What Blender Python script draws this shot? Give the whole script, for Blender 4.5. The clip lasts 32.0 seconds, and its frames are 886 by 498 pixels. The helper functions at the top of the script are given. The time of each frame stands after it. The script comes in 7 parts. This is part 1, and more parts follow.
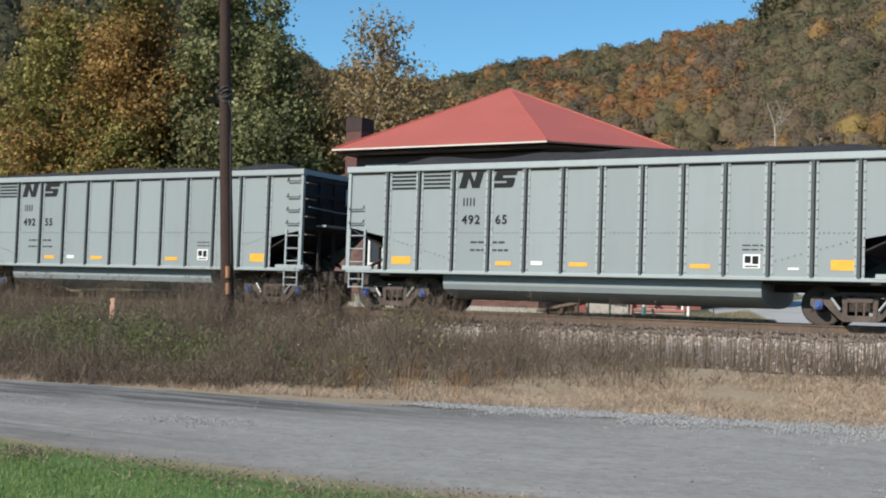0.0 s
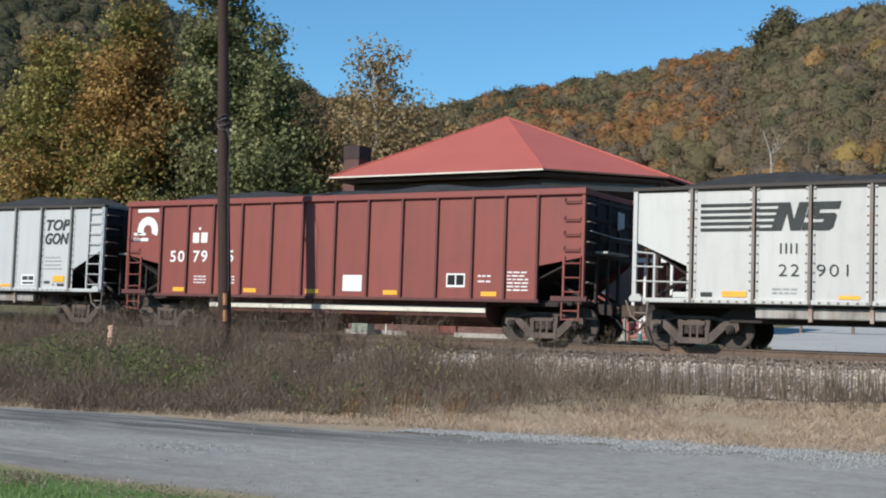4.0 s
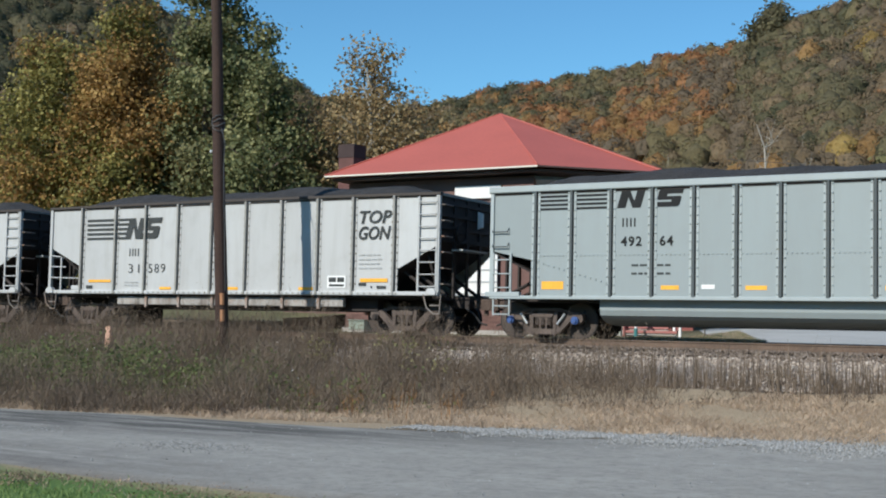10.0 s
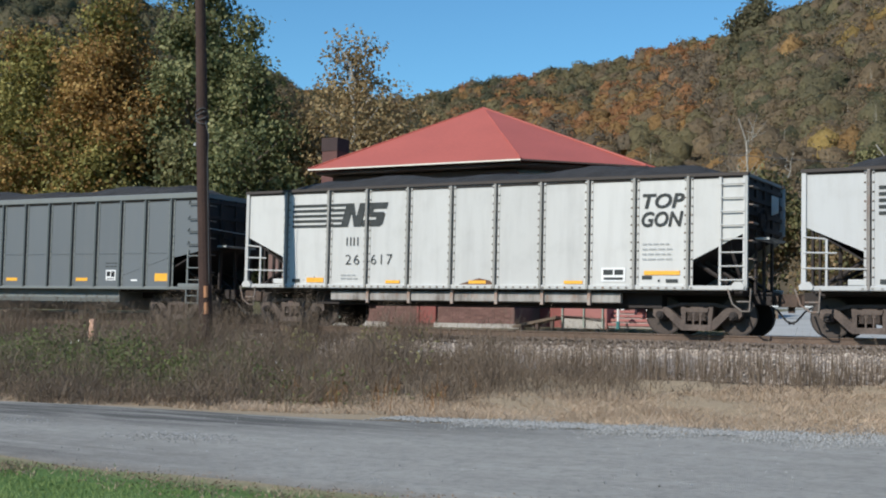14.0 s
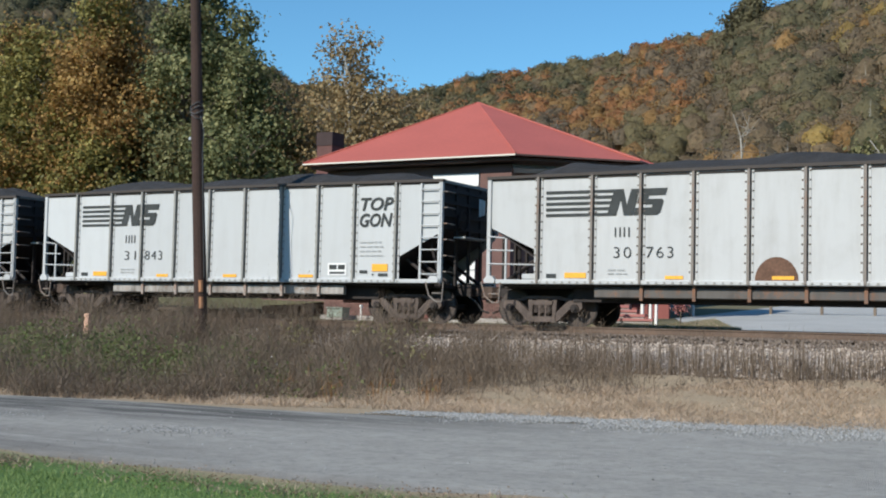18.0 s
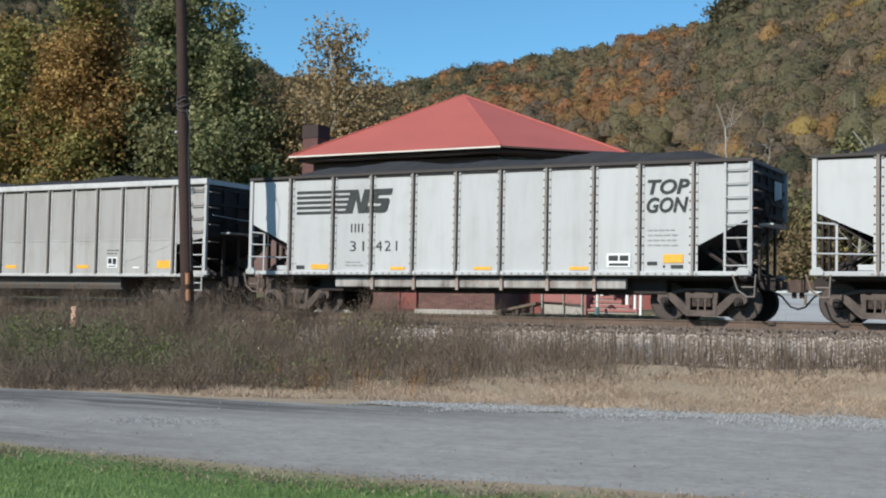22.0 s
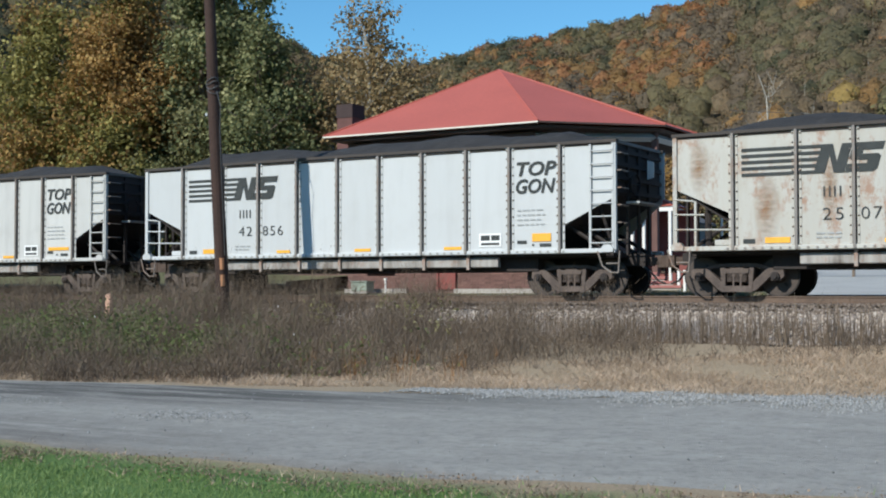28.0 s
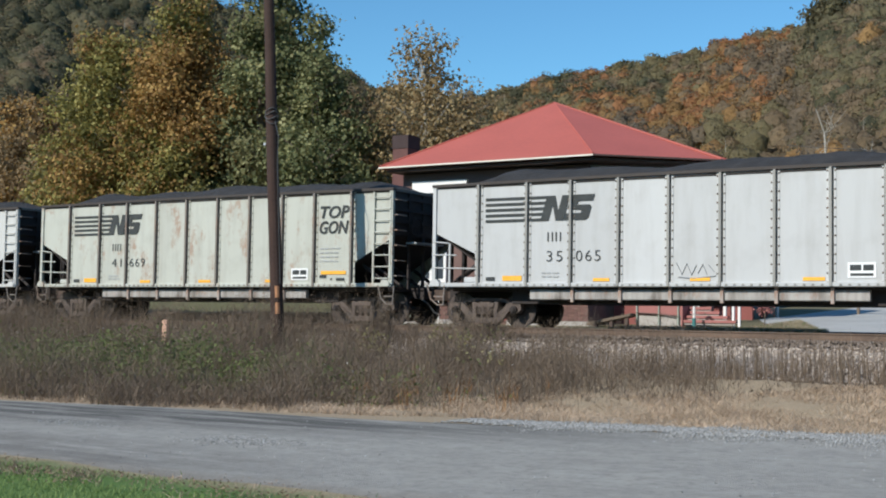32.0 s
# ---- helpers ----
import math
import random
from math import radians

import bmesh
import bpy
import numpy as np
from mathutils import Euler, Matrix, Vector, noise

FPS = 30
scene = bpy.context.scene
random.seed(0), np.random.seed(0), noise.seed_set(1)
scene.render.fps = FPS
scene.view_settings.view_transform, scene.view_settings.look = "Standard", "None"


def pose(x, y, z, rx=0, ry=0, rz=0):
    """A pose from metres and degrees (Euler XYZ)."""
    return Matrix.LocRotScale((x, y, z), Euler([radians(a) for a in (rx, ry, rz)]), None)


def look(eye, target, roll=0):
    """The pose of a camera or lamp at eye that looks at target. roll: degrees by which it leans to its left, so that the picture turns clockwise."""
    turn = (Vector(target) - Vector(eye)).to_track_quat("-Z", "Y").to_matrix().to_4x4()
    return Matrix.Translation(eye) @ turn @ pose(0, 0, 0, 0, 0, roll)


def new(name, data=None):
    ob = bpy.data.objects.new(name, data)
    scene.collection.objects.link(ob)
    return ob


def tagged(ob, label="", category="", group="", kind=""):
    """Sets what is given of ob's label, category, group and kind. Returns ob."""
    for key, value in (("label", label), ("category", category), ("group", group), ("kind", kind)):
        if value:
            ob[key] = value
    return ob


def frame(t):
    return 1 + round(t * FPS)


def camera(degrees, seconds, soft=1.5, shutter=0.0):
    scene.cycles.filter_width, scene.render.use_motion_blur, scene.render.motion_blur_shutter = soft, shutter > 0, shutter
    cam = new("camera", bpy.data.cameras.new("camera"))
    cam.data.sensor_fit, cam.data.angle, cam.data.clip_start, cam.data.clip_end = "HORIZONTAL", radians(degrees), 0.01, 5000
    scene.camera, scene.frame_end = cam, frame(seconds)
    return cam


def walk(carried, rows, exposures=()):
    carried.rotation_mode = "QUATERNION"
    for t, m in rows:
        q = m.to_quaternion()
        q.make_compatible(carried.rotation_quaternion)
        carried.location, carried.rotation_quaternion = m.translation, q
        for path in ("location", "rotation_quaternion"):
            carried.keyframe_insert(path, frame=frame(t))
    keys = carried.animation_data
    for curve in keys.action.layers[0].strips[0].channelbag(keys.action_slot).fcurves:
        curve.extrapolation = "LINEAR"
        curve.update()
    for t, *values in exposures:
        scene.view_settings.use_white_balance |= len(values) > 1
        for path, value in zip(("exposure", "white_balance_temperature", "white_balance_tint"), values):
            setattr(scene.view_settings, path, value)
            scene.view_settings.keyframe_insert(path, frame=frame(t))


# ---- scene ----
RAIL_Z = 1.45      # top of rail
TRACK_Y = 30.3     # middle of the track
SIDE = 1.6         # half width of a wagon

cam = camera(38.3, 32.0, soft=2.0)
walk(cam, [
    (0, pose(-0.147, 0.198, 1.604, 92.536, -1.969, 30.675)),
    (0.5, pose(-0.124, 0.185, 1.602, 92.771, -2.045, 30.623)),
    (1, pose(-0.128, 0.189, 1.602, 92.915, -2.083, 30.586)),
    (1.5, pose(-0.098, 0.173, 1.603, 92.950, -2.097, 30.570)),
    (2, pose(-0.090, 0.156, 1.595, 92.985, -2.137, 30.514)),
    (2.5, pose(-0.082, 0.139, 1.598, 93.198, -2.095, 30.516)),
    (3, pose(-0.053, 0.109, 1.598, 93.397, -2.087, 30.541)),
    (3.5, pose(-0.056, 0.113, 1.598, 93.580, -2.003, 30.564)),
    (4, pose(-0.034, 0.078, 1.600, 93.759, -1.937, 30.583)),
    (4.5, pose(-0.031, 0.065, 1.600, 93.917, -1.842, 30.608)),
    (6.5, pose(0.024, 0.006, 1.602, 93.982, -1.395, 30.755)),
    (7, pose(0.010, 0.010, 1.606, 93.901, -1.334, 30.770)),
    (7.5, pose(0.026, -0.008, 1.600, 93.848, -1.268, 30.790)),
    (8, pose(0.021, 0.008, 1.605, 93.797, -1.234, 30.841)),
    (8.5, pose(0.010, 0.001, 1.601, 93.747, -1.289, 30.818)),
    (9, pose(0.000, 0.000, 1.600, 93.700, -1.300, 30.800)),
    (9.5, pose(0.024, -0.018, 1.593, 93.673, -1.252, 30.699)),
    (10, pose(0.045, -0.037, 1.594, 93.642, -1.259, 30.442)),
    (10.5, pose(0.058, -0.067, 1.585, 93.603, -1.260, 30.156)),
    (11, pose(0.050, -0.073, 1.590, 93.541, -1.270, 29.930)),
    (11.5, pose(0.071, -0.089, 1.574, 93.520, -1.229, 29.870)),
    (12, pose(0.071, -0.099, 1.576, 93.477, -1.237, 29.827)),
    (12.5, pose(0.078, -0.125, 1.570, 93.445, -1.249, 29.760)),
    (13, pose(0.090, -0.151, 1.570, 93.402, -1.288, 29.703)),
    (13.5, pose(0.101, -0.163, 1.557, 93.400, -1.232, 29.682)),
    (14, pose(0.107, -0.164, 1.558, 93.392, -1.252, 29.676)),
    (14.5, pose(0.103, -0.171, 1.567, 93.363, -1.288, 29.676)),
    (16.5, pose(0.108, -0.199, 1.560, 93.326, -1.367, 29.668)),
    (17, pose(0.121, -0.203, 1.553, 93.306, -1.371, 29.639)),
    (17.5, pose(0.142, -0.217, 1.556, 93.228, -1.350, 29.562)),
    (18, pose(0.131, -0.214, 1.552, 93.162, -1.330, 29.430)),
    (18.5, pose(0.153, -0.252, 1.559, 93.072, -1.405, 29.278)),
    (19, pose(0.145, -0.243, 1.540, 93.023, -1.325, 29.157)),
    (19.5, pose(0.174, -0.284, 1.553, 92.906, -1.325, 29.047)),
    (20, pose(0.198, -0.306, 1.541, 92.821, -1.278, 28.939)),
    (20.5, pose(0.217, -0.319, 1.541, 92.743, -1.241, 28.917)),
    (21, pose(0.230, -0.352, 1.543, 92.728, -1.202, 28.884)),
    (21.5, pose(0.234, -0.358, 1.541, 92.782, -1.167, 28.850)),
    (22, pose(0.245, -0.377, 1.539, 92.814, -1.075, 28.832)),
    (22.5, pose(0.234, -0.367, 1.525, 92.865, -0.916, 28.813)),
    (23, pose(0.241, -0.368, 1.533, 92.880, -0.822, 28.823)),
    (23.5, pose(0.219, -0.336, 1.532, 92.921, -0.719, 28.845)),
    (24, pose(0.257, -0.338, 1.547, 92.919, -0.517, 28.935)),
    (24.5, pose(0.211, -0.298, 1.543, 92.965, -0.415, 28.921)),
    (25, pose(0.183, -0.249, 1.552, 93.012, -0.295, 28.965)),
    (25.5, pose(0.154, -0.206, 1.549, 93.072, -0.164, 29.029)),
    (27.5, pose(-0.072, 0.233, 1.635, 93.053, 0.115, 29.874)),
    (27.8, pose(-0.088, 0.269, 1.637, 92.342, 0.084, 30.293)),
    (28, pose(-0.098, 0.293, 1.638, 91.768, 0.064, 30.639)),
    (28.1, pose(-0.091, 0.286, 1.639, 91.448, 0.045, 30.695)),
    (28.2, pose(-0.084, 0.279, 1.640, 91.496, 0.025, 31.027)),
    (28.3, pose(-0.077, 0.272, 1.641, 91.768, 0.006, 31.359)),
    (28.5, pose(-0.063, 0.257, 1.643, 92.554, -0.033, 31.714)),
    (29, pose(-0.060, 0.224, 1.635, 93.282, -0.195, 32.745)),
    (29.5, pose(-0.049, 0.191, 1.652, 93.120, -0.393, 33.252)),
    (30, pose(-0.088, 0.223, 1.641, 93.042, -0.582, 33.204)),
    (30.5, pose(-0.065, 0.182, 1.646, 93.024, -0.795, 33.120)),
    (31, pose(-0.047, 0.142, 1.644, 93.070, -0.908, 33.033)),
    (31.5, pose(-0.033, 0.136, 1.639, 93.098, -0.946, 33.001)),
    (32, pose(-0.040, 0.168, 1.640, 93.137, -0.901, 32.982)),
], exposures=((0.0, 0.08, 6780, 9), (3.0, 0.07, 6640, 9), (7.0, -0.02, 6300, 7), (8.0, 0.12, 6320, 7), (9.0, 0.1, 6330, 7), (10.0, 0.0, 6430, 7), (12.0, 0.02, 6500, 8), (14.0, -0.02, 6420, 8),
                (17.0, 0.1, 6500, 8), (18.0, 0.05, 6500, 8), (19.0, 0.0, 6400, 7), (20.0, -0.04, 6420, 8), (21.0, 0.08, 6450, 8), (22.0, 0.04, 6450, 8), (23.0, 0.02, 6450, 8), (24.0, 0.15, 6480, 8),
                (25.5, 0.08, 6280, 6), (28.0, 0.03, 6300, 6), (29.0, -0.06, 6400, 7), (30.0, 0.03, 6400, 7), (32.0, 0.03, 6450, 8)))

# world and sun
SUN_AZ, SUN_EL = math.atan2(-0.287, -0.958), radians(35)
world = bpy.data.worlds.new("world")
scene.world = world
world.use_nodes = True
wn = world.node_tree.nodes
sky = wn.new("ShaderNodeTexSky")
sky.sky_type, sky.sun_disc = "NISHITA", False
sky.sun_elevation, sky.sun_rotation = SUN_EL, SUN_AZ
sky.air_density, sky.dust_density, sky.ozone_density = 1.0, 0.0, 2.2
wn["Background"].inputs["Strength"].default_value = 0.135
tint = wn.new("ShaderNodeMix")
tint.data_type, tint.blend_type = "RGBA", "MULTIPLY"
tint.inputs[0].default_value = 1.0
tint.inputs[7].default_value = (0.52, 0.865, 1.02, 1)
world.node_tree.links.new(sky.outputs[0], tint.inputs[6])
world.node_tree.links.new(tint.outputs[2], wn["Background"].inputs["Color"])
sun_data = bpy.data.lights.new("sun", "SUN")
sun_data.energy, sun_data.angle, sun_data.color = 4.8, radians(0.5), (1.0, 0.95, 0.875)
sun_ob = new("sun", sun_data)
sun_dir = Vector((math.sin(SUN_AZ) * math.cos(SUN_EL), math.cos(SUN_AZ) * math.cos(SUN_EL), math.sin(SUN_EL)))
sun_ob.matrix_world = look(sun_dir * 300, (0, 0, 0))


# ---------------------------------------------------------------- materials
def nodes_of(name):
    m = bpy.data.materials.new(name)
    m.use_nodes = True
    nt = m.node_tree
    return m, nt.nodes, nt.links, nt.nodes["Principled BSDF"]


def noise_node(n, l, coord, scale, detail=4.0, rough=0.55, stretch=None):
    t = n.new("ShaderNodeTexNoise")
    t.inputs["Scale"].default_value = scale
    t.inputs["Detail"].default_value = detail
    t.inputs["Roughness"].default_value = rough
    if stretch:
        mp = n.new("ShaderNodeMapping")
        mp.inputs["Scale"].default_value = stretch
        l.new(coord, mp.inputs["Vector"])
        l.new(mp.outputs[0], t.inputs["Vector"])
    else:
        l.new(coord, t.inputs["Vector"])
    return t.outputs["Fac"]


def ramp(n, l, fac, stops):
    r = n.new("ShaderNodeValToRGB")
    e = r.color_ramp.elements
    while len(e) < len(stops):
        e.new(0.5)
    for i, (p, c) in enumerate(stops):
        e[i].position = p
        e[i].color = (*c, 1) if len(c) == 3 else c
    l.new(fac, r.inputs[0])
    return r.outputs[0]


def mix(n, l, fac, a, b, kind="MIX"):
    m = n.new("ShaderNodeMix")
    m.data_type, m.blend_type = "RGBA", kind
    for sock, v in ((m.inputs[0], fac), (m.inputs[6], a), (m.inputs[7], b)):
        if isinstance(v, bpy.types.NodeSocket):
            l.new(v, sock)
        elif isinstance(v, (int, float)):
            sock.default_value = v
        else:
            sock.default_value = (*v, 1)
    return m.outputs[2]


def math_node(n, l, op, a, b=0.0):
    m = n.new("ShaderNodeMath")
    m.operation = op
    m.use_clamp = True
    for sock, v in ((m.inputs[0], a), (m.inputs[1], b)):
        if isinstance(v, (int, float)):
            sock.default_value = v
        else:
            l.new(v, sock)
    return m.outputs[0]


def bump(n, l, b, height, strength, dist):
    k = n.new("ShaderNodeBump")
    k.inputs["Strength"].default_value = strength
    k.inputs["Distance"].default_value = dist
    l.new(height, k.inputs["Height"])
    l.new(k.outputs[0], b.inputs["Normal"])


def surface(name, base, var=0.25, fine=30.0, coarse=1.2, rough=0.8, metal=0.0, bumps=0.3, dist=0.01, per_ob=0.0, coords="Object"):
    """A plain weathered surface: colour varied at two scales, with fine relief."""
    m, n, l, b = nodes_of(name)
    co = n.new("ShaderNodeTexCoord").outputs[coords]
    f1 = noise_node(n, l, co, fine, 5)
    f2 = noise_node(n, l, co, coarse, 4)
    dark = tuple(c * (1 - var) for c in base)
    light = tuple(min(1, c * (1 + var)) for c in base)
    c1 = ramp(n, l, f1, [(0.3, dark), (0.7, light)])
    c2 = ramp(n, l, f2, [(0.3, dark), (0.7, light)])
    col = mix(n, l, 0.5, c1, c2)
    if per_ob:
        oi = n.new("ShaderNodeObjectInfo").outputs["Random"]
        k = ramp(n, l, oi, [(0.0, (1 - per_ob,) * 3), (1.0, (1.0,) * 3)])
        col = mix(n, l, 1.0, col, k, "MULTIPLY")
    l.new(col, b.inputs["Base Color"])
    b.inputs["Roughness"].default_value = rough
    b.inputs["Metallic"].default_value = metal
    if bumps:
        bump(n, l, b, f1, bumps, dist)
    return m


def wagon_paint(name, base, dirt=0.25, rust=0.0, dirt_col=(0.16, 0.13, 0.1), rough=0.55, rust_col=(0.28, 0.11, 0.04)):
    """Wagon paint with streaks of dirt that run down, grime speckle and rust blooms."""
    m, n, l, b = nodes_of(name)
    co = n.new("ShaderNodeTexCoord").outputs["Object"]
    oi = n.new("ShaderNodeObjectInfo").outputs["Random"]
    tint = ramp(n, l, oi, [(0.0, tuple(c * 0.9 for c in base)), (1.0, tuple(min(1, c * 1.04) for c in base))])
    streak = noise_node(n, l, co, 1.0, 6, 0.65, (3.1, 3.1, 0.4))
    cloud = noise_node(n, l, co, 1.3, 5, 0.6)
    speck = noise_node(n, l, co, 38.0, 3, 0.6)
    d = math_node(n, l, "MULTIPLY", ramp(n, l, streak, [(0.45, (0, 0, 0)), (0.72, (1, 1, 1))]), dirt)
    d2 = math_node(n, l, "MULTIPLY", ramp(n, l, cloud, [(0.5, (0, 0, 0)), (0.75, (1, 1, 1))]), dirt * 0.9)
    d3 = math_node(n, l, "MULTIPLY", ramp(n, l, speck, [(0.6, (0, 0, 0)), (0.8, (1, 1, 1))]), dirt * 0.6)
    dd = math_node(n, l, "ADD", math_node(n, l, "ADD", d, d2), d3)
    col = mix(n, l, dd, tint, dirt_col)
    if rust:
        sep = noise_node(n, l, co, 1.0, 7, 0.7, (2.2, 2.2, 0.8))
        sp2 = noise_node(n, l, co, 6.0, 5, 0.7)
        r1 = ramp(n, l, math_node(n, l, "MULTIPLY", sep, math_node(n, l, "ADD", sp2, 0.45)), [(0.52 - 0.1 * rust, (0, 0, 0)), (0.66 - 0.1 * rust, (1, 1, 1))])
        col = mix(n, l, math_node(n, l, "MULTIPLY", r1, min(1, 0.55 + rust * 0.3)), col, rust_col)
    l.new(col, b.inputs["Base Color"])
    b.inputs["Roughness"].default_value = rough
    bump(n, l, b, cloud, 0.12, 0.03)
    return m


def leafy(name, a, b_, c, glow=0.35, drift=0.45, scale=0.5, relief=0.0):
    """Foliage: the colour varies leaf by leaf and drifts over the crown, and some light passes through."""
    m, n, l, b = nodes_of(name)
    rnd = n.new("ShaderNodeNewGeometry").outputs["Random Per Island"]
    co = n.new("ShaderNodeTexCoord").outputs["Object"]
    wide = ramp(n, l, noise_node(n, l, co, scale, 3), [(0.32, (0, 0, 0)), (0.68, (1, 1, 1))])
    f = math_node(n, l, "ADD", math_node(n, l, "MULTIPLY", rnd, 1 - drift), math_node(n, l, "MULTIPLY", wide, drift))
    col = ramp(n, l, f, [(0.05, a), (0.5, b_), (0.95, c)])
    l.new(col, b.inputs["Base Color"])
    b.inputs["Roughness"].default_value = 0.7
    b.inputs["Specular IOR Level"].default_value = 0.25
    if relief:
        fine = noise_node(n, l, co, 1.5, 4, 0.7)
        # leaf-clump shading put into the colour: hollows darker, high spots lighter
        col = mix(n, l, 1.0, col, ramp(n, l, fine, [(0.3, (0.72, 0.72, 0.72)), (0.7, (1.2, 1.18, 1.15))]), "MULTIPLY")
        l.new(col, b.inputs["Base Color"])
        bump(n, l, b, fine, 0.9, relief)
    tr = n.new("ShaderNodeBsdfTranslucent")
    l.new(col, tr.inputs["Color"])
    mx = n.new("ShaderNodeMixShader")
    mx.inputs[0].default_value = glow
    l.new(b.outputs[0], mx.inputs[1])
    l.new(tr.outputs[0], mx.inputs[2])
    l.new(mx.outputs[0], n["Material Output"].inputs["Surface"])
    return m


M = {}
M["white"] = wagon_paint("white_wagon_paint", (0.555, 0.552, 0.53), 0.14, 0.0, (0.13, 0.115, 0.105))
M["white_clean"] = wagon_paint("clean_white_paint", (0.535, 0.55, 0.552), 0.08, 0.0)
M["white_worn"] = wagon_paint("worn_white_paint", (0.5, 0.507, 0.503), 0.16, 0.0)
M["white_rusty"] = wagon_paint("rusty_white_paint", (0.47, 0.46, 0.42), 0.28, 0.4, (0.34, 0.28, 0.2))
M["white_grimy"] = wagon_paint("grimy_white_paint", (0.41, 0.375, 0.325), 0.62, 0.05, (0.21, 0.155, 0.11))
M["cream"] = wagon_paint("cream_wagon_paint", (0.49, 0.5, 0.44), 0.2, 0.1)
M["grey"] = wagon_paint("grey_wagon_paint", (0.283, 0.325, 0.33), 0.12, 0.0, (0.2, 0.2, 0.19))
M["grey_dark"] = wagon_paint("dark_grey_wagon_paint", (0.125, 0.14, 0.15), 0.15, 0.0, (0.17, 0.17, 0.16))
M["grey_dull"] = wagon_paint("dull_grey_trim", (0.175, 0.19, 0.185), 0.2, 0.0, (0.13, 0.13, 0.12))
M["grey_trim"] = wagon_paint("pale_grey_trim", (0.372, 0.42, 0.425), 0.15, 0.0, (0.2, 0.2, 0.19))
M["tan"] = wagon_paint("dusty_bare_aluminium", (0.37, 0.355, 0.335), 0.3, 0.0, (0.22, 0.19, 0.16), 0.6)
M["tan_low"] = wagon_paint("scuffed_bare_aluminium", (0.42, 0.41, 0.39), 0.35, 0.0, (0.24, 0.2, 0.16), 0.55)
M["tan_soot"] = wagon_paint("sooty_bare_aluminium", (0.225, 0.205, 0.185), 0.35, 0.0, (0.1, 0.085, 0.072), 0.65)
M["tan_soot_low"] = wagon_paint("sooty_scuffed_aluminium", (0.26, 0.238, 0.213), 0.4, 0.1, (0.11, 0.09, 0.075), 0.6)
M["patch_grey"] = wagon_paint("dull_patch_paint", (0.2, 0.19, 0.18), 0.25, 0.0, (0.13, 0.12, 0.11), 0.7)
M["tan_trim"] = wagon_paint("bright_aluminium_trim", (0.56, 0.555, 0.535), 0.25, 0.0, (0.2, 0.18, 0.16), 0.45)
M["red"] = wagon_paint("oxide_red_wagon_paint", (0.26, 0.063, 0.05), 0.25, 0.0, (0.1, 0.05, 0.045), 0.6)
M["red_pale"] = wagon_paint("faded_red_wagon_paint", (0.331, 0.122, 0.096), 0.3, 0.0, (0.12, 0.07, 0.06), 0.65)
M["sill_dirty"] = wagon_paint("sooty_sill_paint", (0.4, 0.38, 0.355), 0.75, 0.04, (0.1, 0.08, 0.065), 0.8)
M["sill_dark"] = wagon_paint("blackened_sill_paint", (0.113, 0.104, 0.096), 0.5, 0.2, (0.06, 0.05, 0.045), 0.8)
M["tub_dark"] = wagon_paint("dark_tub_paint", (0.113, 0.100, 0.087), 0.4, 0.1, (0.07, 0.06, 0.05), 0.7)
M["tub_red"] = wagon_paint("grimy_red_tub_paint", (0.131, 0.052, 0.044), 0.5, 0.2, (0.06, 0.04, 0.035), 0.7)
M["post_dark"] = wagon_paint("grimy_post_paint", (0.22, 0.19, 0.165), 0.4, 0.2, (0.08, 0.06, 0.05), 0.7)
M["post_grey"] = wagon_paint("grey_post_paint", (0.3, 0.29, 0.265), 0.3, 0.0, (0.1, 0.1, 0.1), 0.6)
M["post_rust"] = wagon_paint("rusty_post_paint", (0.252, 0.231, 0.213), 0.4, 0.3, (0.12, 0.085, 0.065), 0.8, (0.2, 0.1, 0.055))
M["chord_dark"] = wagon_paint("dark_rail_paint", (0.05, 0.042, 0.038), 0.4, 0.0, (0.07, 0.05, 0.04), 0.75)
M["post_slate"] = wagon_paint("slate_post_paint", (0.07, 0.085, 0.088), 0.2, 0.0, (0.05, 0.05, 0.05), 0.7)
M["post_red"] = wagon_paint("dark_red_post_paint", (0.131, 0.044, 0.039), 0.4, 0.0, (0.05, 0.03, 0.03), 0.7)
# grimy iron, darkened to stand in for shade on ends, gaps and undersides
M["iron"] = surface("grimy_gear_and_shade", (0.026, 0.019, 0.017), 0.5, 24, 2.0, 0.75, 0.0, 0.4, 0.01)
M["frame"] = surface("dusty_truck_frame", (0.105, 0.08, 0.068), 0.5, 26, 3.0, 0.85, 0.0, 0.5, 0.01)
M["wheel"] = surface("rusty_wheel_steel", (0.02, 0.015, 0.013), 0.4, 20, 3.0, 0.7, 0.0, 0.3, 0.006)
M["tread"] = surface("worn_wheel_rim", (0.06, 0.043, 0.034), 0.3, 20, 3.0, 0.6, 0.0, 0.2)
M["blue"] = surface("blue_bearing_cap", (0.06, 0.12, 0.32), 0.2, 30, 4.0, 0.4, 0.2, 0.1)
M["coupler"] = surface("grimy_coupler_casting", (0.085, 0.058, 0.045), 0.4, 20, 4.0, 0.85, 0.0, 0.5)
M["coal"] = surface("black_coal", (0.032, 0.03, 0.03), 0.6, 22, 2.0, 0.85, 0.0, 1.0, 0.06)
M["black"] = surface("black_stencil_paint", (0.013, 0.014, 0.015), 0.2, 40, 3.0, 0.9, 0.0, 0.0)
M["ink"] = surface("faded_dark_stencil", (0.045, 0.05, 0.05), 0.3, 50, 4.0, 0.9, 0.0, 0.0)
M["ink_pale"] = surface("worn_pale_stencil", (0.36, 0.37, 0.37), 0.2, 50, 4.0, 0.7, 0.0, 0.0)
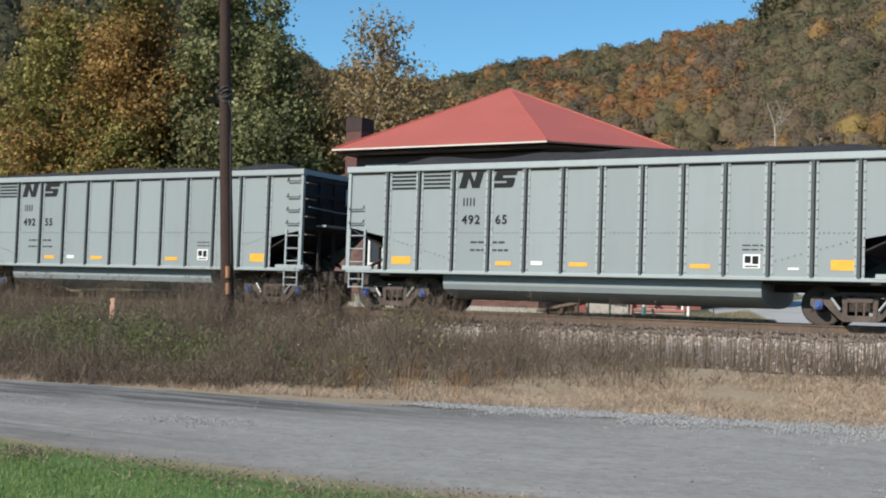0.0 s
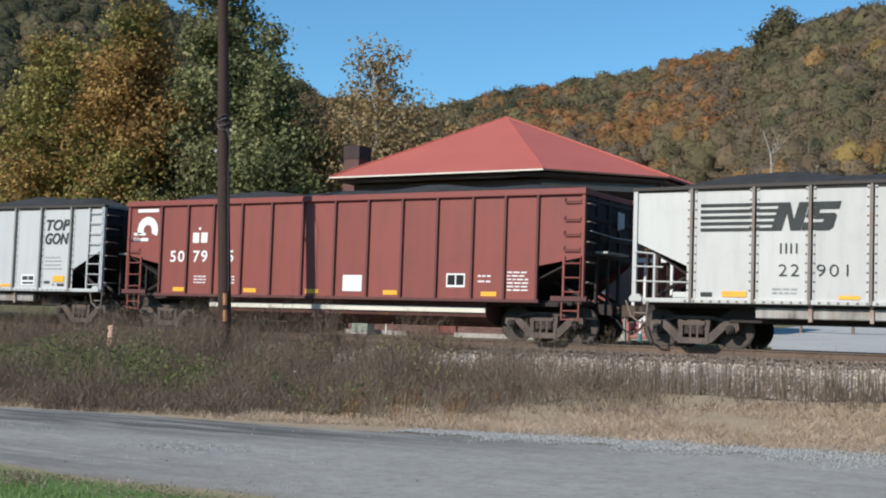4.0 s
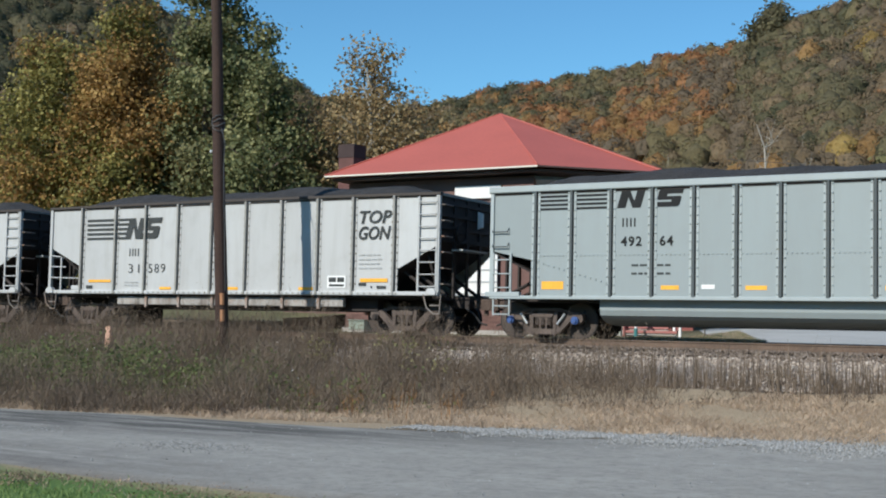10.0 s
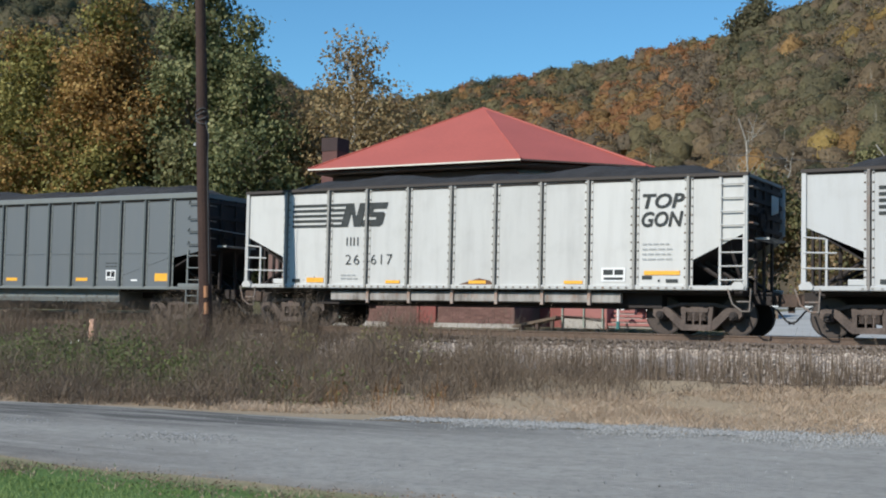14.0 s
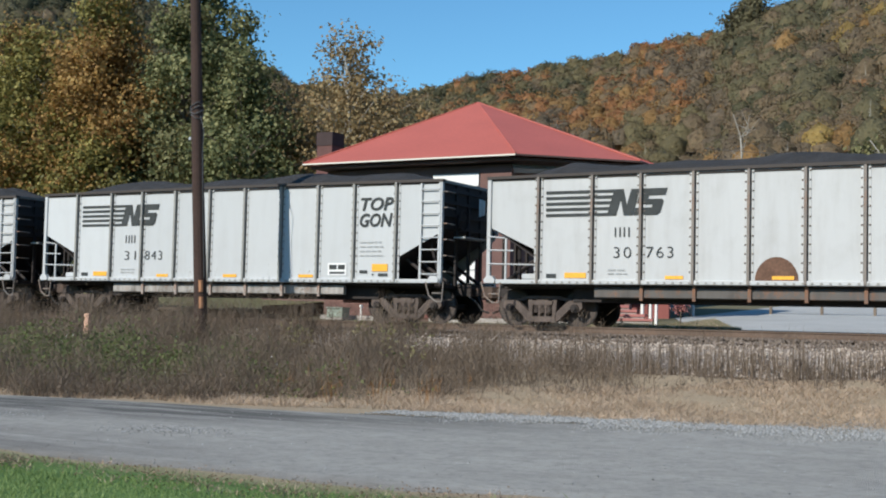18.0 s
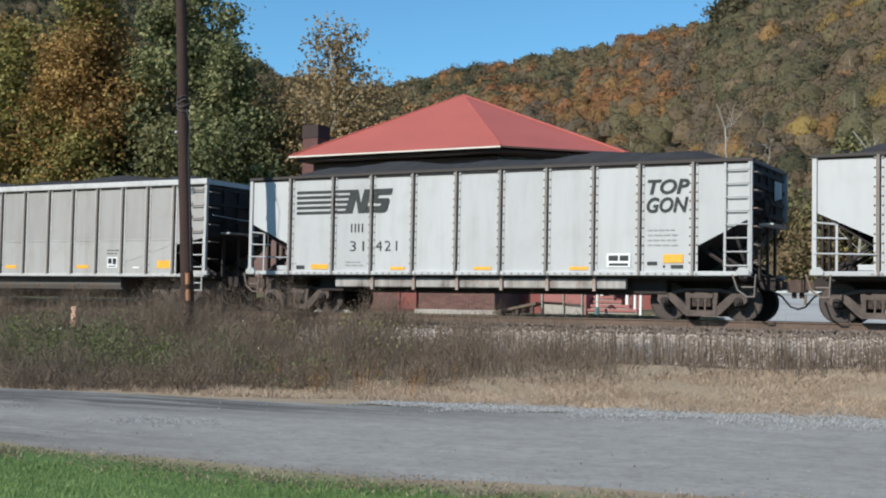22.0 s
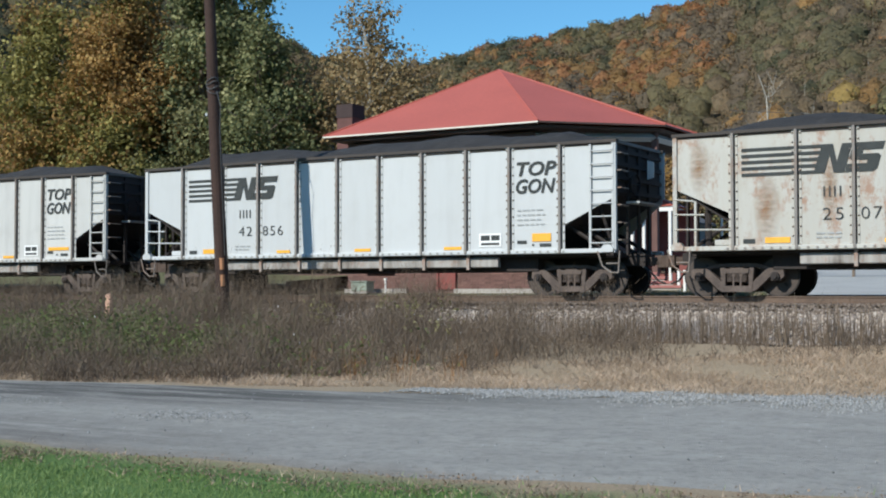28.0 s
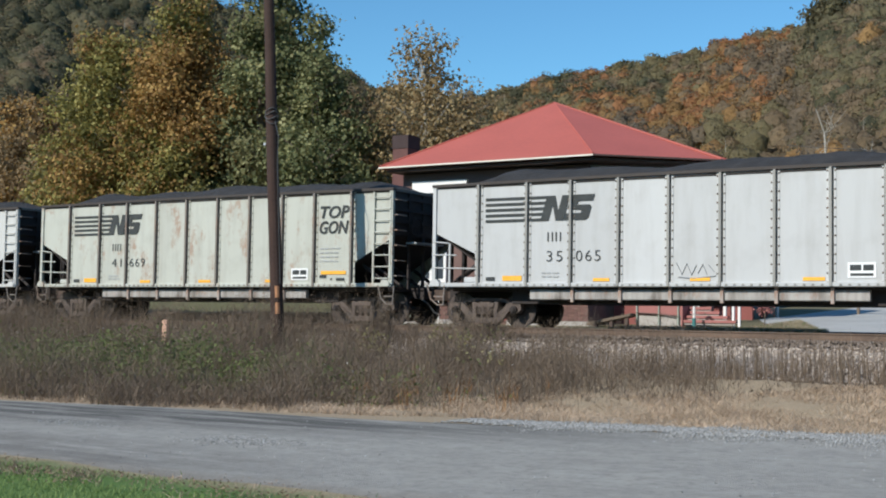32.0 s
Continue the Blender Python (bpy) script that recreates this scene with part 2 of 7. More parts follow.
M["orange"] = surface("orange_yellow_marker", (0.85, 0.42, 0.04), 0.15, 30, 5.0, 0.5, 0.0, 0.0)
M["label_white"] = surface("white_stencil_panel", (0.8, 0.8, 0.79), 0.06, 30, 5.0, 0.5, 0.0, 0.0)
M["graffito"] = surface("grey_spray_paint", (0.3, 0.31, 0.32), 0.2, 30, 5.0, 0.6, 0.0, 0.0)
M["rust_patch"] = surface("scorched_rust_patch", (0.13, 0.07, 0.045), 0.5, 14, 3.0, 0.9, 0.0, 0.2)
M["hose"] = surface("black_rubber_hose", (0.02, 0.02, 0.02), 0.2, 30, 5.0, 0.6, 0.0, 0.0)
M["rail"] = surface("brown_rail_steel", (0.13, 0.085, 0.06), 0.3, 14, 1.0, 0.7, 0.0, 0.2)
M["rail_top"] = surface("shiny_rail_head", (0.45, 0.43, 0.41), 0.15, 14, 1.0, 0.3, 1.0, 0.0)
M["tie"] = surface("creosoted_timber", (0.07, 0.055, 0.045), 0.4, 18, 2.0, 0.95, 0.0, 0.6, 0.02, 0.4)
M["pole"] = surface("dark_creosoted_pole", (0.045, 0.024, 0.018), 0.4, 14, 1.0, 0.9, 0.0, 0.5, 0.015)
M["pole_wood"] = surface("scraped_raw_wood", (0.42, 0.2, 0.1), 0.25, 14, 2.0, 0.9, 0.0, 0.3)
M["wire"] = surface("grey_wire", (0.1, 0.1, 0.1), 0.1, 30, 3.0, 0.5, 0.3, 0.0)
M["roof"] = surface("red_painted_metal_roof", (0.43, 0.11, 0.08), 0.12, 9, 0.5, 0.5, 0.0, 0.1, 0.01, 0.06)
M["fascia"] = surface("cream_fascia_paint", (0.72, 0.68, 0.58), 0.1, 20, 2.0, 0.6, 0.0, 0.0)
M["soffit"] = surface("brown_soffit_boards", (0.085, 0.058, 0.048), 0.2, 20, 1.5, 0.8, 0.0, 0.2)
M["brick"] = surface("red_brick", (0.2, 0.11, 0.093), 0.25, 30, 2.0, 0.9, 0.0, 0.3, 0.01, 0.35)
M["old_brick"] = surface("smoke_dark_brick", (0.125, 0.058, 0.05), 0.3, 24, 2.0, 0.9, 0.0, 0.3)
M["soot_brick"] = surface("soot_black_brick", (0.05, 0.032, 0.03), 0.3, 24, 2.0, 0.9, 0.0, 0.3)
M["mortar"] = surface("brick_mortar", (0.17, 0.105, 0.09), 0.2, 40, 2.0, 0.95, 0.0, 0.3)
M["trim"] = surface("white_trim_paint", (0.78, 0.77, 0.74), 0.08, 20, 2.0, 0.5, 0.0, 0.1)
M["door"] = surface("dark_red_door_paint", (0.22, 0.06, 0.05), 0.2, 20, 2.0, 0.6, 0.0, 0.1)
M["steps"] = surface("red_painted_steps", (0.34, 0.135, 0.12), 0.15, 20, 2.0, 0.7, 0.0, 0.2)
M["concrete"] = surface("pale_concrete", (0.4, 0.375, 0.345), 0.15, 20, 0.8, 0.9, 0.0, 0.2)
M["lot"] = surface("pale_grey_paving", (0.385, 0.385, 0.37), 0.2, 12, 0.5, 0.9, 0.0, 0.3)
M["old_timber"] = surface("weathered_grey_timber", (0.2, 0.155, 0.115), 0.3, 16, 1.5, 0.95, 0.0, 0.5, 0.02, 0.3)
M["turf"] = surface("rough_olive_turf", (0.125, 0.12, 0.05), 0.4, 9, 0.8, 0.95, 0.0, 0.8, 0.05)
M["metal_grey"] = surface("grey_galvanised_metal", (0.42, 0.44, 0.44), 0.15, 20, 2.0, 0.5, 0.3, 0.1)
M["box_green"] = surface("pale_green_enamel", (0.27, 0.32, 0.27), 0.12, 20, 2.0, 0.5, 0.0, 0.1)
M["teal"] = surface("teal_enamel", (0.06, 0.2, 0.2), 0.15, 20, 2.0, 0.5, 0.0, 0.1)
M["shed"] = surface("slate_blue_siding", (0.17, 0.2, 0.22), 0.15, 16, 1.0, 0.8, 0.0, 0.2)
M["shed_roof"] = surface("dark_shingle", (0.1, 0.1, 0.105), 0.2, 16, 1.0, 0.9, 0.0, 0.3)
M["stake"] = surface("orange_topped_stake", (0.6, 0.36, 0.26), 0.2, 20, 3.0, 0.8, 0.0, 0.2)
M["bark"] = surface("grey_brown_bark", (0.13, 0.1, 0.075), 0.35, 10, 1.0, 0.95, 0.0, 0.7, 0.04)
M["bark_white"] = surface("pale_sycamore_bark", (0.36, 0.33, 0.28), 0.3, 6, 0.8, 0.9, 0.0, 0.4, 0.03)
m_, n_, l_, b_ = nodes_of("window_glass")
b_.inputs["Base Color"].default_value = (0.05, 0.06, 0.07, 1)
b_.inputs["Roughness"].default_value = 0.05
M["glass"] = m_

M[None] = None

# foliage palettes
LEAF = {
    "yellow_green": leafy("yellow_green_leaves", (0.095, 0.092, 0.03), (0.21, 0.185, 0.052), (0.5, 0.43, 0.15)),
    "orange_brown": leafy("orange_brown_leaves", (0.14, 0.086, 0.036), (0.32, 0.185, 0.062), (0.57, 0.38, 0.135)),
    "rust_stalk": leafy("rust_stalk_leaves", (0.13, 0.065, 0.03), (0.26, 0.14, 0.06), (0.36, 0.21, 0.1)),
    "deep_green": leafy("deep_green_leaves", (0.075, 0.09, 0.042), (0.155, 0.17, 0.072), (0.46, 0.43, 0.21)),
    "sparse_tan": leafy("tan_leaves", (0.175, 0.122, 0.062), (0.3, 0.21, 0.1), (0.49, 0.375, 0.2)),
    "brown": leafy("brown_leaves", (0.16, 0.11, 0.06), (0.24, 0.17, 0.09), (0.34, 0.24, 0.125)),
    "olive": leafy("olive_leaves", (0.12, 0.115, 0.055), (0.185, 0.175, 0.08), (0.27, 0.25, 0.11)),
    "gold": leafy("golden_leaves", (0.33, 0.22, 0.05), (0.44, 0.29, 0.07), (0.54, 0.36, 0.10)),
    "far_brown": leafy("hillside_brown_leaves", (0.200, 0.151, 0.093), (0.256, 0.190, 0.116), (0.318, 0.237, 0.143), 0.4, 0.5, 0.16, 0.7),
    "far_olive": leafy("hillside_olive_leaves", (0.188, 0.158, 0.086), (0.232, 0.196, 0.104), (0.288, 0.241, 0.125), 0.4, 0.5, 0.16, 0.7),
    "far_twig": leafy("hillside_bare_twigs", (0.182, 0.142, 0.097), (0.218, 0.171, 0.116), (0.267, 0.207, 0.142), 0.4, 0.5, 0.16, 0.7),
    "far_rust": leafy("hillside_rust_leaves", (0.296, 0.145, 0.069), (0.400, 0.200, 0.091), (0.518, 0.267, 0.122), 0.4, 0.5, 0.16, 0.7),
    "far_gold": leafy("hillside_golden_leaves", (0.282, 0.198, 0.076), (0.387, 0.267, 0.093), (0.492, 0.349, 0.124), 0.4, 0.5, 0.16, 0.7),
    "far_orange": leafy("hillside_orange_leaves", (0.262, 0.163, 0.069), (0.368, 0.221, 0.091), (0.477, 0.294, 0.122), 0.4, 0.5, 0.16, 0.7),
    "far_green": leafy("hillside_green_leaves", (0.150, 0.130, 0.075), (0.180, 0.159, 0.089), (0.227, 0.201, 0.107), 0.35, 0.5, 0.16, 0.7),
    # crest evergreens; its darkness also carries the shade of the left slope
    "pine_and_shade": leafy("evergreen_and_hill_shade", (0.07, 0.07, 0.04), (0.098, 0.095, 0.052), (0.135, 0.128, 0.07), 0.3, 0.5, 0.16, 0.7),
    "weed_brown": leafy("dry_brown_weeds", (0.125, 0.096, 0.072), (0.2, 0.153, 0.112), (0.29, 0.226, 0.166), 0.35, 0.5, 0.7),
    "weed_green": leafy("green_weed_leaves", (0.07, 0.092, 0.034), (0.125, 0.152, 0.055), (0.22, 0.25, 0.1), 0.35, 0.5, 0.7),
    "sapling": leafy("pale_sapling_leaves", (0.15, 0.14, 0.06), (0.26, 0.235, 0.11), (0.42, 0.37, 0.2), 0.35, 0.3, 2.0),
    "straw": leafy("straw_grass", (0.34, 0.255, 0.18), (0.5, 0.385, 0.28), (0.66, 0.52, 0.39), 0.3, 0.5, 0.9),
    "lawn": leafy("lawn_grass", (0.13, 0.195, 0.06), (0.215, 0.3, 0.1), (0.34, 0.42, 0.18), 0.35, 0.5, 1.5),
    "fallen": leafy("fallen_brown_leaves", (0.13, 0.09, 0.06), (0.23, 0.16, 0.105), (0.36, 0.26, 0.175), 0.1, 0.4, 2.0),
}


# ---------------------------------------------------------------- mesh helpers
class Geo:
    """Collects vertices and faces of one mesh, with a material slot for each face."""

    def __init__(self):
        self.v, self.f, self.s = [], [], []

    def add(self, verts, faces, slot=0):
        k = len(self.v)
        self.v += [tuple(p) for p in verts]
        self.f += [tuple(i + k for i in f) for f in faces]
        self.s += [slot] * len(faces)
        return self

    def box(self, x0, x1, y0, y1, z0, z1, slot=0, m=None):
        vs = [Vector((x, y, z)) for z in (z0, z1) for y in (y0, y1) for x in (x0, x1)]
        if m is not None:
            vs = [m @ p for p in vs]
        return self.add(vs, [(0, 2, 3, 1), (4, 5, 7, 6), (0, 1, 5, 4), (2, 6, 7, 3), (0, 4, 6, 2), (1, 3, 7, 5)], slot)

    def chamfer_box(self, x0, x1, y0, y1, z0, z1, c=0.02, slot=0):
        """A long bar along x with its four long edges cut off."""
        prof = [(y0 + c, z0), (y1 - c, z0), (y1, z0 + c), (y1, z1 - c), (y1 - c, z1), (y0 + c, z1), (y0, z1 - c), (y0, z0 + c)]
        return self.prism_x(prof, x0, x1, slot)

    def prism_x(self, prof, x0, x1, slot=0):
        n = len(prof)
        vs = [(x0, y, z) for y, z in prof] + [(x1, y, z) for y, z in prof]
        fs = [(i, n + i, n + (i + 1) % n, (i + 1) % n) for i in range(n)]
        fs += [tuple(range(n)), tuple(range(2 * n - 1, n - 1, -1))]
        return self.add(vs, fs, slot)

    def prism_y(self, prof, y0, y1, slot=0):
        """A flat outline in x and z, given thickness from y0 to y1."""
        n = len(prof)
        vs = [(x, y0, z) for x, z in prof] + [(x, y1, z) for x, z in prof]
        fs = [(i, (i + 1) % n, n + (i + 1) % n, n + i) for i in range(n)]
        fs += [tuple(range(n - 1, -1, -1)), tuple(range(n, 2 * n))]
        return self.add(vs, fs, slot)

    def prism_z(self, prof, z0, z1, slot=0):
        n = len(prof)
        vs = [(x, y, z0) for x, y in prof] + [(x, y, z1) for x, y in prof]
        fs = [(i, (i + 1) % n, n + (i + 1) % n, n + i) for i in range(n)]
        fs += [tuple(range(n - 1, -1, -1)), tuple(range(n, 2 * n))]
        return self.add(vs, fs, slot)

    def tube(self, path, r, sides=6, slot=0, r1=None):
        """A round bar along a list of points, thinning from r to r1."""
        pts = [Vector(p) for p in path]
        r1 = r if r1 is None else r1
        rings = []
        for i, p in enumerate(pts):
            d = (pts[min(i + 1, len(pts) - 1)] - pts[max(i - 1, 0)]).normalized()
            a = d.cross(Vector((0, 0, 1)) if abs(d.z) < 0.9 else Vector((1, 0, 0))).normalized()
            b = d.cross(a)
            rr = r + (r1 - r) * i / max(1, len(pts) - 1)
            rings.append([p + (a * math.cos(k) + b * math.sin(k)) * rr for k in (2 * math.pi * j / sides for j in range(sides))])
        vs = [q for ring in rings for q in ring]
        fs = []
        for i in range(len(pts) - 1):
            for j in range(sides):
                fs.append((i * sides + j, i * sides + (j + 1) % sides, (i + 1) * sides + (j + 1) % sides, (i + 1) * sides + j))
        fs += [tuple(range(sides - 1, -1, -1)), tuple(range((len(pts) - 1) * sides, len(pts) * sides))]
        return self.add(vs, fs, slot)

    def disc_y(self, cx, cz, prof, sides=20, slot=0):
        """A turned shape round an axis along y: prof lists (y, radius)."""
        vs, fs = [], []
        for y, r in prof:
            vs += [(cx + r * math.cos(2 * math.pi * j / sides), y, cz + r * math.sin(2 * math.pi * j / sides)) for j in range(sides)]
        for i in range(len(prof) - 1):
            for j in range(sides):
                fs.append((i * sides + j, (i + 1) * sides + j, (i + 1) * sides + (j + 1) % sides, i * sides + (j + 1) % sides))
        fs += [tuple(range(sides)), tuple(range(len(prof) * sides - 1, (len(prof) - 1) * sides - 1, -1))]
        return self.add(vs, fs, slot)

    def mesh(self, name, mats):
        me = bpy.data.meshes.new(name)
        me.from_pydata(self.v, [], self.f)
        for m in mats if isinstance(mats, (list, tuple)) else [mats]:
            me.materials.append(m)
        if any(self.s):
            me.polygons.foreach_set("material_index", self.s)
        bm = bmesh.new()
        bm.from_mesh(me)
        bmesh.ops.recalc_face_normals(bm, faces=bm.faces)
        bm.to_mesh(me)
        bm.free()
        return me


def part(name, geo, mats, parent, label=""):
    me = geo if isinstance(geo, bpy.types.Mesh) else geo.mesh(name, mats)
    ob = new(name, me)
    ob.parent = parent
    if label:
        tagged(ob, label)
    if name in ("data_stencil", "shop_mark"):
        tagged(ob, kind="stuff")
    return ob


def thing(name, label, category, at=(0, 0, 0), group="", kind=""):
    ob = new(name)
    ob.location = at
    ob.empty_display_size = 0.3
    return tagged(ob, label, category, group, kind)


def solo(name, geo, mats, label, category="", group="", kind="", at=(0, 0, 0)):
    ob = new(name, geo if isinstance(geo, bpy.types.Mesh) else geo.mesh(name, mats))
    ob.location = at
    return tagged(ob, label, category, group, kind)


def fast_mesh(name, verts, faces_n, mats, slots=None):
    """Many loose faces at once; verts come face by face, faces_n corners each."""
    me = bpy.data.meshes.new(name)
    nv = len(verts)
    nf = nv // faces_n
    me.vertices.add(nv)
    me.vertices.foreach_set("co", np.asarray(verts, np.float32).ravel())
    me.loops.add(nv)
    me.loops.foreach_set("vertex_index", np.arange(nv, dtype=np.int32))
    me.polygons.add(nf)
    me.polygons.foreach_set("loop_start", np.arange(0, nv, faces_n, dtype=np.int32))
    for m in mats if isinstance(mats, (list, tuple)) else [mats]:
        me.materials.append(m)
    if slots is not None:
        me.polygons.foreach_set("material_index", np.asarray(slots, np.int32))
    me.update(calc_edges=True)
    return me


RNG = np.random.default_rng(11)


def leaf_quads(centres, size, up=0.3, out=None, loose=0.55):
    """Small pointed leaf shapes, turned at random, at the given places."""
    n = len(centres)
    nrm = RNG.normal(size=(n, 3))
    nrm[:, 2] += up
    if out is not None:
        nrm = nrm * loose + out
    nrm /= np.linalg.norm(nrm, axis=1, keepdims=True)
    a = np.cross(nrm, RNG.normal(size=(n, 3)))
    a /= np.linalg.norm(a, axis=1, keepdims=True)
    b = np.cross(nrm, a)
    s = (np.asarray(size) * RNG.uniform(0.6, 1.3, n))[:, None]
    c = np.asarray(centres)
    return np.stack([c - a * s * 0.5, c + b * s * 0.38, c + a * s * 0.5, c - b * s * 0.38], 1).reshape(-1, 3)


def leaf_tris(centres, size, up=0.3, out=None, loose=0.55):
    """Leaf shapes of three corners, turned at random, at the given places."""
    n = len(centres)
    nrm = RNG.normal(size=(n, 3))
    nrm[:, 2] += up
    if out is not None:
        nrm = nrm * loose + out
    nrm /= np.linalg.norm(nrm, axis=1, keepdims=True)
    a = np.cross(nrm, RNG.normal(size=(n, 3)))
    a /= np.linalg.norm(a, axis=1, keepdims=True)
    b = np.cross(nrm, a)
    s = (np.asarray(size) * RNG.uniform(0.6, 1.3, n))[:, None]
    c = np.asarray(centres)
    return np.stack([c - a * s * 0.5, c + a * s * 0.3 + b * s * 0.5, c + a * s * 0.3 - b * s * 0.5], 1).reshape(-1, 3)


def blades(base, height, width, lean):
    """Upright tapered blades: three corners each."""
    n = len(base)
    ang = RNG.uniform(0, 2 * np.pi, n)
    side = np.stack([np.cos(ang), np.sin(ang), np.zeros(n)], 1)
    tip = base + np.stack([RNG.normal(0, 1, n) * lean * height, RNG.normal(0, 1, n) * lean * height, height], 1)
    w = (np.asarray(width) * np.ones(n))[:, None] * 0.5
    return np.stack([base - side * w, base + side * w, tip], 1).reshape(-1, 3)


def text_mesh(body, size, mat, shear=0.0, bold=0.004):
    cu = bpy.data.curves.new("lettering", "FONT")
    cu.body, cu.size, cu.shear, cu.extrude = body, size, shear, 0.002
    cu.resolution_u, cu.offset = 3, bold
    cu.space_character = 1.0 if bold > 0.01 else 1.18
    tmp = new("lettering", cu)
    dg = bpy.context.evaluated_depsgraph_get()
    me = bpy.data.meshes.new_from_object(tmp.evaluated_get(dg))
    bpy.data.objects.remove(tmp)
    bpy.data.curves.remove(cu)
    me.materials.clear()
    me.materials.append(mat)
    return me


# ---------------------------------------------------------------- ground
def smooth(a, b, t):
    t = np.clip((t - a) / (b - a), 0, 1)
    return t * t * (3 - 2 * t)


def road_far(x):
    return 18.4 + 0.26 * (np.clip(x, -34, 14) + 10)


def road_near(x):
    return 9.25 + 0.24 * np.clip(x + 6.5, 0, 12)


def ridge(az):
    """Elevation of the wooded skyline, and of unseen slopes added behind, its distance, by the compass direction in
    degrees.
    """
    # slopes behind the camera are unseen, added to cut the sky's fill light
    el = np.interp(az, [-180, -150, -120, -100, -75, -58, -50, -44, -40, -38, -36.5, -34, -31.5, -30, -28.4, -26.7, -25.4, -23.1, -21.2, -20.3, -18.8, -17.4, -16.6, -15.2, -13, -10, 5, 30, 60, 100, 140, 180],
                   [11, 11, 12, 13, 15.5, 15.9, 15.6, 14.2, 12.6, 11.3, 10.5, 10.2, 10.15, 10.5, 10.9, 11.25, 11.5, 11.85, 12.15, 12.55, 12.75, 12.85, 13.3, 13.9, 14.4, 15.0, 16.0, 14, 12, 11, 11, 11])
    rr = np.interp(az, [-180, -60, -45, -38, -30, -20, -17.5, -16.5, -8, 30, 180], [320, 330, 340, 420, 470, 420, 400, 300, 280, 300, 320])
    return el, rr


def ground_z(x, y):
    x, y = np.asarray(x, float), np.asarray(y, float)
    yf = road_far(x)
    z = 0.5 * smooth(0.0, 1.0, (y - yf - 0.2) / np.maximum(25.6 - yf, 1.0))
    z = z - 0.3 * smooth(-14, -24, x) * smooth(16, 20, y) * (1 - smooth(23.5, 26, y))
    z = z + 0.65 * smooth(25.9, 27.9, y)
    z = z + 0.27 * smooth(32.6, 33.4, y)
    z = z + 0.05 * np.clip(y - 38, 0, 40)
    r = np.hypot(x, y)
    az = np.degrees(np.arctan2(x, y))
    el, rr = ridge(az)
    top = np.tan(np.radians(el)) * rr - 4.6
    u = np.clip((r - 105) / (rr - 105), 0, 1)
    hill = top * (0.35 * u + 0.65 * u ** 1.35)
    hill = np.where(r > rr, top - (r - rr) * 0.25, hill)
    near = smooth(80, 120, r)
    z = z * (1 - near) + near * np.maximum(3.0, hill)
    return z


def make_ground():
    def axis(lo, hi, marks):
        out = [lo]
        while out[-1] < hi:
            c = out[-1]
            step = next(s for lim, s in marks if c < lim)
            out.append(c + step)
        return np.array(out)
    xs = axis(-1400, 1400, [(-500, 150), (-160, 20), (-60, 6), (12, 0.9), (60, 6), (200, 20), (1e9, 150)])
    ys = axis(-900, 1400, [(-200, 150), (-20, 20), (5, 3), (38, 0.42), (70, 2.5), (480, 12), (1e9, 150)])
    X, Y = np.meshgrid(xs, ys)
    Z = ground_z(X, Y)
    bumpy = 0.02 * np.sin(X * 1.7 + Y * 0.9) + 0.015 * np.sin(X * 0.6 - Y * 2.3)
    Z = Z + np.where((Y > road_far(X) + 0.5) & (Y < 27), bumpy * 2, bumpy * 0.3)
    nx, ny = len(xs), len(ys)
    idx = np.arange(nx * ny).reshape(ny, nx)
    f = np.stack([idx[:-1, :-1], idx[:-1, 1:], idx[1:, 1:], idx[1:, :-1]], -1).reshape(-1, 4)
    me = bpy.data.meshes.new("ground")
    me.from_pydata(np.stack([X, Y, Z], -1).reshape(-1, 3).tolist(), [], f.tolist())
    m, n, l, b = nodes_of("valley_ground")
    co = n.new("ShaderNodeTexCoord").outputs["Object"]
    sx = n.new("ShaderNodeSeparateXYZ")
    l.new(co, sx.inputs[0])
    wob = noise_node(n, l, co, 1.1, 5)
    fine = noise_node(n, l, co, 26, 5, 0.7)
    grass = ramp(n, l, fine, [(0.3, (0.05, 0.11, 0.02)), (0.7, (0.12, 0.2, 0.04))])
    soil = ramp(n, l, fine, [(0.3, (0.22, 0.165, 0.105)), (0.7, (0.42, 0.33, 0.22))])
    stone = ramp(n, l, noise_node(n, l, co, 34, 4, 0.8), [(0.35, (0.16, 0.13, 0.11)), (0.65, (0.42, 0.37, 0.33))])
    plat = ramp(n, l, fine, [(0.3, (0.105, 0.094, 0.05)), (0.7, (0.165, 0.148, 0.08))])
    litter = ramp(n, l, noise_node(n, l, co, 0.5, 6, 0.7), [(0.3, (0.05, 0.04, 0.02)), (0.7, (0.13, 0.09, 0.045))])

    def step(at, width):
        mr = n.new("ShaderNodeMapRange")
        mr.inputs["From Min"].default_value = at - width
        mr.inputs["From Max"].default_value = at + width
        sh = n.new("ShaderNodeMath")
        sh.operation = "MULTIPLY_ADD"
        l.new(wob, sh.inputs[0])
        sh.inputs[1].default_value = 1.2
        sx2 = sx.outputs["Y"]
        l.new(sx2, sh.inputs[2])
        l.new(sh.outputs[0], mr.inputs["Value"])
        return mr.outputs[0]
    col = mix(n, l, step(10.1, 0.35), grass, soil)
    col = mix(n, l, step(26.6, 0.2), col, stone)
    col = mix(n, l, step(34.2, 0.2), col, plat)
    col = mix(n, l, step(75, 6), col, litter)
    l.new(col, b.inputs["Base Color"])
    b.inputs["Roughness"].default_value = 0.95
    bump(n, l, b, fine, 0.6, 0.03)
    me.materials.append(m)
    me.polygons.foreach_set("use_smooth", [True] * len(me.polygons))
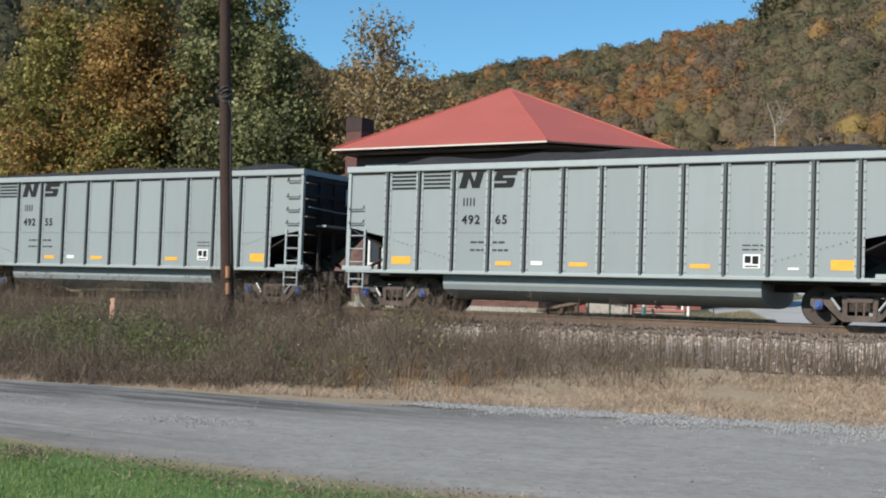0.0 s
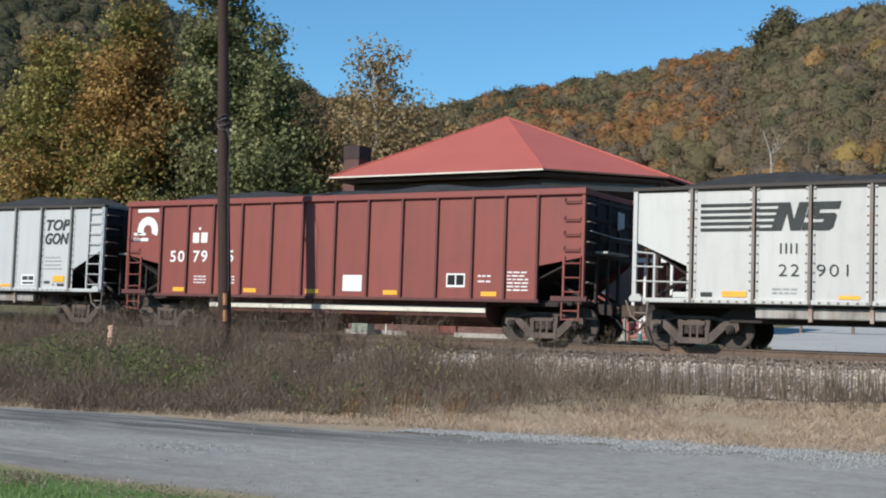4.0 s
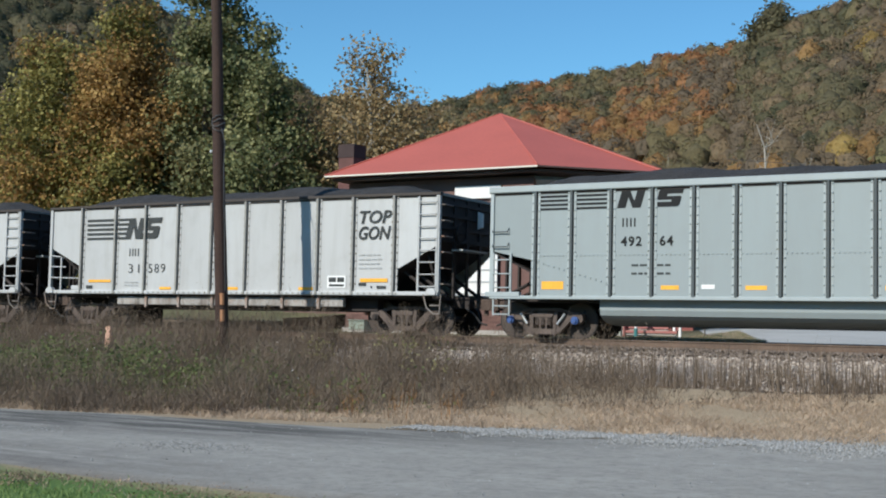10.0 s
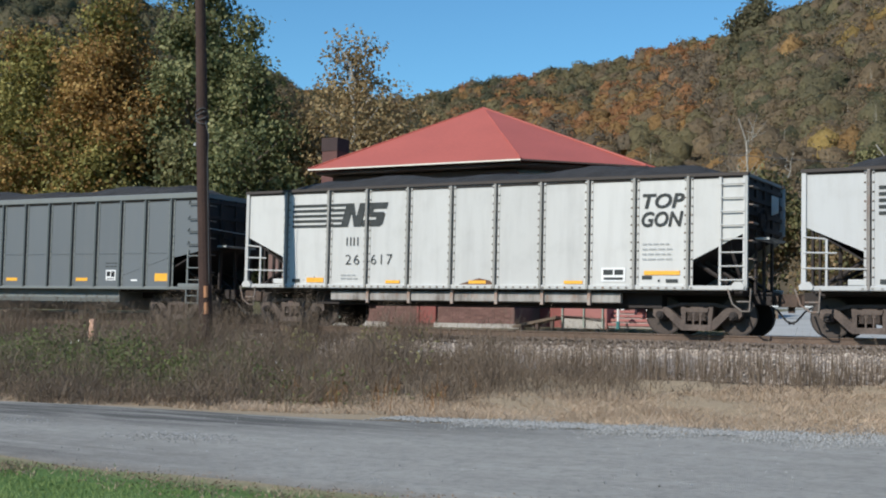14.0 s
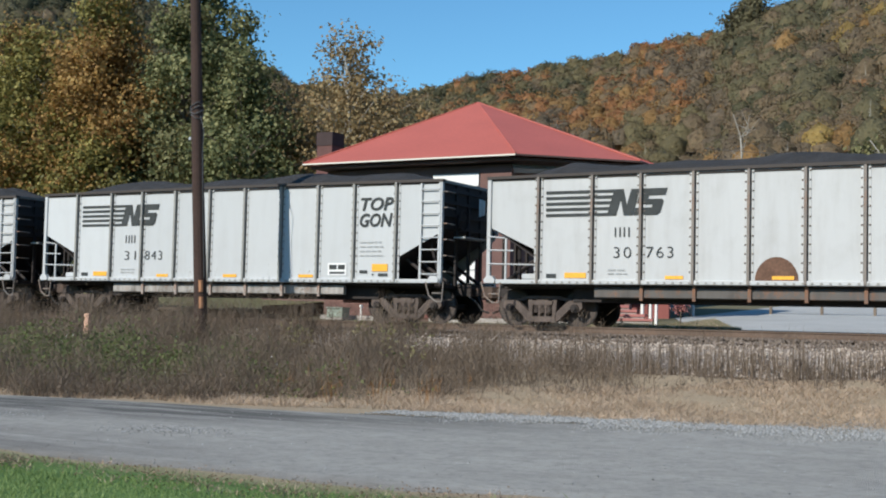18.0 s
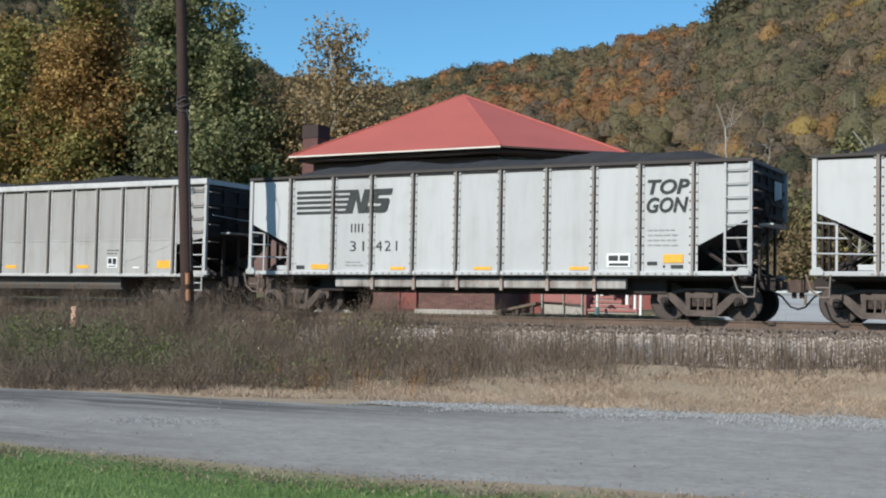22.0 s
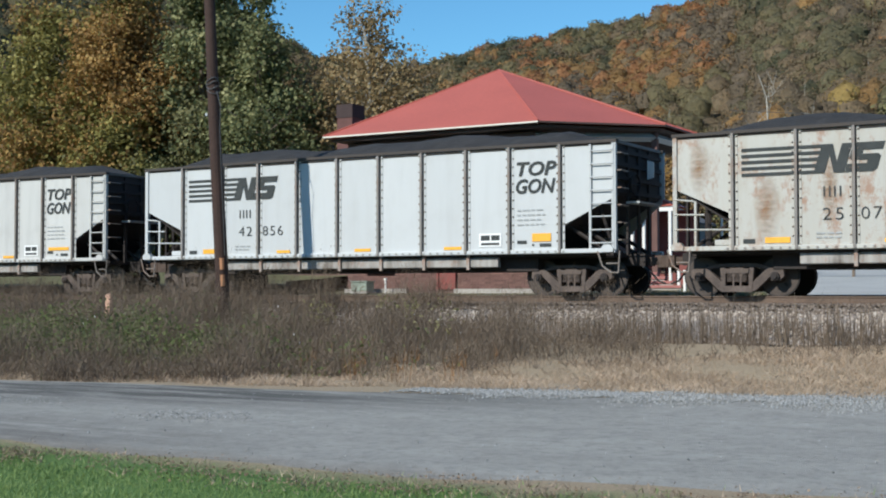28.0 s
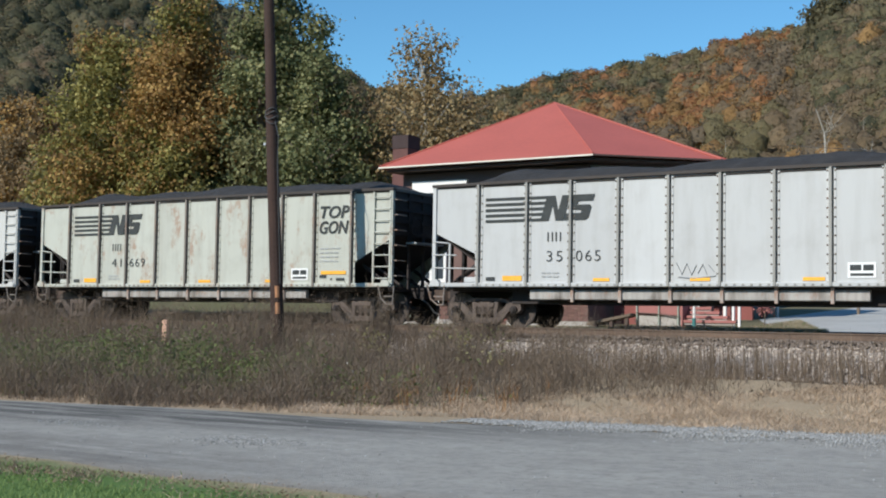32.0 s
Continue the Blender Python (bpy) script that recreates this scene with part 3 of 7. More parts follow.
    tagged(new("ground", me), "valley ground with lawn, dry verge, ballast bank, wooded slopes and added unseen sky-blocking slopes behind", "ground", kind="structure")


def strip(name, mat, near, far, z, xs, label, rows=6):
    vs, fs = [], []
    for x in xs:
        a, b = float(near(x)), float(far(x))
        for j in range(rows):
            y = a + (b - a) * j / (rows - 1)
            vs.append((x, y, z + 0.03 * math.sin(math.pi * j / (rows - 1)) - (0.04 if j in (0, rows - 1) else 0.0)))
    n = rows
    for i in range(len(xs) - 1):
        for j in range(n - 1):
            fs.append((i * n + j, (i + 1) * n + j, (i + 1) * n + j + 1, i * n + j + 1))
    me = bpy.data.meshes.new(name)
    me.from_pydata(vs, [], fs)
    me.materials.append(mat)
    return tagged(new(name, me), label, "road", kind="structure")


def make_road():
    m, n, l, b = nodes_of("worn_asphalt")
    co = n.new("ShaderNodeTexCoord").outputs["Object"]
    sx = n.new("ShaderNodeSeparateXYZ")
    l.new(co, sx.inputs[0])

    def lin(kx, ky, c):
        """kx * x + ky * y + c"""
        u = n.new("ShaderNodeMath")
        u.operation = "MULTIPLY_ADD"
        l.new(sx.outputs["X"], u.inputs[0])
        u.inputs[1].default_value, u.inputs[2].default_value = kx, c
        v = n.new("ShaderNodeMath")
        v.operation = "MULTIPLY_ADD"
        l.new(sx.outputs["Y"], v.inputs[0])
        v.inputs[1].default_value = ky
        l.new(u.outputs[0], v.inputs[2])
        return v.outputs[0]

    def band(v, lo, a, c, hi, k=0.35, freq=0.5):
        """1 between a and c, falling to 0 at lo and hi, with a wandering edge."""
        w = n.new("ShaderNodeMath")
        w.operation = "MULTIPLY_ADD"
        l.new(noise_node(n, l, co, freq, 5, 0.65, (0.5, 1.0, 1.0)), w.inputs[0])
        w.inputs[1].default_value = 2 * k
        l.new(v, w.inputs[2])
        mr = n.new("ShaderNodeMapRange")
        mr.inputs["From Min"].default_value, mr.inputs["From Max"].default_value = lo + k, hi + k
        l.new(w.outputs[0], mr.inputs["Value"])
        d = hi - lo
        return ramp(n, l, mr.outputs[0], [(0.0, (0, 0, 0)), ((a - lo) / d, (1, 1, 1)), ((c - lo) / d, (1, 1, 1)), (1.0, (0, 0, 0))])
    grain = noise_node(n, l, co, 55, 4, 0.8)
    mottle = noise_node(n, l, co, 2.6, 8, 0.8)
    patch = noise_node(n, l, co, 1.0, 6, 0.65, (0.28, 0.8, 1.0))
    worn = noise_node(n, l, co, 1.0, 7, 0.72, (0.6, 1.1, 1.0))
    col = ramp(n, l, patch, [(0.3, (0.3, 0.288, 0.262)), (0.7, (0.372, 0.358, 0.328))])
    col = mix(n, l, math_node(n, l, "MULTIPLY", ramp(n, l, worn, [(0.5, (0, 0, 0)), (0.68, (1, 1, 1))]), 0.22), col, (0.4, 0.385, 0.355))
    col = mix(n, l, math_node(n, l, "MULTIPLY", ramp(n, l, mottle, [(0.45, (0, 0, 0)), (0.64, (1, 1, 1))]), 0.42), col, (0.165, 0.157, 0.14))
    pits = noise_node(n, l, co, 9.0, 6, 0.75)
    col = mix(n, l, math_node(n, l, "MULTIPLY", ramp(n, l, pits, [(0.5, (0, 0, 0)), (0.7, (1, 1, 1))]), 0.6), col, (0.15, 0.145, 0.132))
    tar = math_node(n, l, "MULTIPLY", band(lin(-0.26, 1.0, -21.0), -5.0, -2.9, -0.8, -0.4, 0.5), band(lin(1.0, 0.0, 0.0), -60, -50, -12, -6, 1.5))
    torn = ramp(n, l, noise_node(n, l, co, 1.0, 5, 0.7, (0.3, 2.2, 1.0)), [(0.36, (0, 0, 0)), (0.54, (1, 1, 1))])
    col = mix(n, l, math_node(n, l, "MULTIPLY", math_node(n, l, "MULTIPLY", tar, torn), 0.95), col, (0.075, 0.073, 0.068))
    tar2 = math_node(n, l, "MULTIPLY", band(lin(0.0, 1.0, 0.0), 9.4, 10.0, 10.9, 11.9, 0.4), band(lin(1.0, 0.0, 0.0), -40, -30, -11, -8, 1.0))
    col = mix(n, l, math_node(n, l, "MULTIPLY", math_node(n, l, "MULTIPLY", tar2, torn), 0.7), col, (0.13, 0.12, 0.11))
    dirt = band(lin(-0.02, 1.0, 0.0), 8.0, 8.6, 9.6, 10.3, 0.35, 1.4)
    col = mix(n, l, math_node(n, l, "MULTIPLY", dirt, 0.75), col, (0.15, 0.118, 0.084))
    col = mix(n, l, ramp(n, l, grain, [(0.45, (0, 0, 0)), (0.8, (0.5, 0.5, 0.5))]), col, (0.44, 0.425, 0.4))
    l.new(col, b.inputs["Base Color"])
    b.inputs["Roughness"].default_value = 0.95
    b.inputs["Specular IOR Level"].default_value = 0.2
    bump(n, l, b, grain, 0.8, 0.015)
    xs = [-90 + 1.5 * i for i in range(85)]
    strip("road", m, road_near, lambda x: road_far(x) - 0.5 + 0.75 * float(smooth(-12, -17, x)), 0.012, xs, "worn grey asphalt road with pale gravel scatter", 12)


make_ground()
make_road()

# ---------------------------------------------------------------- railway track
def make_track():
    x0, x1 = -120.0, 60.0
    track = thing("railway_track", "single railway track on dark timber ties in stone ballast", "railway track", (0, TRACK_Y, RAIL_Z), kind="structure")
    for s in (-1, 1):
        prof = [(-0.07, -0.17), (0.07, -0.17), (0.07, -0.155), (0.012, -0.13), (0.012, -0.045), (0.036, -0.03), (0.036, -0.004), (0.03, 0.0),
                (-0.03, 0.0), (-0.036, -0.004), (-0.036, -0.03), (-0.012, -0.045), (-0.012, -0.13), (-0.07, -0.155)]
        g = Geo().prism_x([(y + s * 0.7525, z) for y, z in prof], x0, x1)
        g.box(x0, x1, s * 0.7525 - 0.024, s * 0.7525 + 0.024, 0.0005, 0.002, 1)
        part("rail", g, [M["rail"], M["rail_top"]], track, "rust-brown steel rail with a shiny head")
    tie = Geo().box(-0.115, 0.115, -1.3, 1.3, -0.36, -0.175).mesh("tie", M["tie"])
    x = -58.0
    while x < 18:
        t = part("tie", tie, None, track)
        t.location = (x, random.uniform(-0.03, 0.03), 0)
        t.rotation_euler = (0, 0, random.uniform(-0.02, 0.02))
        x += 0.54


make_track()


def stones(name, label, n, pick, size, mats, squash=0.7):
    """Loose broken stones: a rough eight-sided lump each."""
    c, up = pick(n)
    s = size * RNG.uniform(0.5, 1.4, n)
    base = np.array([(1, 0, 0), (0, 1, 0), (-1, 0, 0), (0, -1, 0), (0, 0, 1), (0, 0, -1)], float)
    v = base[None] * s[:, None, None] * RNG.uniform(0.6, 1.25, (n, 6, 1))
    v[:, :, 2] *= squash
    a = RNG.uniform(0, 6.28, n)
    ca, sa = np.cos(a)[:, None], np.sin(a)[:, None]
    x, y = v[:, :, 0] * ca - v[:, :, 1] * sa, v[:, :, 0] * sa + v[:, :, 1] * ca
    tilt = RNG.normal(0, 0.5, (n, 1))
    z = v[:, :, 2] + x * tilt
    p = np.stack([x, y, z], -1) + c[:, None, :]
    tri = np.array([(0, 1, 4), (1, 2, 4), (2, 3, 4), (3, 0, 4), (1, 0, 5), (2, 1, 5), (3, 2, 5), (0, 3, 5)])
    me = bpy.data.meshes.new(name)
    me.vertices.add(n * 6)
    me.vertices.foreach_set("co", p.astype(np.float32).ravel())
    f = (tri[None] + (np.arange(n) * 6)[:, None, None]).reshape(-1)
    me.loops.add(len(f))
    me.loops.foreach_set("vertex_index", f.astype(np.int32))
    me.polygons.add(len(f) // 3)
    me.polygons.foreach_set("loop_start", np.arange(0, len(f), 3, dtype=np.int32))
    me.materials.append(mats)
    me.update(calc_edges=True)
    return tagged(new(name, me), label, "gravel", kind="stuff")


def stone_mat(name, a, b_, c):
    m, n, l, b = nodes_of(name)
    rnd = n.new("ShaderNodeNewGeometry").outputs["Random Per Island"]
    l.new(ramp(n, l, rnd, [(0.0, a), (0.45, b_), (1.0, c)]), b.inputs["Base Color"])
    b.inputs["Roughness"].default_value = 0.9
    return m


def ballast_places(n):
    x = RNG.uniform(-40, 6, n)
    y = np.where(RNG.random(n) < 0.75, RNG.uniform(25.7, 28.3, n), RNG.uniform(28.3, 33.0, n))
    z = ground_z(x, y) + 0.01
    return np.stack([x, y, z], 1), None


def tie_places(n):
    x = RNG.uniform(-40, 6, n)
    y = 27.55 + 1.5 * RNG.random(n) ** 1.3
    z = ground_z(x, y) + 0.03 + 0.09 * smooth(27.8, 28.5, y)
    return np.stack([x, y, z], 1), None


def shoulder_places(n):
    x = 2 - 13.0 * RNG.random(n) ** 1.4
    k = RNG.normal(-0.2, 0.75, n) * (0.3 + 0.085 * (x + 12)) * (1 + 0.35 * np.sin(x * 2.6) + 0.25 * np.sin(x * 6.1 + 1))
    y = road_far(x) - 0.55 + k - 0.45 * smooth(-12, 0, x)
    return np.stack([x, y, ground_z(x, y) + 0.033], 1), None


def scatter_places(n):
    a, b, c = n // 2, n // 5, n - n // 2 - n // 5
    x = np.concatenate([RNG.normal(-11.1, 0.42, a), RNG.normal(-14.8, 0.5, b), RNG.uniform(-20, 0, c)])
    y = np.concatenate([RNG.normal(12.6, 0.3, a), RNG.normal(13.0, 0.25, b), RNG.uniform(9.6, 17.5, c)])
    return np.stack([x, y, np.zeros(n) + 0.043], 1), None


stones("ballast", "pale tan and grey crushed stone ballast on the bank", 40000, ballast_places, 0.042, stone_mat("ballast_stone", (0.19, 0.145, 0.115), (0.39, 0.325, 0.27), (0.6, 0.525, 0.45)))
stones("dusty_ballast", "brown dusty ballast stones packed about the ties", 14000, tie_places, 0.042, stone_mat("dusty_stone", (0.09, 0.068, 0.055), (0.16, 0.125, 0.1), (0.26, 0.21, 0.17)))
stones("gravel_shoulder", "pale crushed gravel along the road edge", 34000, shoulder_places, 0.015, stone_mat("shoulder_gravel", (0.17, 0.17, 0.165), (0.28, 0.28, 0.27), (0.43, 0.43, 0.42)))
stones("loose_gravel", "loose pale stones scattered on the asphalt", 1500, scatter_places, 0.011, stone_mat("loose_stone", (0.12, 0.12, 0.115), (0.24, 0.24, 0.235), (0.46, 0.46, 0.45)))


# ---------------------------------------------------------------- wagons
CACHE = {}


def cached(key, make):
    if key not in CACHE:
        CACHE[key] = make()
    return CACHE[key]


WHEEL_R = 0.457
NEAR = -SIDE     # side of the wagon that faces the road


def wheelset_geo():
    g = Geo()
    for s in (-1, 1):
        y = s * 0.715
        g.disc_y(0, 0, [(y - 0.07, WHEEL_R + 0.025), (y - 0.045, WHEEL_R + 0.025), (y - 0.04, WHEEL_R), (y + 0.07, WHEEL_R)] if s < 0 else
                 [(y - 0.07, WHEEL_R), (y + 0.04, WHEEL_R), (y + 0.045, WHEEL_R + 0.025), (y + 0.07, WHEEL_R + 0.025)], 24)
        o = s * 0.072
        g.disc_y(0, 0, [(y + o, WHEEL_R - 0.01), (y + o * 1.02, WHEEL_R - 0.07)], 24, 1)
        g.disc_y(0, 0, [(y + o, 0.16), (y + o * 1.6, 0.13)], 14)
        for k in range(3):
            a = k * 2.094
            g.box(-0.03, 0.03, y + o * 1.02 - 0.006, y + o * 1.02 + 0.006, 0.2, 0.3, 0, Matrix.Rotation(a, 4, "Y"))
    g.tube([(0, -1.05, 0), (0, 1.05, 0)], 0.08, 10)
    return g.mesh("wheelset", [M["wheel"], M["tread"]])


def side_frame_geo(s):
    """Cast side frame of a truck on one side; origin on the rail under the bolster."""
    g = Geo()
    y0, y1 = sorted((s * 0.93, s * 1.07))
    g.prism_y([(-0.5, 0.68), (-0.42, 0.76), (0.42, 0.76), (0.5, 0.68)], y0 + 0.02, y1 - 0.02)
    for d in (-1, 1):
        g.prism_y([(d * 0.42, 0.76), (d * 0.8, 0.66), (d * 1.08, 0.6), (d * 1.08, 0.55), (d * 0.8, 0.6), (d * 0.42, 0.68)], y0 + 0.03, y1 - 0.03)
        g.prism_y([(d * 0.98, 0.6), (d * 0.78, 0.66), (d * 0.66, 0.6), (d * 0.26, 0.24), (d * 0.34, 0.1), (d * 0.44, 0.14), (d * 0.84, 0.52)], y0 - 0.005, y1 + 0.005)
        g.prism_y([(d * 0.36, 0.18), (d * 0.28, 0.18), (d * 0.27, 0.64), (d * 0.33, 0.68), (d * 0.4, 0.66)], y0 - 0.02, y1 + 0.02)
        g.prism_y([(d * 0.8, 0.36), (d * 1.0, 0.36), (d * 1.1, 0.46), (d * 1.08, 0.62), (d * 0.98, 0.66), (d * 0.82, 0.62)], y0 - 0.025, y1 + 0.025)
    g.prism_y([(-0.38, 0.1), (0.38, 0.1), (0.33, 0.24), (-0.33, 0.24)], y0 - 0.03, y1 + 0.03)
    g.prism_y([(-0.27, 0.53), (0.27, 0.53), (0.3, 0.64), (-0.3, 0.64)], y0 - 0.05, y1 + 0.05)
    for k in (-0.085, 0.085):
        g.box(k - 0.02, k + 0.02, y0 - 0.02, y1 + 0.02, 0.24, 0.53)
    return g.mesh("side_frame", M["frame"])


def truck_geo():
    """Bolster and brake beams of one truck."""
    g = Geo()
    g.box(-0.16, 0.16, -1.1, 1.1, 0.46, 0.66)
    for x in (-0.42, 0.42):
        g.box(x - 0.05, x + 0.05, -0.85, 0.85, 0.3, 0.4)
    return g.mesh("truck", M["frame"])


def spring_geo():
    """One coil spring."""
    path = [(0.062 * math.cos(a), 0.062 * math.sin(a), 0.3 + 0.19 * a / 31.4) for a in np.linspace(0, 31.4, 36)]
    return Geo().tube(path, 0.015, 4).mesh("spring", M["frame"])


def cap_geo(side, x):
    g = Geo()
    y = side * 1.07
    g.disc_y(x, WHEEL_R, [(min(y, y + side * 0.1), 0.1), (max(y, y + side * 0.1), 0.1)], 14)
    g.disc_y(x, WHEEL_R, [(min(y + side * 0.1, y + side * 0.14), 0.06), (max(y + side * 0.1, y + side * 0.14), 0.06)], 10)
    return g


def add_truck(car, x, blue):
    truck = part("truck", cached("truck", truck_geo), None, car, "cast steel truck grimed brown")
    truck.location = (x, 0, 0)
    sets = []
    for dx in (-0.9, 0.9):
        w = part("wheelset", cached("wheelset", wheelset_geo), None, truck, "rust-brown steel wheels on their axle")
        w.location = (dx, 0, WHEEL_R)
        sets.append(w)
        for s in (-1, 1):
            part("bearing_cap", cached(("cap", s, dx, blue), lambda s=s, dx=dx: cap_geo(s, dx).mesh("bearing_cap", M["blue"] if blue else M["iron"])), None, truck,
                 "bright blue bearing cap" if blue else "")
    for s in (-1, 1):
        part("side_frame", cached(("frame", s), lambda s=s: side_frame_geo(s)), None, truck)
        for k in (-0.17, 0.0, 0.17):
            part("spring", cached("spring", spring_geo), None, truck).location = (k, s * 1.06, 0.02)
    if blue:
        for s in (-1, 1):
            part("steering_arm", cached(("arm", s), lambda: Geo().tube([(s * 0.62, -1.12, 0.62), (s * 0.42, -1.14, 0.36)], 0.03, 6).mesh("steering_arm", M["metal_grey"])), None, truck, "bright metal arm beside the wheel")
    return sets


def ladder_geo(x0, x1, z0, z1, n, y, r=0.02, rails=True):
    g = Geo()
    if rails:
        for x in (x0, x1):
            g.box(x - 0.028, x + 0.028, y - 0.02, y + 0.02, z0, z1)
    for i in range(n):
        z = z0 + (z1 - z0) * (i + 0.5) / n
        g.tube([(x0, y - 0.03, z), (x1, y - 0.03, z)], r, 5)
    return g


def grab_geo(x0, x1, z, y, out=0.07):
    return Geo().tube([(x0, y, z + 0.1), (x0, y - out, z), (x1, y - out, z), (x1, y, z + 0.1)], 0.017, 5)


def coal_geo(L, seed, top, heap=(0.48, 0.62)):
    """A heaped load, level along the middle, dropping to the ends, with lumps."""
    rnd = random.Random(seed)
    xs = [0.12 + (L - 0.24) * i / 70 for i in range(71)]
    ys = [-1.42 + 2.84 * j / 14 for j in range(15)]
    ph = [rnd.uniform(0, 6.28) for _ in range(4)]
    h0 = rnd.uniform(*heap)
    vs, fs = [], []
    for x in xs:
        e = min(1.0, min(x, L - x) / rnd.uniform(1.75, 1.95))
        for y in ys:
            c = max(0.0, 1 - (abs(y) / 1.46) ** 1.9)
            h = (h0 + 0.05 * math.sin(x * 0.9 + ph[0]) + 0.04 * math.sin(x * 2.1 + ph[1])) * c * (e ** 0.8)
            h += 0.03 * noise.noise(Vector((x * 4, y * 4, seed))) + 0.02 * noise.noise(Vector((x * 11, y * 11, seed)))
            vs.append((x, y, top - 0.1 + h))
    n = len(ys)
    for i in range(len(xs) - 1):
        for j in range(n - 1):
            fs.append((i * n + j, (i + 1) * n + j, (i + 1) * n + j + 1, i * n + j + 1))
    g = Geo()
    g.add(vs, fs)
    return g.mesh("coal_load", M["coal"])


def post_geo(z0, z1, w, depth, rivets, slot_mats, face_w=0.0):
    """An upright side stake on a flange with rows of rivets."""
    g = Geo()
    g.prism_z([(-w / 2, 0.01), (w / 2, 0.01), (w / 2 * 0.8, -depth), (-w / 2 * 0.8, -depth)], z0, z1)
    if rivets:
        fw = w * 1.35
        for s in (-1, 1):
            # dark strip along the post: its shade drawn as a coloured bar
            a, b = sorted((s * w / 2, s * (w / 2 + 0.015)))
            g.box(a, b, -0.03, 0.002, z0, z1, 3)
            a, b = sorted((s * (w / 2 + 0.015), s * (w / 2 + 0.02 + fw * 0.55)))
            g.box(a, b, -0.014, 0.002, z0, z1, 1)
            k = int((z1 - z0) / 0.2)
            for i in range(k):
                z = z0 + 0.08 + (z1 - z0 - 0.16) * i / (k - 1)
                x = s * (w / 2 + 0.022 + fw * 0.3)
                g.add([(x - 0.022, -0.014, z - 0.022), (x + 0.022, -0.014, z - 0.022), (x + 0.022, -0.014, z + 0.022), (x - 0.022, -0.014, z + 0.022), (x, -0.045, z)],
                      [(0, 1, 4), (1, 2, 4), (2, 3, 4), (3, 0, 4)], 2)
    return g.mesh("side_post", slot_mats)


def smudge_mat(name, dark, size):
    """Paint with one soft dark smudge that fades out into the body colour."""
    m, n, l, b = nodes_of(name)
    co = n.new("ShaderNodeTexCoord").outputs["Object"]
    mp = n.new("ShaderNodeMapping")
    mp.inputs["Scale"].default_value = (1 / size[0], 0.0, 1 / size[1])
    l.new(co, mp.inputs["Vector"])
    ln = n.new("ShaderNodeVectorMath")
    ln.operation = "LENGTH"
    l.new(mp.outputs[0], ln.inputs[0])
    core = ramp(n, l, ln.outputs["Value"], [(0.0, (0.75, 0.75, 0.75)), (0.35, (0.35, 0.35, 0.35)), (0.95, (0, 0, 0))])
    blot = ramp(n, l, noise_node(n, l, co, 5.0, 5, 0.7, (0.5, 1, 1.6)), [(0.3, (0, 0, 0)), (0.7, (1, 1, 1))])
    al = math_node(n, l, "MULTIPLY", core, blot)
    b.inputs["Base Color"].default_value = (*dark, 1)
    b.inputs["Roughness"].default_value = 0.8
    l.new(al, b.inputs["Alpha"])
    return m


def flat_shape(polys, mat, y, name="marking"):
    g = Geo()
    for p in polys:
        g.prism_y(p, y - 0.004, y + 0.001)
    return g.mesh(name, mat)


def rect(x0, x1, z0, z1):
    return [(x0, z0), (x1, z0), (x1, z1), (x0, z1)]


def skew(p, x0, z0, k=0.26):
    return [(x + (z - z0) * k, z) for x, z in p]


def emblem_blocks(x, z, w, h, gap=0.0):
    """The railway's mark as plain shapes: two slanted dark blocks with notches cut into them."""
    a = (w - gap) * 0.5
    b = x + a + gap
    first = [[(x, z), (x + a * 0.36, z), (x + a * 0.36, z + h), (x, z + h)], [(x + a * 0.36, z + h * 0.62), (x + a * 0.66, z), (x + a * 0.66, z + h * 0.38), (x + a * 0.36, z + h)],
             [(x + a * 0.66, z), (x + a, z), (x + a, z + h), (x + a * 0.66, z + h)]]
    c = h * 0.1
    second = [[(b, z), (b + a - c, z), (b + a, z + c), (b + a, z + h * 0.28), (b, z + h * 0.28)], [(b + a * 0.62, z + h * 0.28), (b + a, z + h * 0.28), (b + a, z + h * 0.52), (b + a - c, z + h * 0.6), (b + a * 0.62, z + h * 0.6)],
              [(b, z + h * 0.5), (b + c, z + h * 0.4), (b + a * 0.62, z + h * 0.4), (b + a * 0.62, z + h * 0.6), (b, z + h * 0.6)], [(b, z + h * 0.6), (b + a * 0.38, z + h * 0.6), (b + a * 0.38, z + h * 0.74), (b, z + h * 0.74)],
              [(b, z + h * 0.74), (b + a, z + h * 0.74), (b + a, z + h), (b + c, z + h), (b, z + h - c)]]
    return [skew(p, x, z, 0.3) for p in first + second]


def small_bars(x, z, w, rows, rnd, pitch=0.07, h=0.03):
    out = []
    for r in range(rows):
        cx = x
        while cx < x + w - 0.08:
            ww = rnd.uniform(0.08, 0.2)
            out.append(rect(cx, min(cx + ww, x + w), z - r * pitch, z - r * pitch + h))
            cx += ww + 0.04
    return out


def word_part(car, txt, x, z, width, height, mat, y, label, shear=0.0, bold=0.004):
    """A stencilled word that fills the given width and height."""
    me = cached(("word", txt, shear, bold, mat.name), lambda: text_mesh(txt, 0.5, mat, shear, bold))
    xs, ys = [v.co.x for v in me.vertices], [v.co.y for v in me.vertices]
    kx, kz = width / (max(xs) - min(xs)), height / (max(ys) - min(ys))
    ob = part("lettering", me, None, car, label)
    ob.location, ob.rotation_euler, ob.scale = (x - min(xs) * kx, y - 0.004, z - min(ys) * kz), (radians(90), 0, 0), (kx, kz, 1)
    return ob


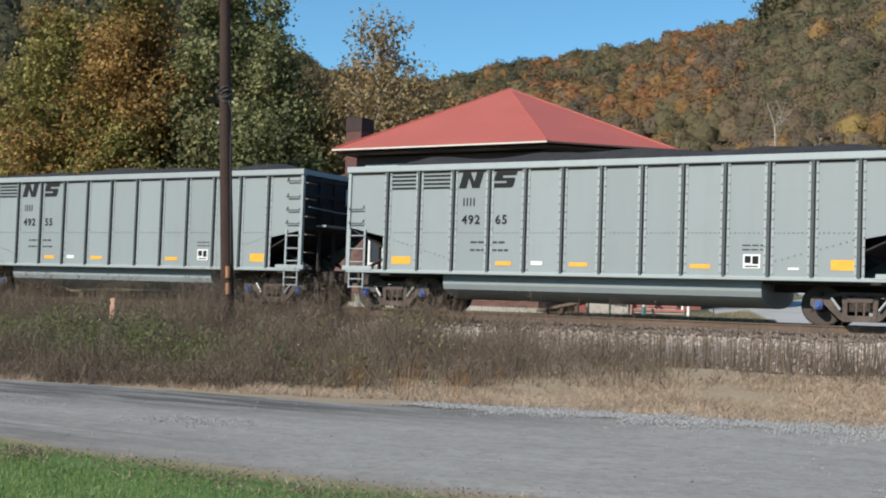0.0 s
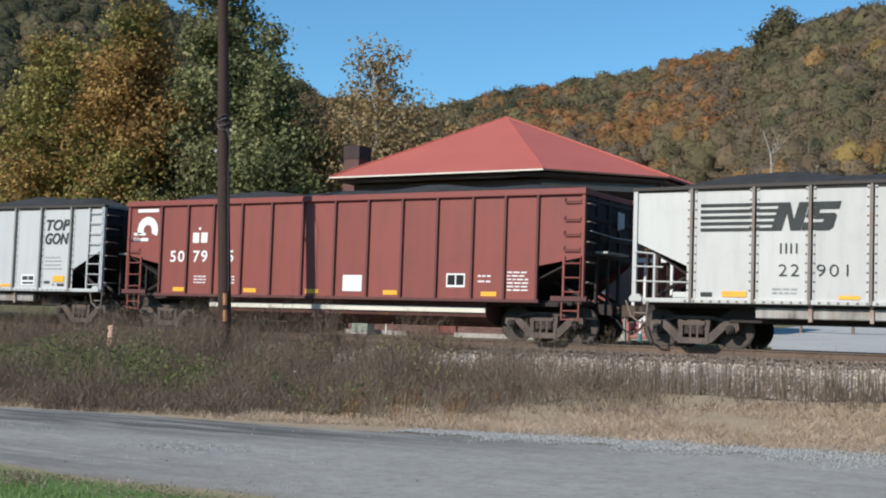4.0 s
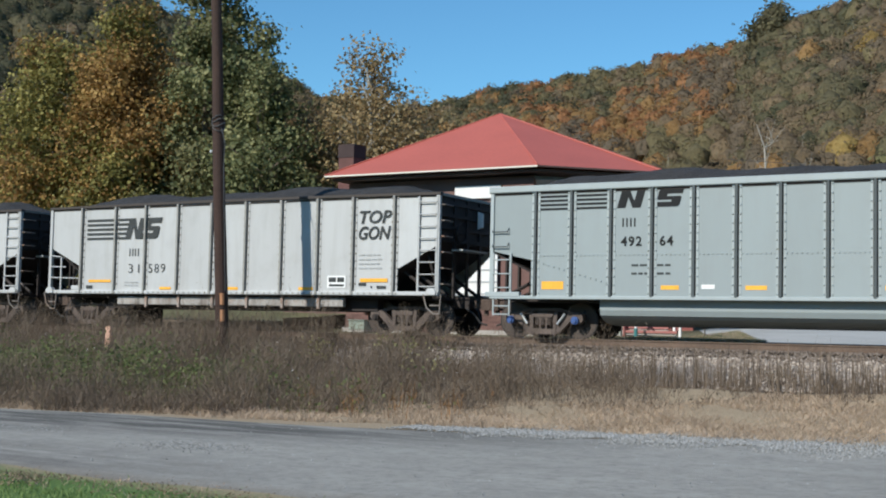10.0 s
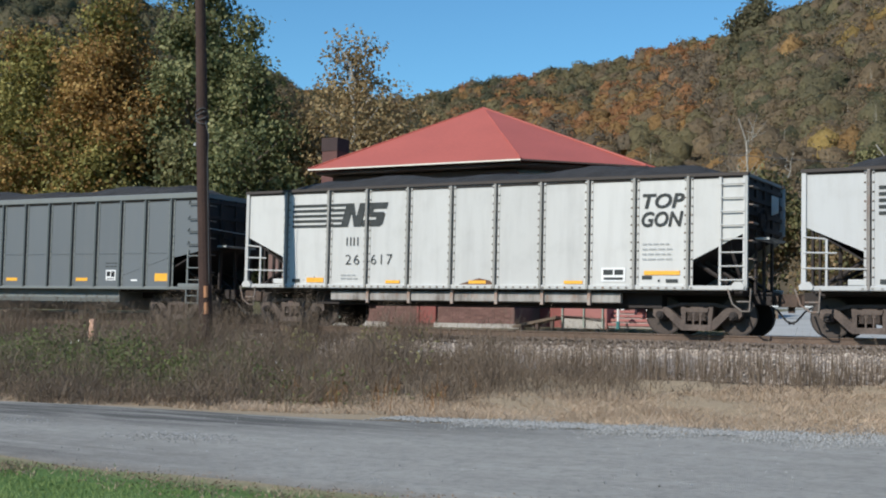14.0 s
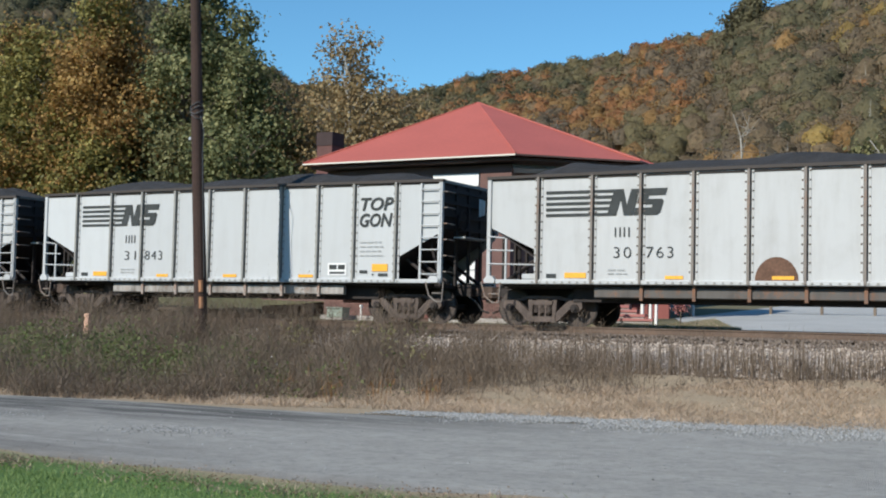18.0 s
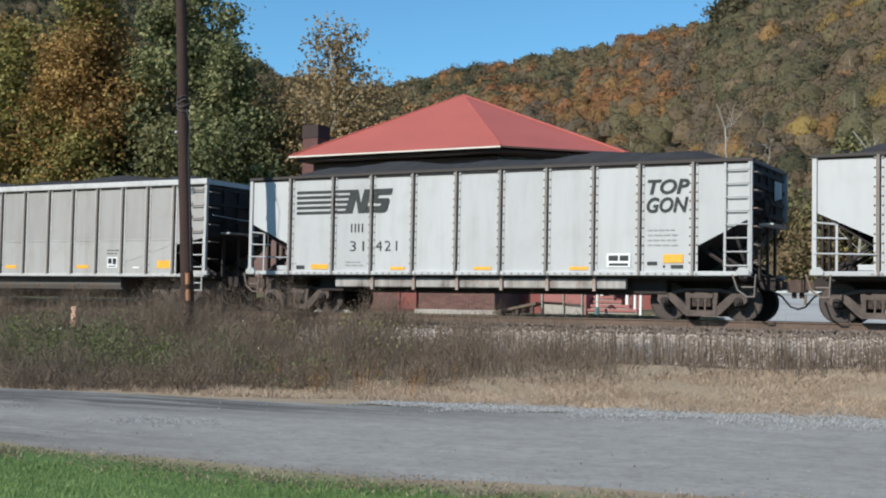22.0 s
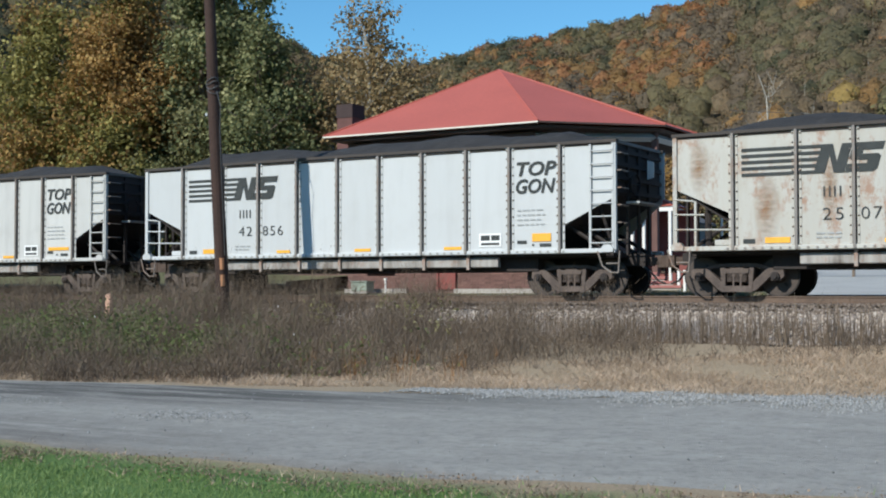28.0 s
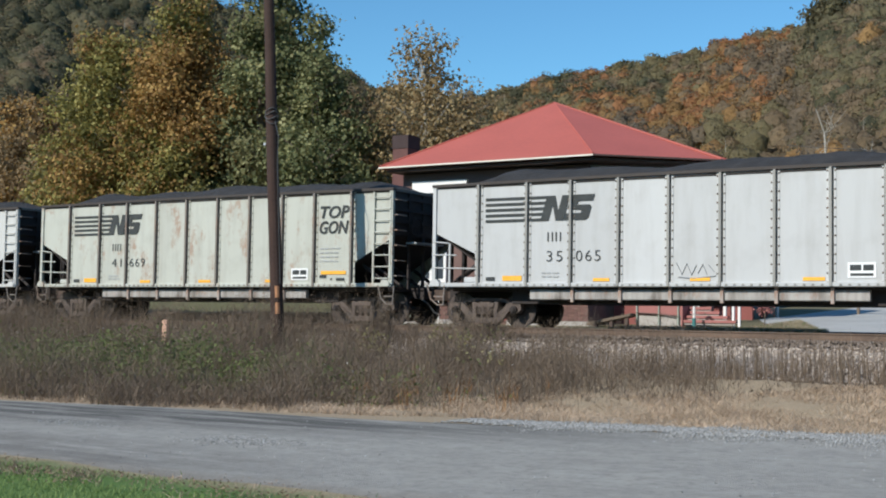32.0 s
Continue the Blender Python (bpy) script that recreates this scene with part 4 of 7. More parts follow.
def number_part(car, txt, x, z, size, mat, y):
    me = cached(("txt", txt, size, mat.name), lambda: text_mesh(txt, size, mat, 0.0, 0.006))
    ob = part("lettering", me, None, car, "dark stencilled wagon number")
    ob.location = (x, y - 0.004, z)
    ob.rotation_euler = (radians(90), 0, 0)
    return ob


def running_gear(car, L, xt, blue):
    """Trucks, couplers, hoses and the centre sill, common to all wagons."""
    sets = add_truck(car, xt, blue) + add_truck(car, L - xt, blue)
    part("centre_sill", cached(("sill", L), lambda: Geo().box(-0.25, L + 0.25, -0.33, 0.33, 0.74, 1.04).box(0.2, L - 0.2, -1.2, 1.2, 0.94, 1.06).mesh("centre_sill", M["iron"])), None, car, "black steel centre sill")

    def coupler():
        g = Geo()
        g.box(0.0, 0.5, -0.1, 0.1, 0.76, 0.96)
        g.prism_z([(0.42, -0.16), (0.72, -0.2), (0.82, -0.08), (0.66, 0.0), (0.82, 0.12), (0.7, 0.2), (0.42, 0.16)], 0.7, 1.0)
        g.box(0.46, 0.56, -0.04, 0.04, 0.56, 0.72)
        return g.mesh("coupler", M["coupler"])
    for x, turn in ((L + 0.1, 0), (-0.1, math.pi)):
        c = part("coupler", cached("coupler", coupler), None, car, "grimy brown knuckle coupler")
        c.location, c.rotation_euler = (x, 0, 0), (0, 0, turn)

    def hose():
        return Geo().tube([(0.1, -0.35, 0.72), (0.3, -0.34, 0.6), (0.5, -0.32, 0.36), (0.68, -0.28, 0.3)], 0.026, 6).mesh("air_hose", M["hose"])
    for x, turn in ((L + 0.1, 0), (-0.1, math.pi)):
        c = part("air_hose", cached("hose", hose), None, car, "black rubber hose hanging in a curve")
        c.location, c.rotation_euler = (x, 0, 0), (0, 0, turn)
    return sets


def common_ends(car, L, top, cut, mat, key, brake_wheel=True):
    """End walls, sloping floor sheets and end ladders."""
    def ends(sign):
        g = Geo()
        x = 0.06 if sign < 0 else L - 0.06
        i = -sign
        g.box(min(x, x + i * 0.05), max(x, x + i * 0.05), -1.5, 1.5, cut, top - 0.04)
        return g.mesh("end_wall", mat)
    for s in (-1, 1):
        # ends are near-black whatever the body paint: their shade is in the colour
        wall = part("end_wall", cached((key, "end", s, mat.name), lambda s=s: ends(s)), None, car, "wagon end with ribs, near-black with its shade in the colour" if s > 0 else "")
        x = L - 0.06 if s > 0 else 0.06
        a, b = sorted((x, x + s * 0.06))
        for k, z in enumerate(np.linspace(cut + 0.1, top - 0.25, 4)):
            part("end_rib", cached((key, "rib", s, k), lambda: Geo().box(a, b, -1.48, 1.48, z - 0.05, z + 0.05).mesh("end_rib", mat)), None, wall)
        for y in (-0.7, 0.0, 0.7):
            part("end_stake", cached((key, "stake", s, y), lambda: Geo().box(a, b - 0.008, y - 0.06, y + 0.06, 1.0, top - 0.1).mesh("end_stake", mat)), None, wall)

    # sheets coloured black for the shade inside the open corners
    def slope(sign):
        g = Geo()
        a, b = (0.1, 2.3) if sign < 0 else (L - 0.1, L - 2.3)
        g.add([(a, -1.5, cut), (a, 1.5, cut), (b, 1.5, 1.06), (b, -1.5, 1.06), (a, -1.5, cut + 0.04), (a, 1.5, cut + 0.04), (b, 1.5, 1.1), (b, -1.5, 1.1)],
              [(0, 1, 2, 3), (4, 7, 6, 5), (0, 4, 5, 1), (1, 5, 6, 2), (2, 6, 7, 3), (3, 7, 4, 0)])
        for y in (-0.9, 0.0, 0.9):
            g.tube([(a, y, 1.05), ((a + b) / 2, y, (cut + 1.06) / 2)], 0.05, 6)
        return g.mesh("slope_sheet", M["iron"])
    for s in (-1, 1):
        part("slope_sheet", cached((key, "slope", s), lambda s=s: slope(s)), None, car, "sloping floor sheet, black with the recess's shade in the colour")
    if brake_wheel:
        def bw():
            g = Geo()
            pts = [(L + 0.1, 0.45 * math.cos(a) * 0.6 - 0.55, 2.75 + 0.27 * math.sin(a)) for a in np.linspace(0, 2 * math.pi, 17)]
            g.tube(pts, 0.022, 5)
            g.tube([(L + 0.1, -0.82, 2.75), (L + 0.1, -0.28, 2.75)], 0.016, 5)
            g.box(L, L + 0.08, -0.7, -0.4, 2.55, 2.9)
            return g.mesh("brake_wheel", M["iron"])
        part("brake_wheel", cached((key, "bw"), bw), None, car)
        part("brake_step", cached((key, "bs"), lambda: Geo().box(L, L + 0.34, -0.9, 0.5, 2.26, 2.31).mesh("brake_step", M["metal_grey"])), None, car, "grey grating step under the brake wheel")
        part("end_bracket", cached((key, "eb"), lambda: Geo().prism_y([(L, 2.95), (L + 0.16, 3.0), (L + 0.16, 3.38), (L, 3.44)], 0.5, 0.56).mesh("end_bracket", M["trim"])), None, car, "white bracket on the wagon end")


POSTS_TUB = [0.0, 1.27, 2.26, 3.31, 4.37, 5.41, 6.44, 7.47, 8.53, 9.55, 10.57, 11.6, 12.59, 13.61, 14.82]
POSTS_TOP = [0.0, 1.42, 2.87, 4.13, 5.44, 6.76, 8.06, 9.36, 10.64, 11.85, 13.2, 14.6]
POSTS_RED = [0.0, 1.37, 2.42, 3.42, 4.48, 5.56, 6.66, 7.77, 8.87, 9.96, 11.05, 12.12, 13.07, 13.99, 15.26]


def side_panels(car, posts, z0, z1, cut_l, cut_r, mat, key, mat_low=None, zsplit=2.1):
    """The near side sheet, panel by panel; the end panels leave the corners open."""
    n = len(posts) - 1
    for i in range(n):
        a, b = posts[i], posts[i + 1]

        def make(i=i, a=a, b=b):
            g = Geo()
            if i == 0:
                p = [(a, cut_l[0]), (b, cut_l[1]), (b, z1), (a, z1)]
            elif i == n - 1:
                p = [(a, cut_r[0]), (b, cut_r[1]), (b, z1), (a, z1)]
            else:
                p = None
            if p:
                g.prism_y(p, NEAR + 0.045, NEAR + 0.06)
            elif mat_low is not None:
                g.prism_y(rect(a, b, zsplit, z1), NEAR + 0.045, NEAR + 0.06)
                g.prism_y(rect(a, b, z0, zsplit), NEAR + 0.039, NEAR + 0.06, 1)
                for k in range(8):
                    x, z = a + 0.13 + (b - a - 0.26) * k / 7, zsplit - 0.04
                    g.box(x - 0.016, x + 0.016, NEAR + 0.02, NEAR + 0.05, z - 0.016, z + 0.016, 1)
            else:
                bow = 0.004
                mx = (a + b) / 2
                g.add([(a, NEAR + 0.045, z0), (mx, NEAR + 0.045 - bow, z0), (b, NEAR + 0.045, z0), (b, NEAR + 0.045, z1), (mx, NEAR + 0.045 - bow, z1), (a, NEAR + 0.045, z1),
                       (a, NEAR + 0.06, z0), (mx, NEAR + 0.06, z0), (b, NEAR + 0.06, z0), (b, NEAR + 0.06, z1), (mx, NEAR + 0.06, z1), (a, NEAR + 0.06, z1)],
                      [(0, 1, 4, 5), (1, 2, 3, 4), (6, 11, 10, 7), (7, 10, 9, 8), (0, 6, 7, 1), (1, 7, 8, 2), (5, 4, 10, 11), (4, 3, 9, 10)])
            return g.mesh("side_panel", [mat, mat_low or mat])
        part("side_panel", cached((key, "panel", i, mat.name), make), None, car)

    def far():
        g = Geo()
        g.prism_y([(posts[1], z0), (posts[-2], z0), (posts[-1], cut_r[1]), (posts[-1], z1), (0, z1), (0, cut_l[0])], SIDE - 0.06, SIDE - 0.045)
        for x in posts:
            g.box(x - 0.05, x + 0.05, SIDE - 0.045, SIDE, z0 if 0.5 < x < posts[-1] - 0.5 else cut_l[0], z1)
        return g.mesh("far_side", mat)
    part("far_side", cached((key, "far", mat.name), far), None, car)


def tub_wagon(no, x, mats, number, label, blue=True, red=False, vents=True):
    """Aluminium coal gondola with a rounded belly tub between the trucks."""
    posts = POSTS_RED if red else POSTS_TUB
    key = "red" if red else "tub"
    L = posts[-1]
    top = 3.84
    body, low, trim, post, tub = (M[k] for k in mats)
    car = thing("coal_gondola", label, "coal wagon", (x, TRACK_Y, RAIL_Z), "coal train wagons")
    zs = 1.03
    side_panels(car, posts, zs, top - 0.08, (2.2, 1.93), (1.9, 2.13), body, key, low)
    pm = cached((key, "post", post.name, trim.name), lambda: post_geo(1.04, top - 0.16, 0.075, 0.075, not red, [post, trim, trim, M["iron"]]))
    for i, px in enumerate(posts[1:-1]):
        p = part("side_post", pm, None, car)
        p.location = (px, NEAR + 0.045, 0)
    for px in (0.03, L - 0.03):
        z = 1.1
        part("corner_post", cached((key, "corner", px, trim.name), lambda px=px: Geo().box(px - 0.045, px + 0.045, NEAR + 0.0, NEAR + 0.1, z, top - 0.1).mesh("corner_post", trim)), None, car)

    for s in (-1, 1):
        a, b = sorted((s * (SIDE + 0.04), s * (SIDE - 0.16)))
        part("top_chord", cached((key, "chord", s, trim.name), lambda: Geo().chamfer_box(-0.04, L + 0.04, a, b, top - 0.17, top, 0.02).mesh("top_chord", trim)), None, car, "pale top rail along the load")
    for xx in (0.0, L - 0.12):
        part("end_chord", cached((key, "echord", xx, trim.name), lambda: Geo().box(xx, xx + 0.12, NEAR + 0.16, SIDE - 0.16, top - 0.15, top - 0.01).mesh("end_chord", trim)), None, car)

    def sill():
        g = Geo()
        g.chamfer_box(1.2 if red else 0.0, L - (1.2 if red else 0.0), NEAR - 0.02, NEAR + 0.12, 0.97, 1.06, 0.012)
        g.chamfer_box(0.0, L, SIDE - 0.12, SIDE + 0.02, 0.97, 1.06, 0.012)
        for xx in (-0.12, L - 0.85):
            g.chamfer_box(xx, xx + 0.97, NEAR - 0.03, NEAR + 0.1, 1.02, 1.15, 0.015)
        return g.mesh("side_sill", post if red else trim)
    part("side_sill", cached((key, "side_sill", trim.name), sill), None, car)
    if not red:
        # solid dark bar that draws the shaded gap under the rail
        part("top_slot", cached((key, "slot"), lambda: Geo().box(0.1, L - 0.1, NEAR + 0.032, NEAR + 0.05, top - 0.225, top - 0.165).mesh("top_slot", M["iron"])), None, car, "dark strip for the shaded gap under the top rail")

    def belly():
        x0, x1 = (3.2, 12.45) if red else (2.95, 11.4)
        prof = []
        for k in range(13):
            a = math.pi * k / 12
            prof.append((-1.36 * math.cos(a) * (1 if k in (0, 12) else 1), 0.72 - 0.38 * math.sin(a) ** 0.8))
        prof = [(-1.36, 0.97)] + prof + [(1.36, 0.97)]
        g = Geo().prism_x(prof, x0, x1)
        if red:
            g.box(x0, x1, -1.39, -1.33, 0.7, 0.83, 1)
        return g.mesh("belly_tub", [tub, M["fascia"]])
    part("belly_tub", cached((key, "belly", tub.name), belly), None, car, "rounded belly tub under the body")
    # dark block that fills in the shade under the body
    part("under_side", cached((key, "under"), lambda: Geo().box(0.6, L - 0.6, -1.3, 1.3, 0.9, 1.0).mesh("under_side", M["iron"])), None, car)
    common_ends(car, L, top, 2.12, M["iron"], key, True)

    # ladders, grab irons, steps
    part("side_ladder", cached((key, "ladr", trim.name), lambda: ladder_geo(L - 0.53, L - 0.06, 1.08, 2.14, 3, NEAR + 0.02, 0.018).mesh("side_ladder", trim)), None, car)
    part("side_ladder", cached((key, "ladl", trim.name), lambda: ladder_geo(0.08, 0.58, 1.08, 2.14, 3, NEAR + 0.02, 0.018).mesh("side_ladder", trim)), None, car)
    for k, z in enumerate((2.3, 2.68, 3.05, 3.5)):
        part("grab_iron", cached((key, "gr", k, post.name), lambda z=z: grab_geo(L - 0.53, L - 0.08, z, NEAR + 0.04).mesh("grab_iron", post)), None, car)
        if k < 2:
            part("grab_iron", cached((key, "gl", k, post.name), lambda z=z: grab_geo(0.06, 0.5, z, NEAR + 0.04).mesh("grab_iron", post)), None, car)

    def step(xx):
        g = Geo()
        for a in (xx, xx + 0.46):
            g.box(a - 0.018, a + 0.018, NEAR + 0.0, NEAR + 0.035, 0.55, 1.0)
        for z in (0.57, 0.78):
            g.box(xx, xx + 0.46, NEAR, NEAR + 0.05, z, z + 0.03)
        return g.mesh("step", trim)
    for xx in (0.1, L - 0.56):
        part("step", cached((key, "step", xx, trim.name), lambda xx=xx: step(xx)), None, car)
    for k, z in enumerate((1.5, 2.0, 2.5, 3.0, 3.45)):
        part("end_rung", cached((key, "er", k), lambda z=z: Geo().tube([(L + 0.0, -1.52, z), (L + 0.1, -1.5, z), (L + 0.1, -1.1, z), (L, -1.08, z)], 0.018, 5).mesh("end_rung", M["post_dark"])), None, car)
    part("end_cable", cached((key, "cab"), lambda: Geo().tube([(L + 0.1, -1.4, 2.78), (L + 0.12, 0.0, 2.72), (L + 0.1, 1.4, 2.75)], 0.014, 5).mesh("end_cable", M["metal_grey"])), None, car)

    # markings
    y = NEAR + 0.036
    rnd = random.Random(no)
    if not red:
        ink = M["black"] if vents else M["ink"]
        for a, b in ((1.36, 2.17), (2.36, 3.21)):
            part("stripe_marking", cached((key, "bars", a, ink.name), lambda a=a, b=b: flat_shape([rect(a, b, 3.2 + 0.105 * k, 3.2 + 0.105 * k + 0.055) for k in range(5)], ink if vents else M["shed"], y + 0.004, "stripe_marking")), None, car, "dark horizontal stripe marking")
        if not vents:
            for a, b, z0, z1 in ((3.4, 4.28, 2.16, 2.98), (4.46, 5.28, 2.16, 2.98), (3.4, 4.28, 3.16, 3.6), (4.46, 5.28, 3.16, 3.6)):
                part("paint_patch", cached((key, "pp", a, z0), lambda a=a, b=b, z0=z0, z1=z1: flat_shape([rect(a, b, z0, z1)], M["patch_grey"], y + 0.006, "paint_patch")), None, car, "dull grey painted-over patch")
            for a in (0.45, L - 0.85):
                part("corner_patch", cached((key, "patch", a), lambda a=a: flat_shape([rect(a, a + 0.4, 3.4, 3.58)], M["shed"], y + 0.004, "corner_patch")), None, car, "small dark corner patch")
        part("emblem", cached((key, "emb", ink.name), lambda: flat_shape(emblem_blocks(3.45, 3.2, 1.58, 0.42, 0.36), ink, y + 0.004, "emblem")), None, car, "dark slanted railway emblem")
        part("reporting_mark", cached((key, "ini", ink.name), lambda: flat_shape([rect(q, q + 0.035, 2.74, 2.95) for q in (3.6, 3.7, 3.8, 3.9)], ink, y + 0.004, "reporting_mark")), None, car, "small dark bars of initials")
        number_part(car, number[:3], 3.57, 2.28, 0.32, ink, y)
        number_part(car, number[3:], 4.55, 2.28, 0.32, ink, y)
        part("data_stencil", cached((key, "data", no), lambda: flat_shape(small_bars(3.85, 1.78, 0.45, 2, rnd, 0.2, 0.05) + small_bars(4.5, 1.78, 0.45, 2, rnd, 0.2, 0.05) + small_bars(11.0, 1.75, 0.5, 2, rnd, 0.1, 0.03), M["ink"], y, "data_stencil")), None, car, "faint rows of dark stencil bars")
        for a, b, z0, z1 in ((1.45, 2.05, 1.22, 1.42), (4.6, 5.05, 1.22, 1.32), (6.65, 7.15, 1.22, 1.32), (9.75, 10.25, 1.22, 1.32), (13.0, 13.52, 1.22, 1.45)):
            part("orange_marker", cached((key, "om", a), lambda a=a, b=b, z0=z0, z1=z1: flat_shape([rect(a, b, z0, z1)], M["orange"], y, "orange_marker")), None, car, "orange-yellow reflective marker")
        for a, b, z0, z1 in ((5.6, 5.92, 1.24, 1.34), (12.05, 12.3, 1.22, 1.27)):
            part("white_label", cached((key, "wl", a), lambda: flat_shape([rect(a, b, z0, z1)], M["label_white"], y, "white_label")), None, car, "small white label")
        part("test_panel", cached((key, "tp"), lambda: flat_shape([rect(11.02, 11.42, 1.24, 1.56)], M["label_white"], y, "test_panel")), None, car, "white-framed black test stencil")
        part("test_stencil", cached((key, "ts"), lambda: flat_shape([rect(11.06, 11.2, 1.36, 1.52), rect(11.24, 11.38, 1.34, 1.52), rect(11.07, 11.37, 1.27, 1.3)], M["black"], y - 0.004, "test_stencil")), None, car)
        if no == 5:
            part("spray_tag", cached("tag5", lambda: flat_shape([skew(rect(8.55, 8.6, 1.3, 1.5), 8.55, 1.3), rect(8.7, 8.9, 1.42, 1.46), skew(rect(8.8, 8.84, 1.25, 1.5), 8.8, 1.25), rect(8.95, 9.1, 1.3, 1.34), rect(13.2, 13.5, 1.2, 1.24)], M["label_white"], y - 0.004, "spray_tag")), None, car, "small white spray scribble")
    else:
        arc = []
        cx, cz, r0, r1 = 0.78, 2.95, 0.17, 0.42
        for k in range(9):
            a0, a1 = math.radians(200 - k * 25), math.radians(200 - (k + 1) * 25)
            arc.append([(cx + r0 * math.cos(a1), cz + r0 * math.sin(a1)), (cx + r0 * math.cos(a0), cz + r0 * math.sin(a0)), (cx + r1 * math.cos(a0), cz + r1 * math.sin(a0)), (cx + r1 * math.cos(a1), cz + r1 * math.sin(a1))])
        arc += [rect(0.22, 0.82, 2.62, 2.72), rect(0.22, 0.7, 2.8, 2.88), rect(0.35, 1.2, 3.5, 3.6)]
        part("emblem", flat_shape(arc, M["label_white"], y, "emblem"), None, car, "white rounded railway emblem")
        part("reporting_mark", flat_shape([rect(2.6, 2.84, 2.56, 2.86), rect(2.92, 3.16, 2.56, 2.86), rect(2.82, 2.9, 2.94, 3.02)], M["label_white"], y, "reporting_mark"), None, car, "white bars of initials")
        for txt, px in ((number[:2], 1.72), (number[2:4], 2.62), (number[4:], 3.62)):
            number_part(car, txt, px, 2.0, 0.47, M["label_white"], y).scale = (1.15, 1, 1)
        part("data_stencil", flat_shape(small_bars(2.7, 1.55, 0.5, 3, rnd, 0.09, 0.035) + small_bars(3.75, 1.55, 0.5, 3, rnd, 0.09, 0.035) + small_bars(13.15, 1.72, 0.6, 6, rnd, 0.09, 0.035) + small_bars(12.3, 1.62, 0.4, 2, rnd, 0.14, 0.04), M["label_white"], y, "data_stencil"), None, car, "rows of white stencil bars")
        part("white_label", flat_shape([rect(8.07, 8.7, 1.2, 1.64)], M["label_white"], y, "white_label"), None, car, "blank white square label")
        part("test_panel", flat_shape([rect(11.36, 11.92, 1.34, 1.7)], M["label_white"], y, "test_panel"), None, car, "white-framed black test stencil")
        part("test_stencil", flat_shape([rect(11.4, 11.62, 1.4, 1.66), rect(11.66, 11.88, 1.4, 1.66)], M["black"], y - 0.004, "test_stencil"), None, car)
        for a in (1.9, 4.6, 6.8, 9.4, 12.4):
            part("orange_marker", flat_shape([rect(a, a + 0.45, 1.12, 1.24)], M["orange"], y, "orange_marker"), None, car, "dull orange marker")

    def rivet_line(x0, z0, x1, z1, n):
        g = Geo()
        for k in range(n):
            a, b = x0 + (x1 - x0) * k / (n - 1), z0 + (z1 - z0) * k / (n - 1)
            g.box(a - 0.016, a + 0.016, NEAR + 0.018, NEAR + 0.042, b - 0.016, b + 0.016)
        return g.mesh("rivet_row", low)
    if not red:
        for k, row in enumerate(((1.35, 1.9, 3.2, 1.38, 14), (L - 1.35, 1.9, L - 3.2, 1.38, 14))):
            tagged(part("rivet_row", cached((key, "rv", k, low.name), lambda row=row: rivet_line(*row)), None, car), kind="stuff")
    part("coal_load", cached((key, "coal", no % 4), lambda: coal_geo(L, no % 4 + 3, top, (0.4, 0.52))), None, car, "heaped black coal")
    sets = running_gear(car, L, 1.28, blue)
    return car, sets


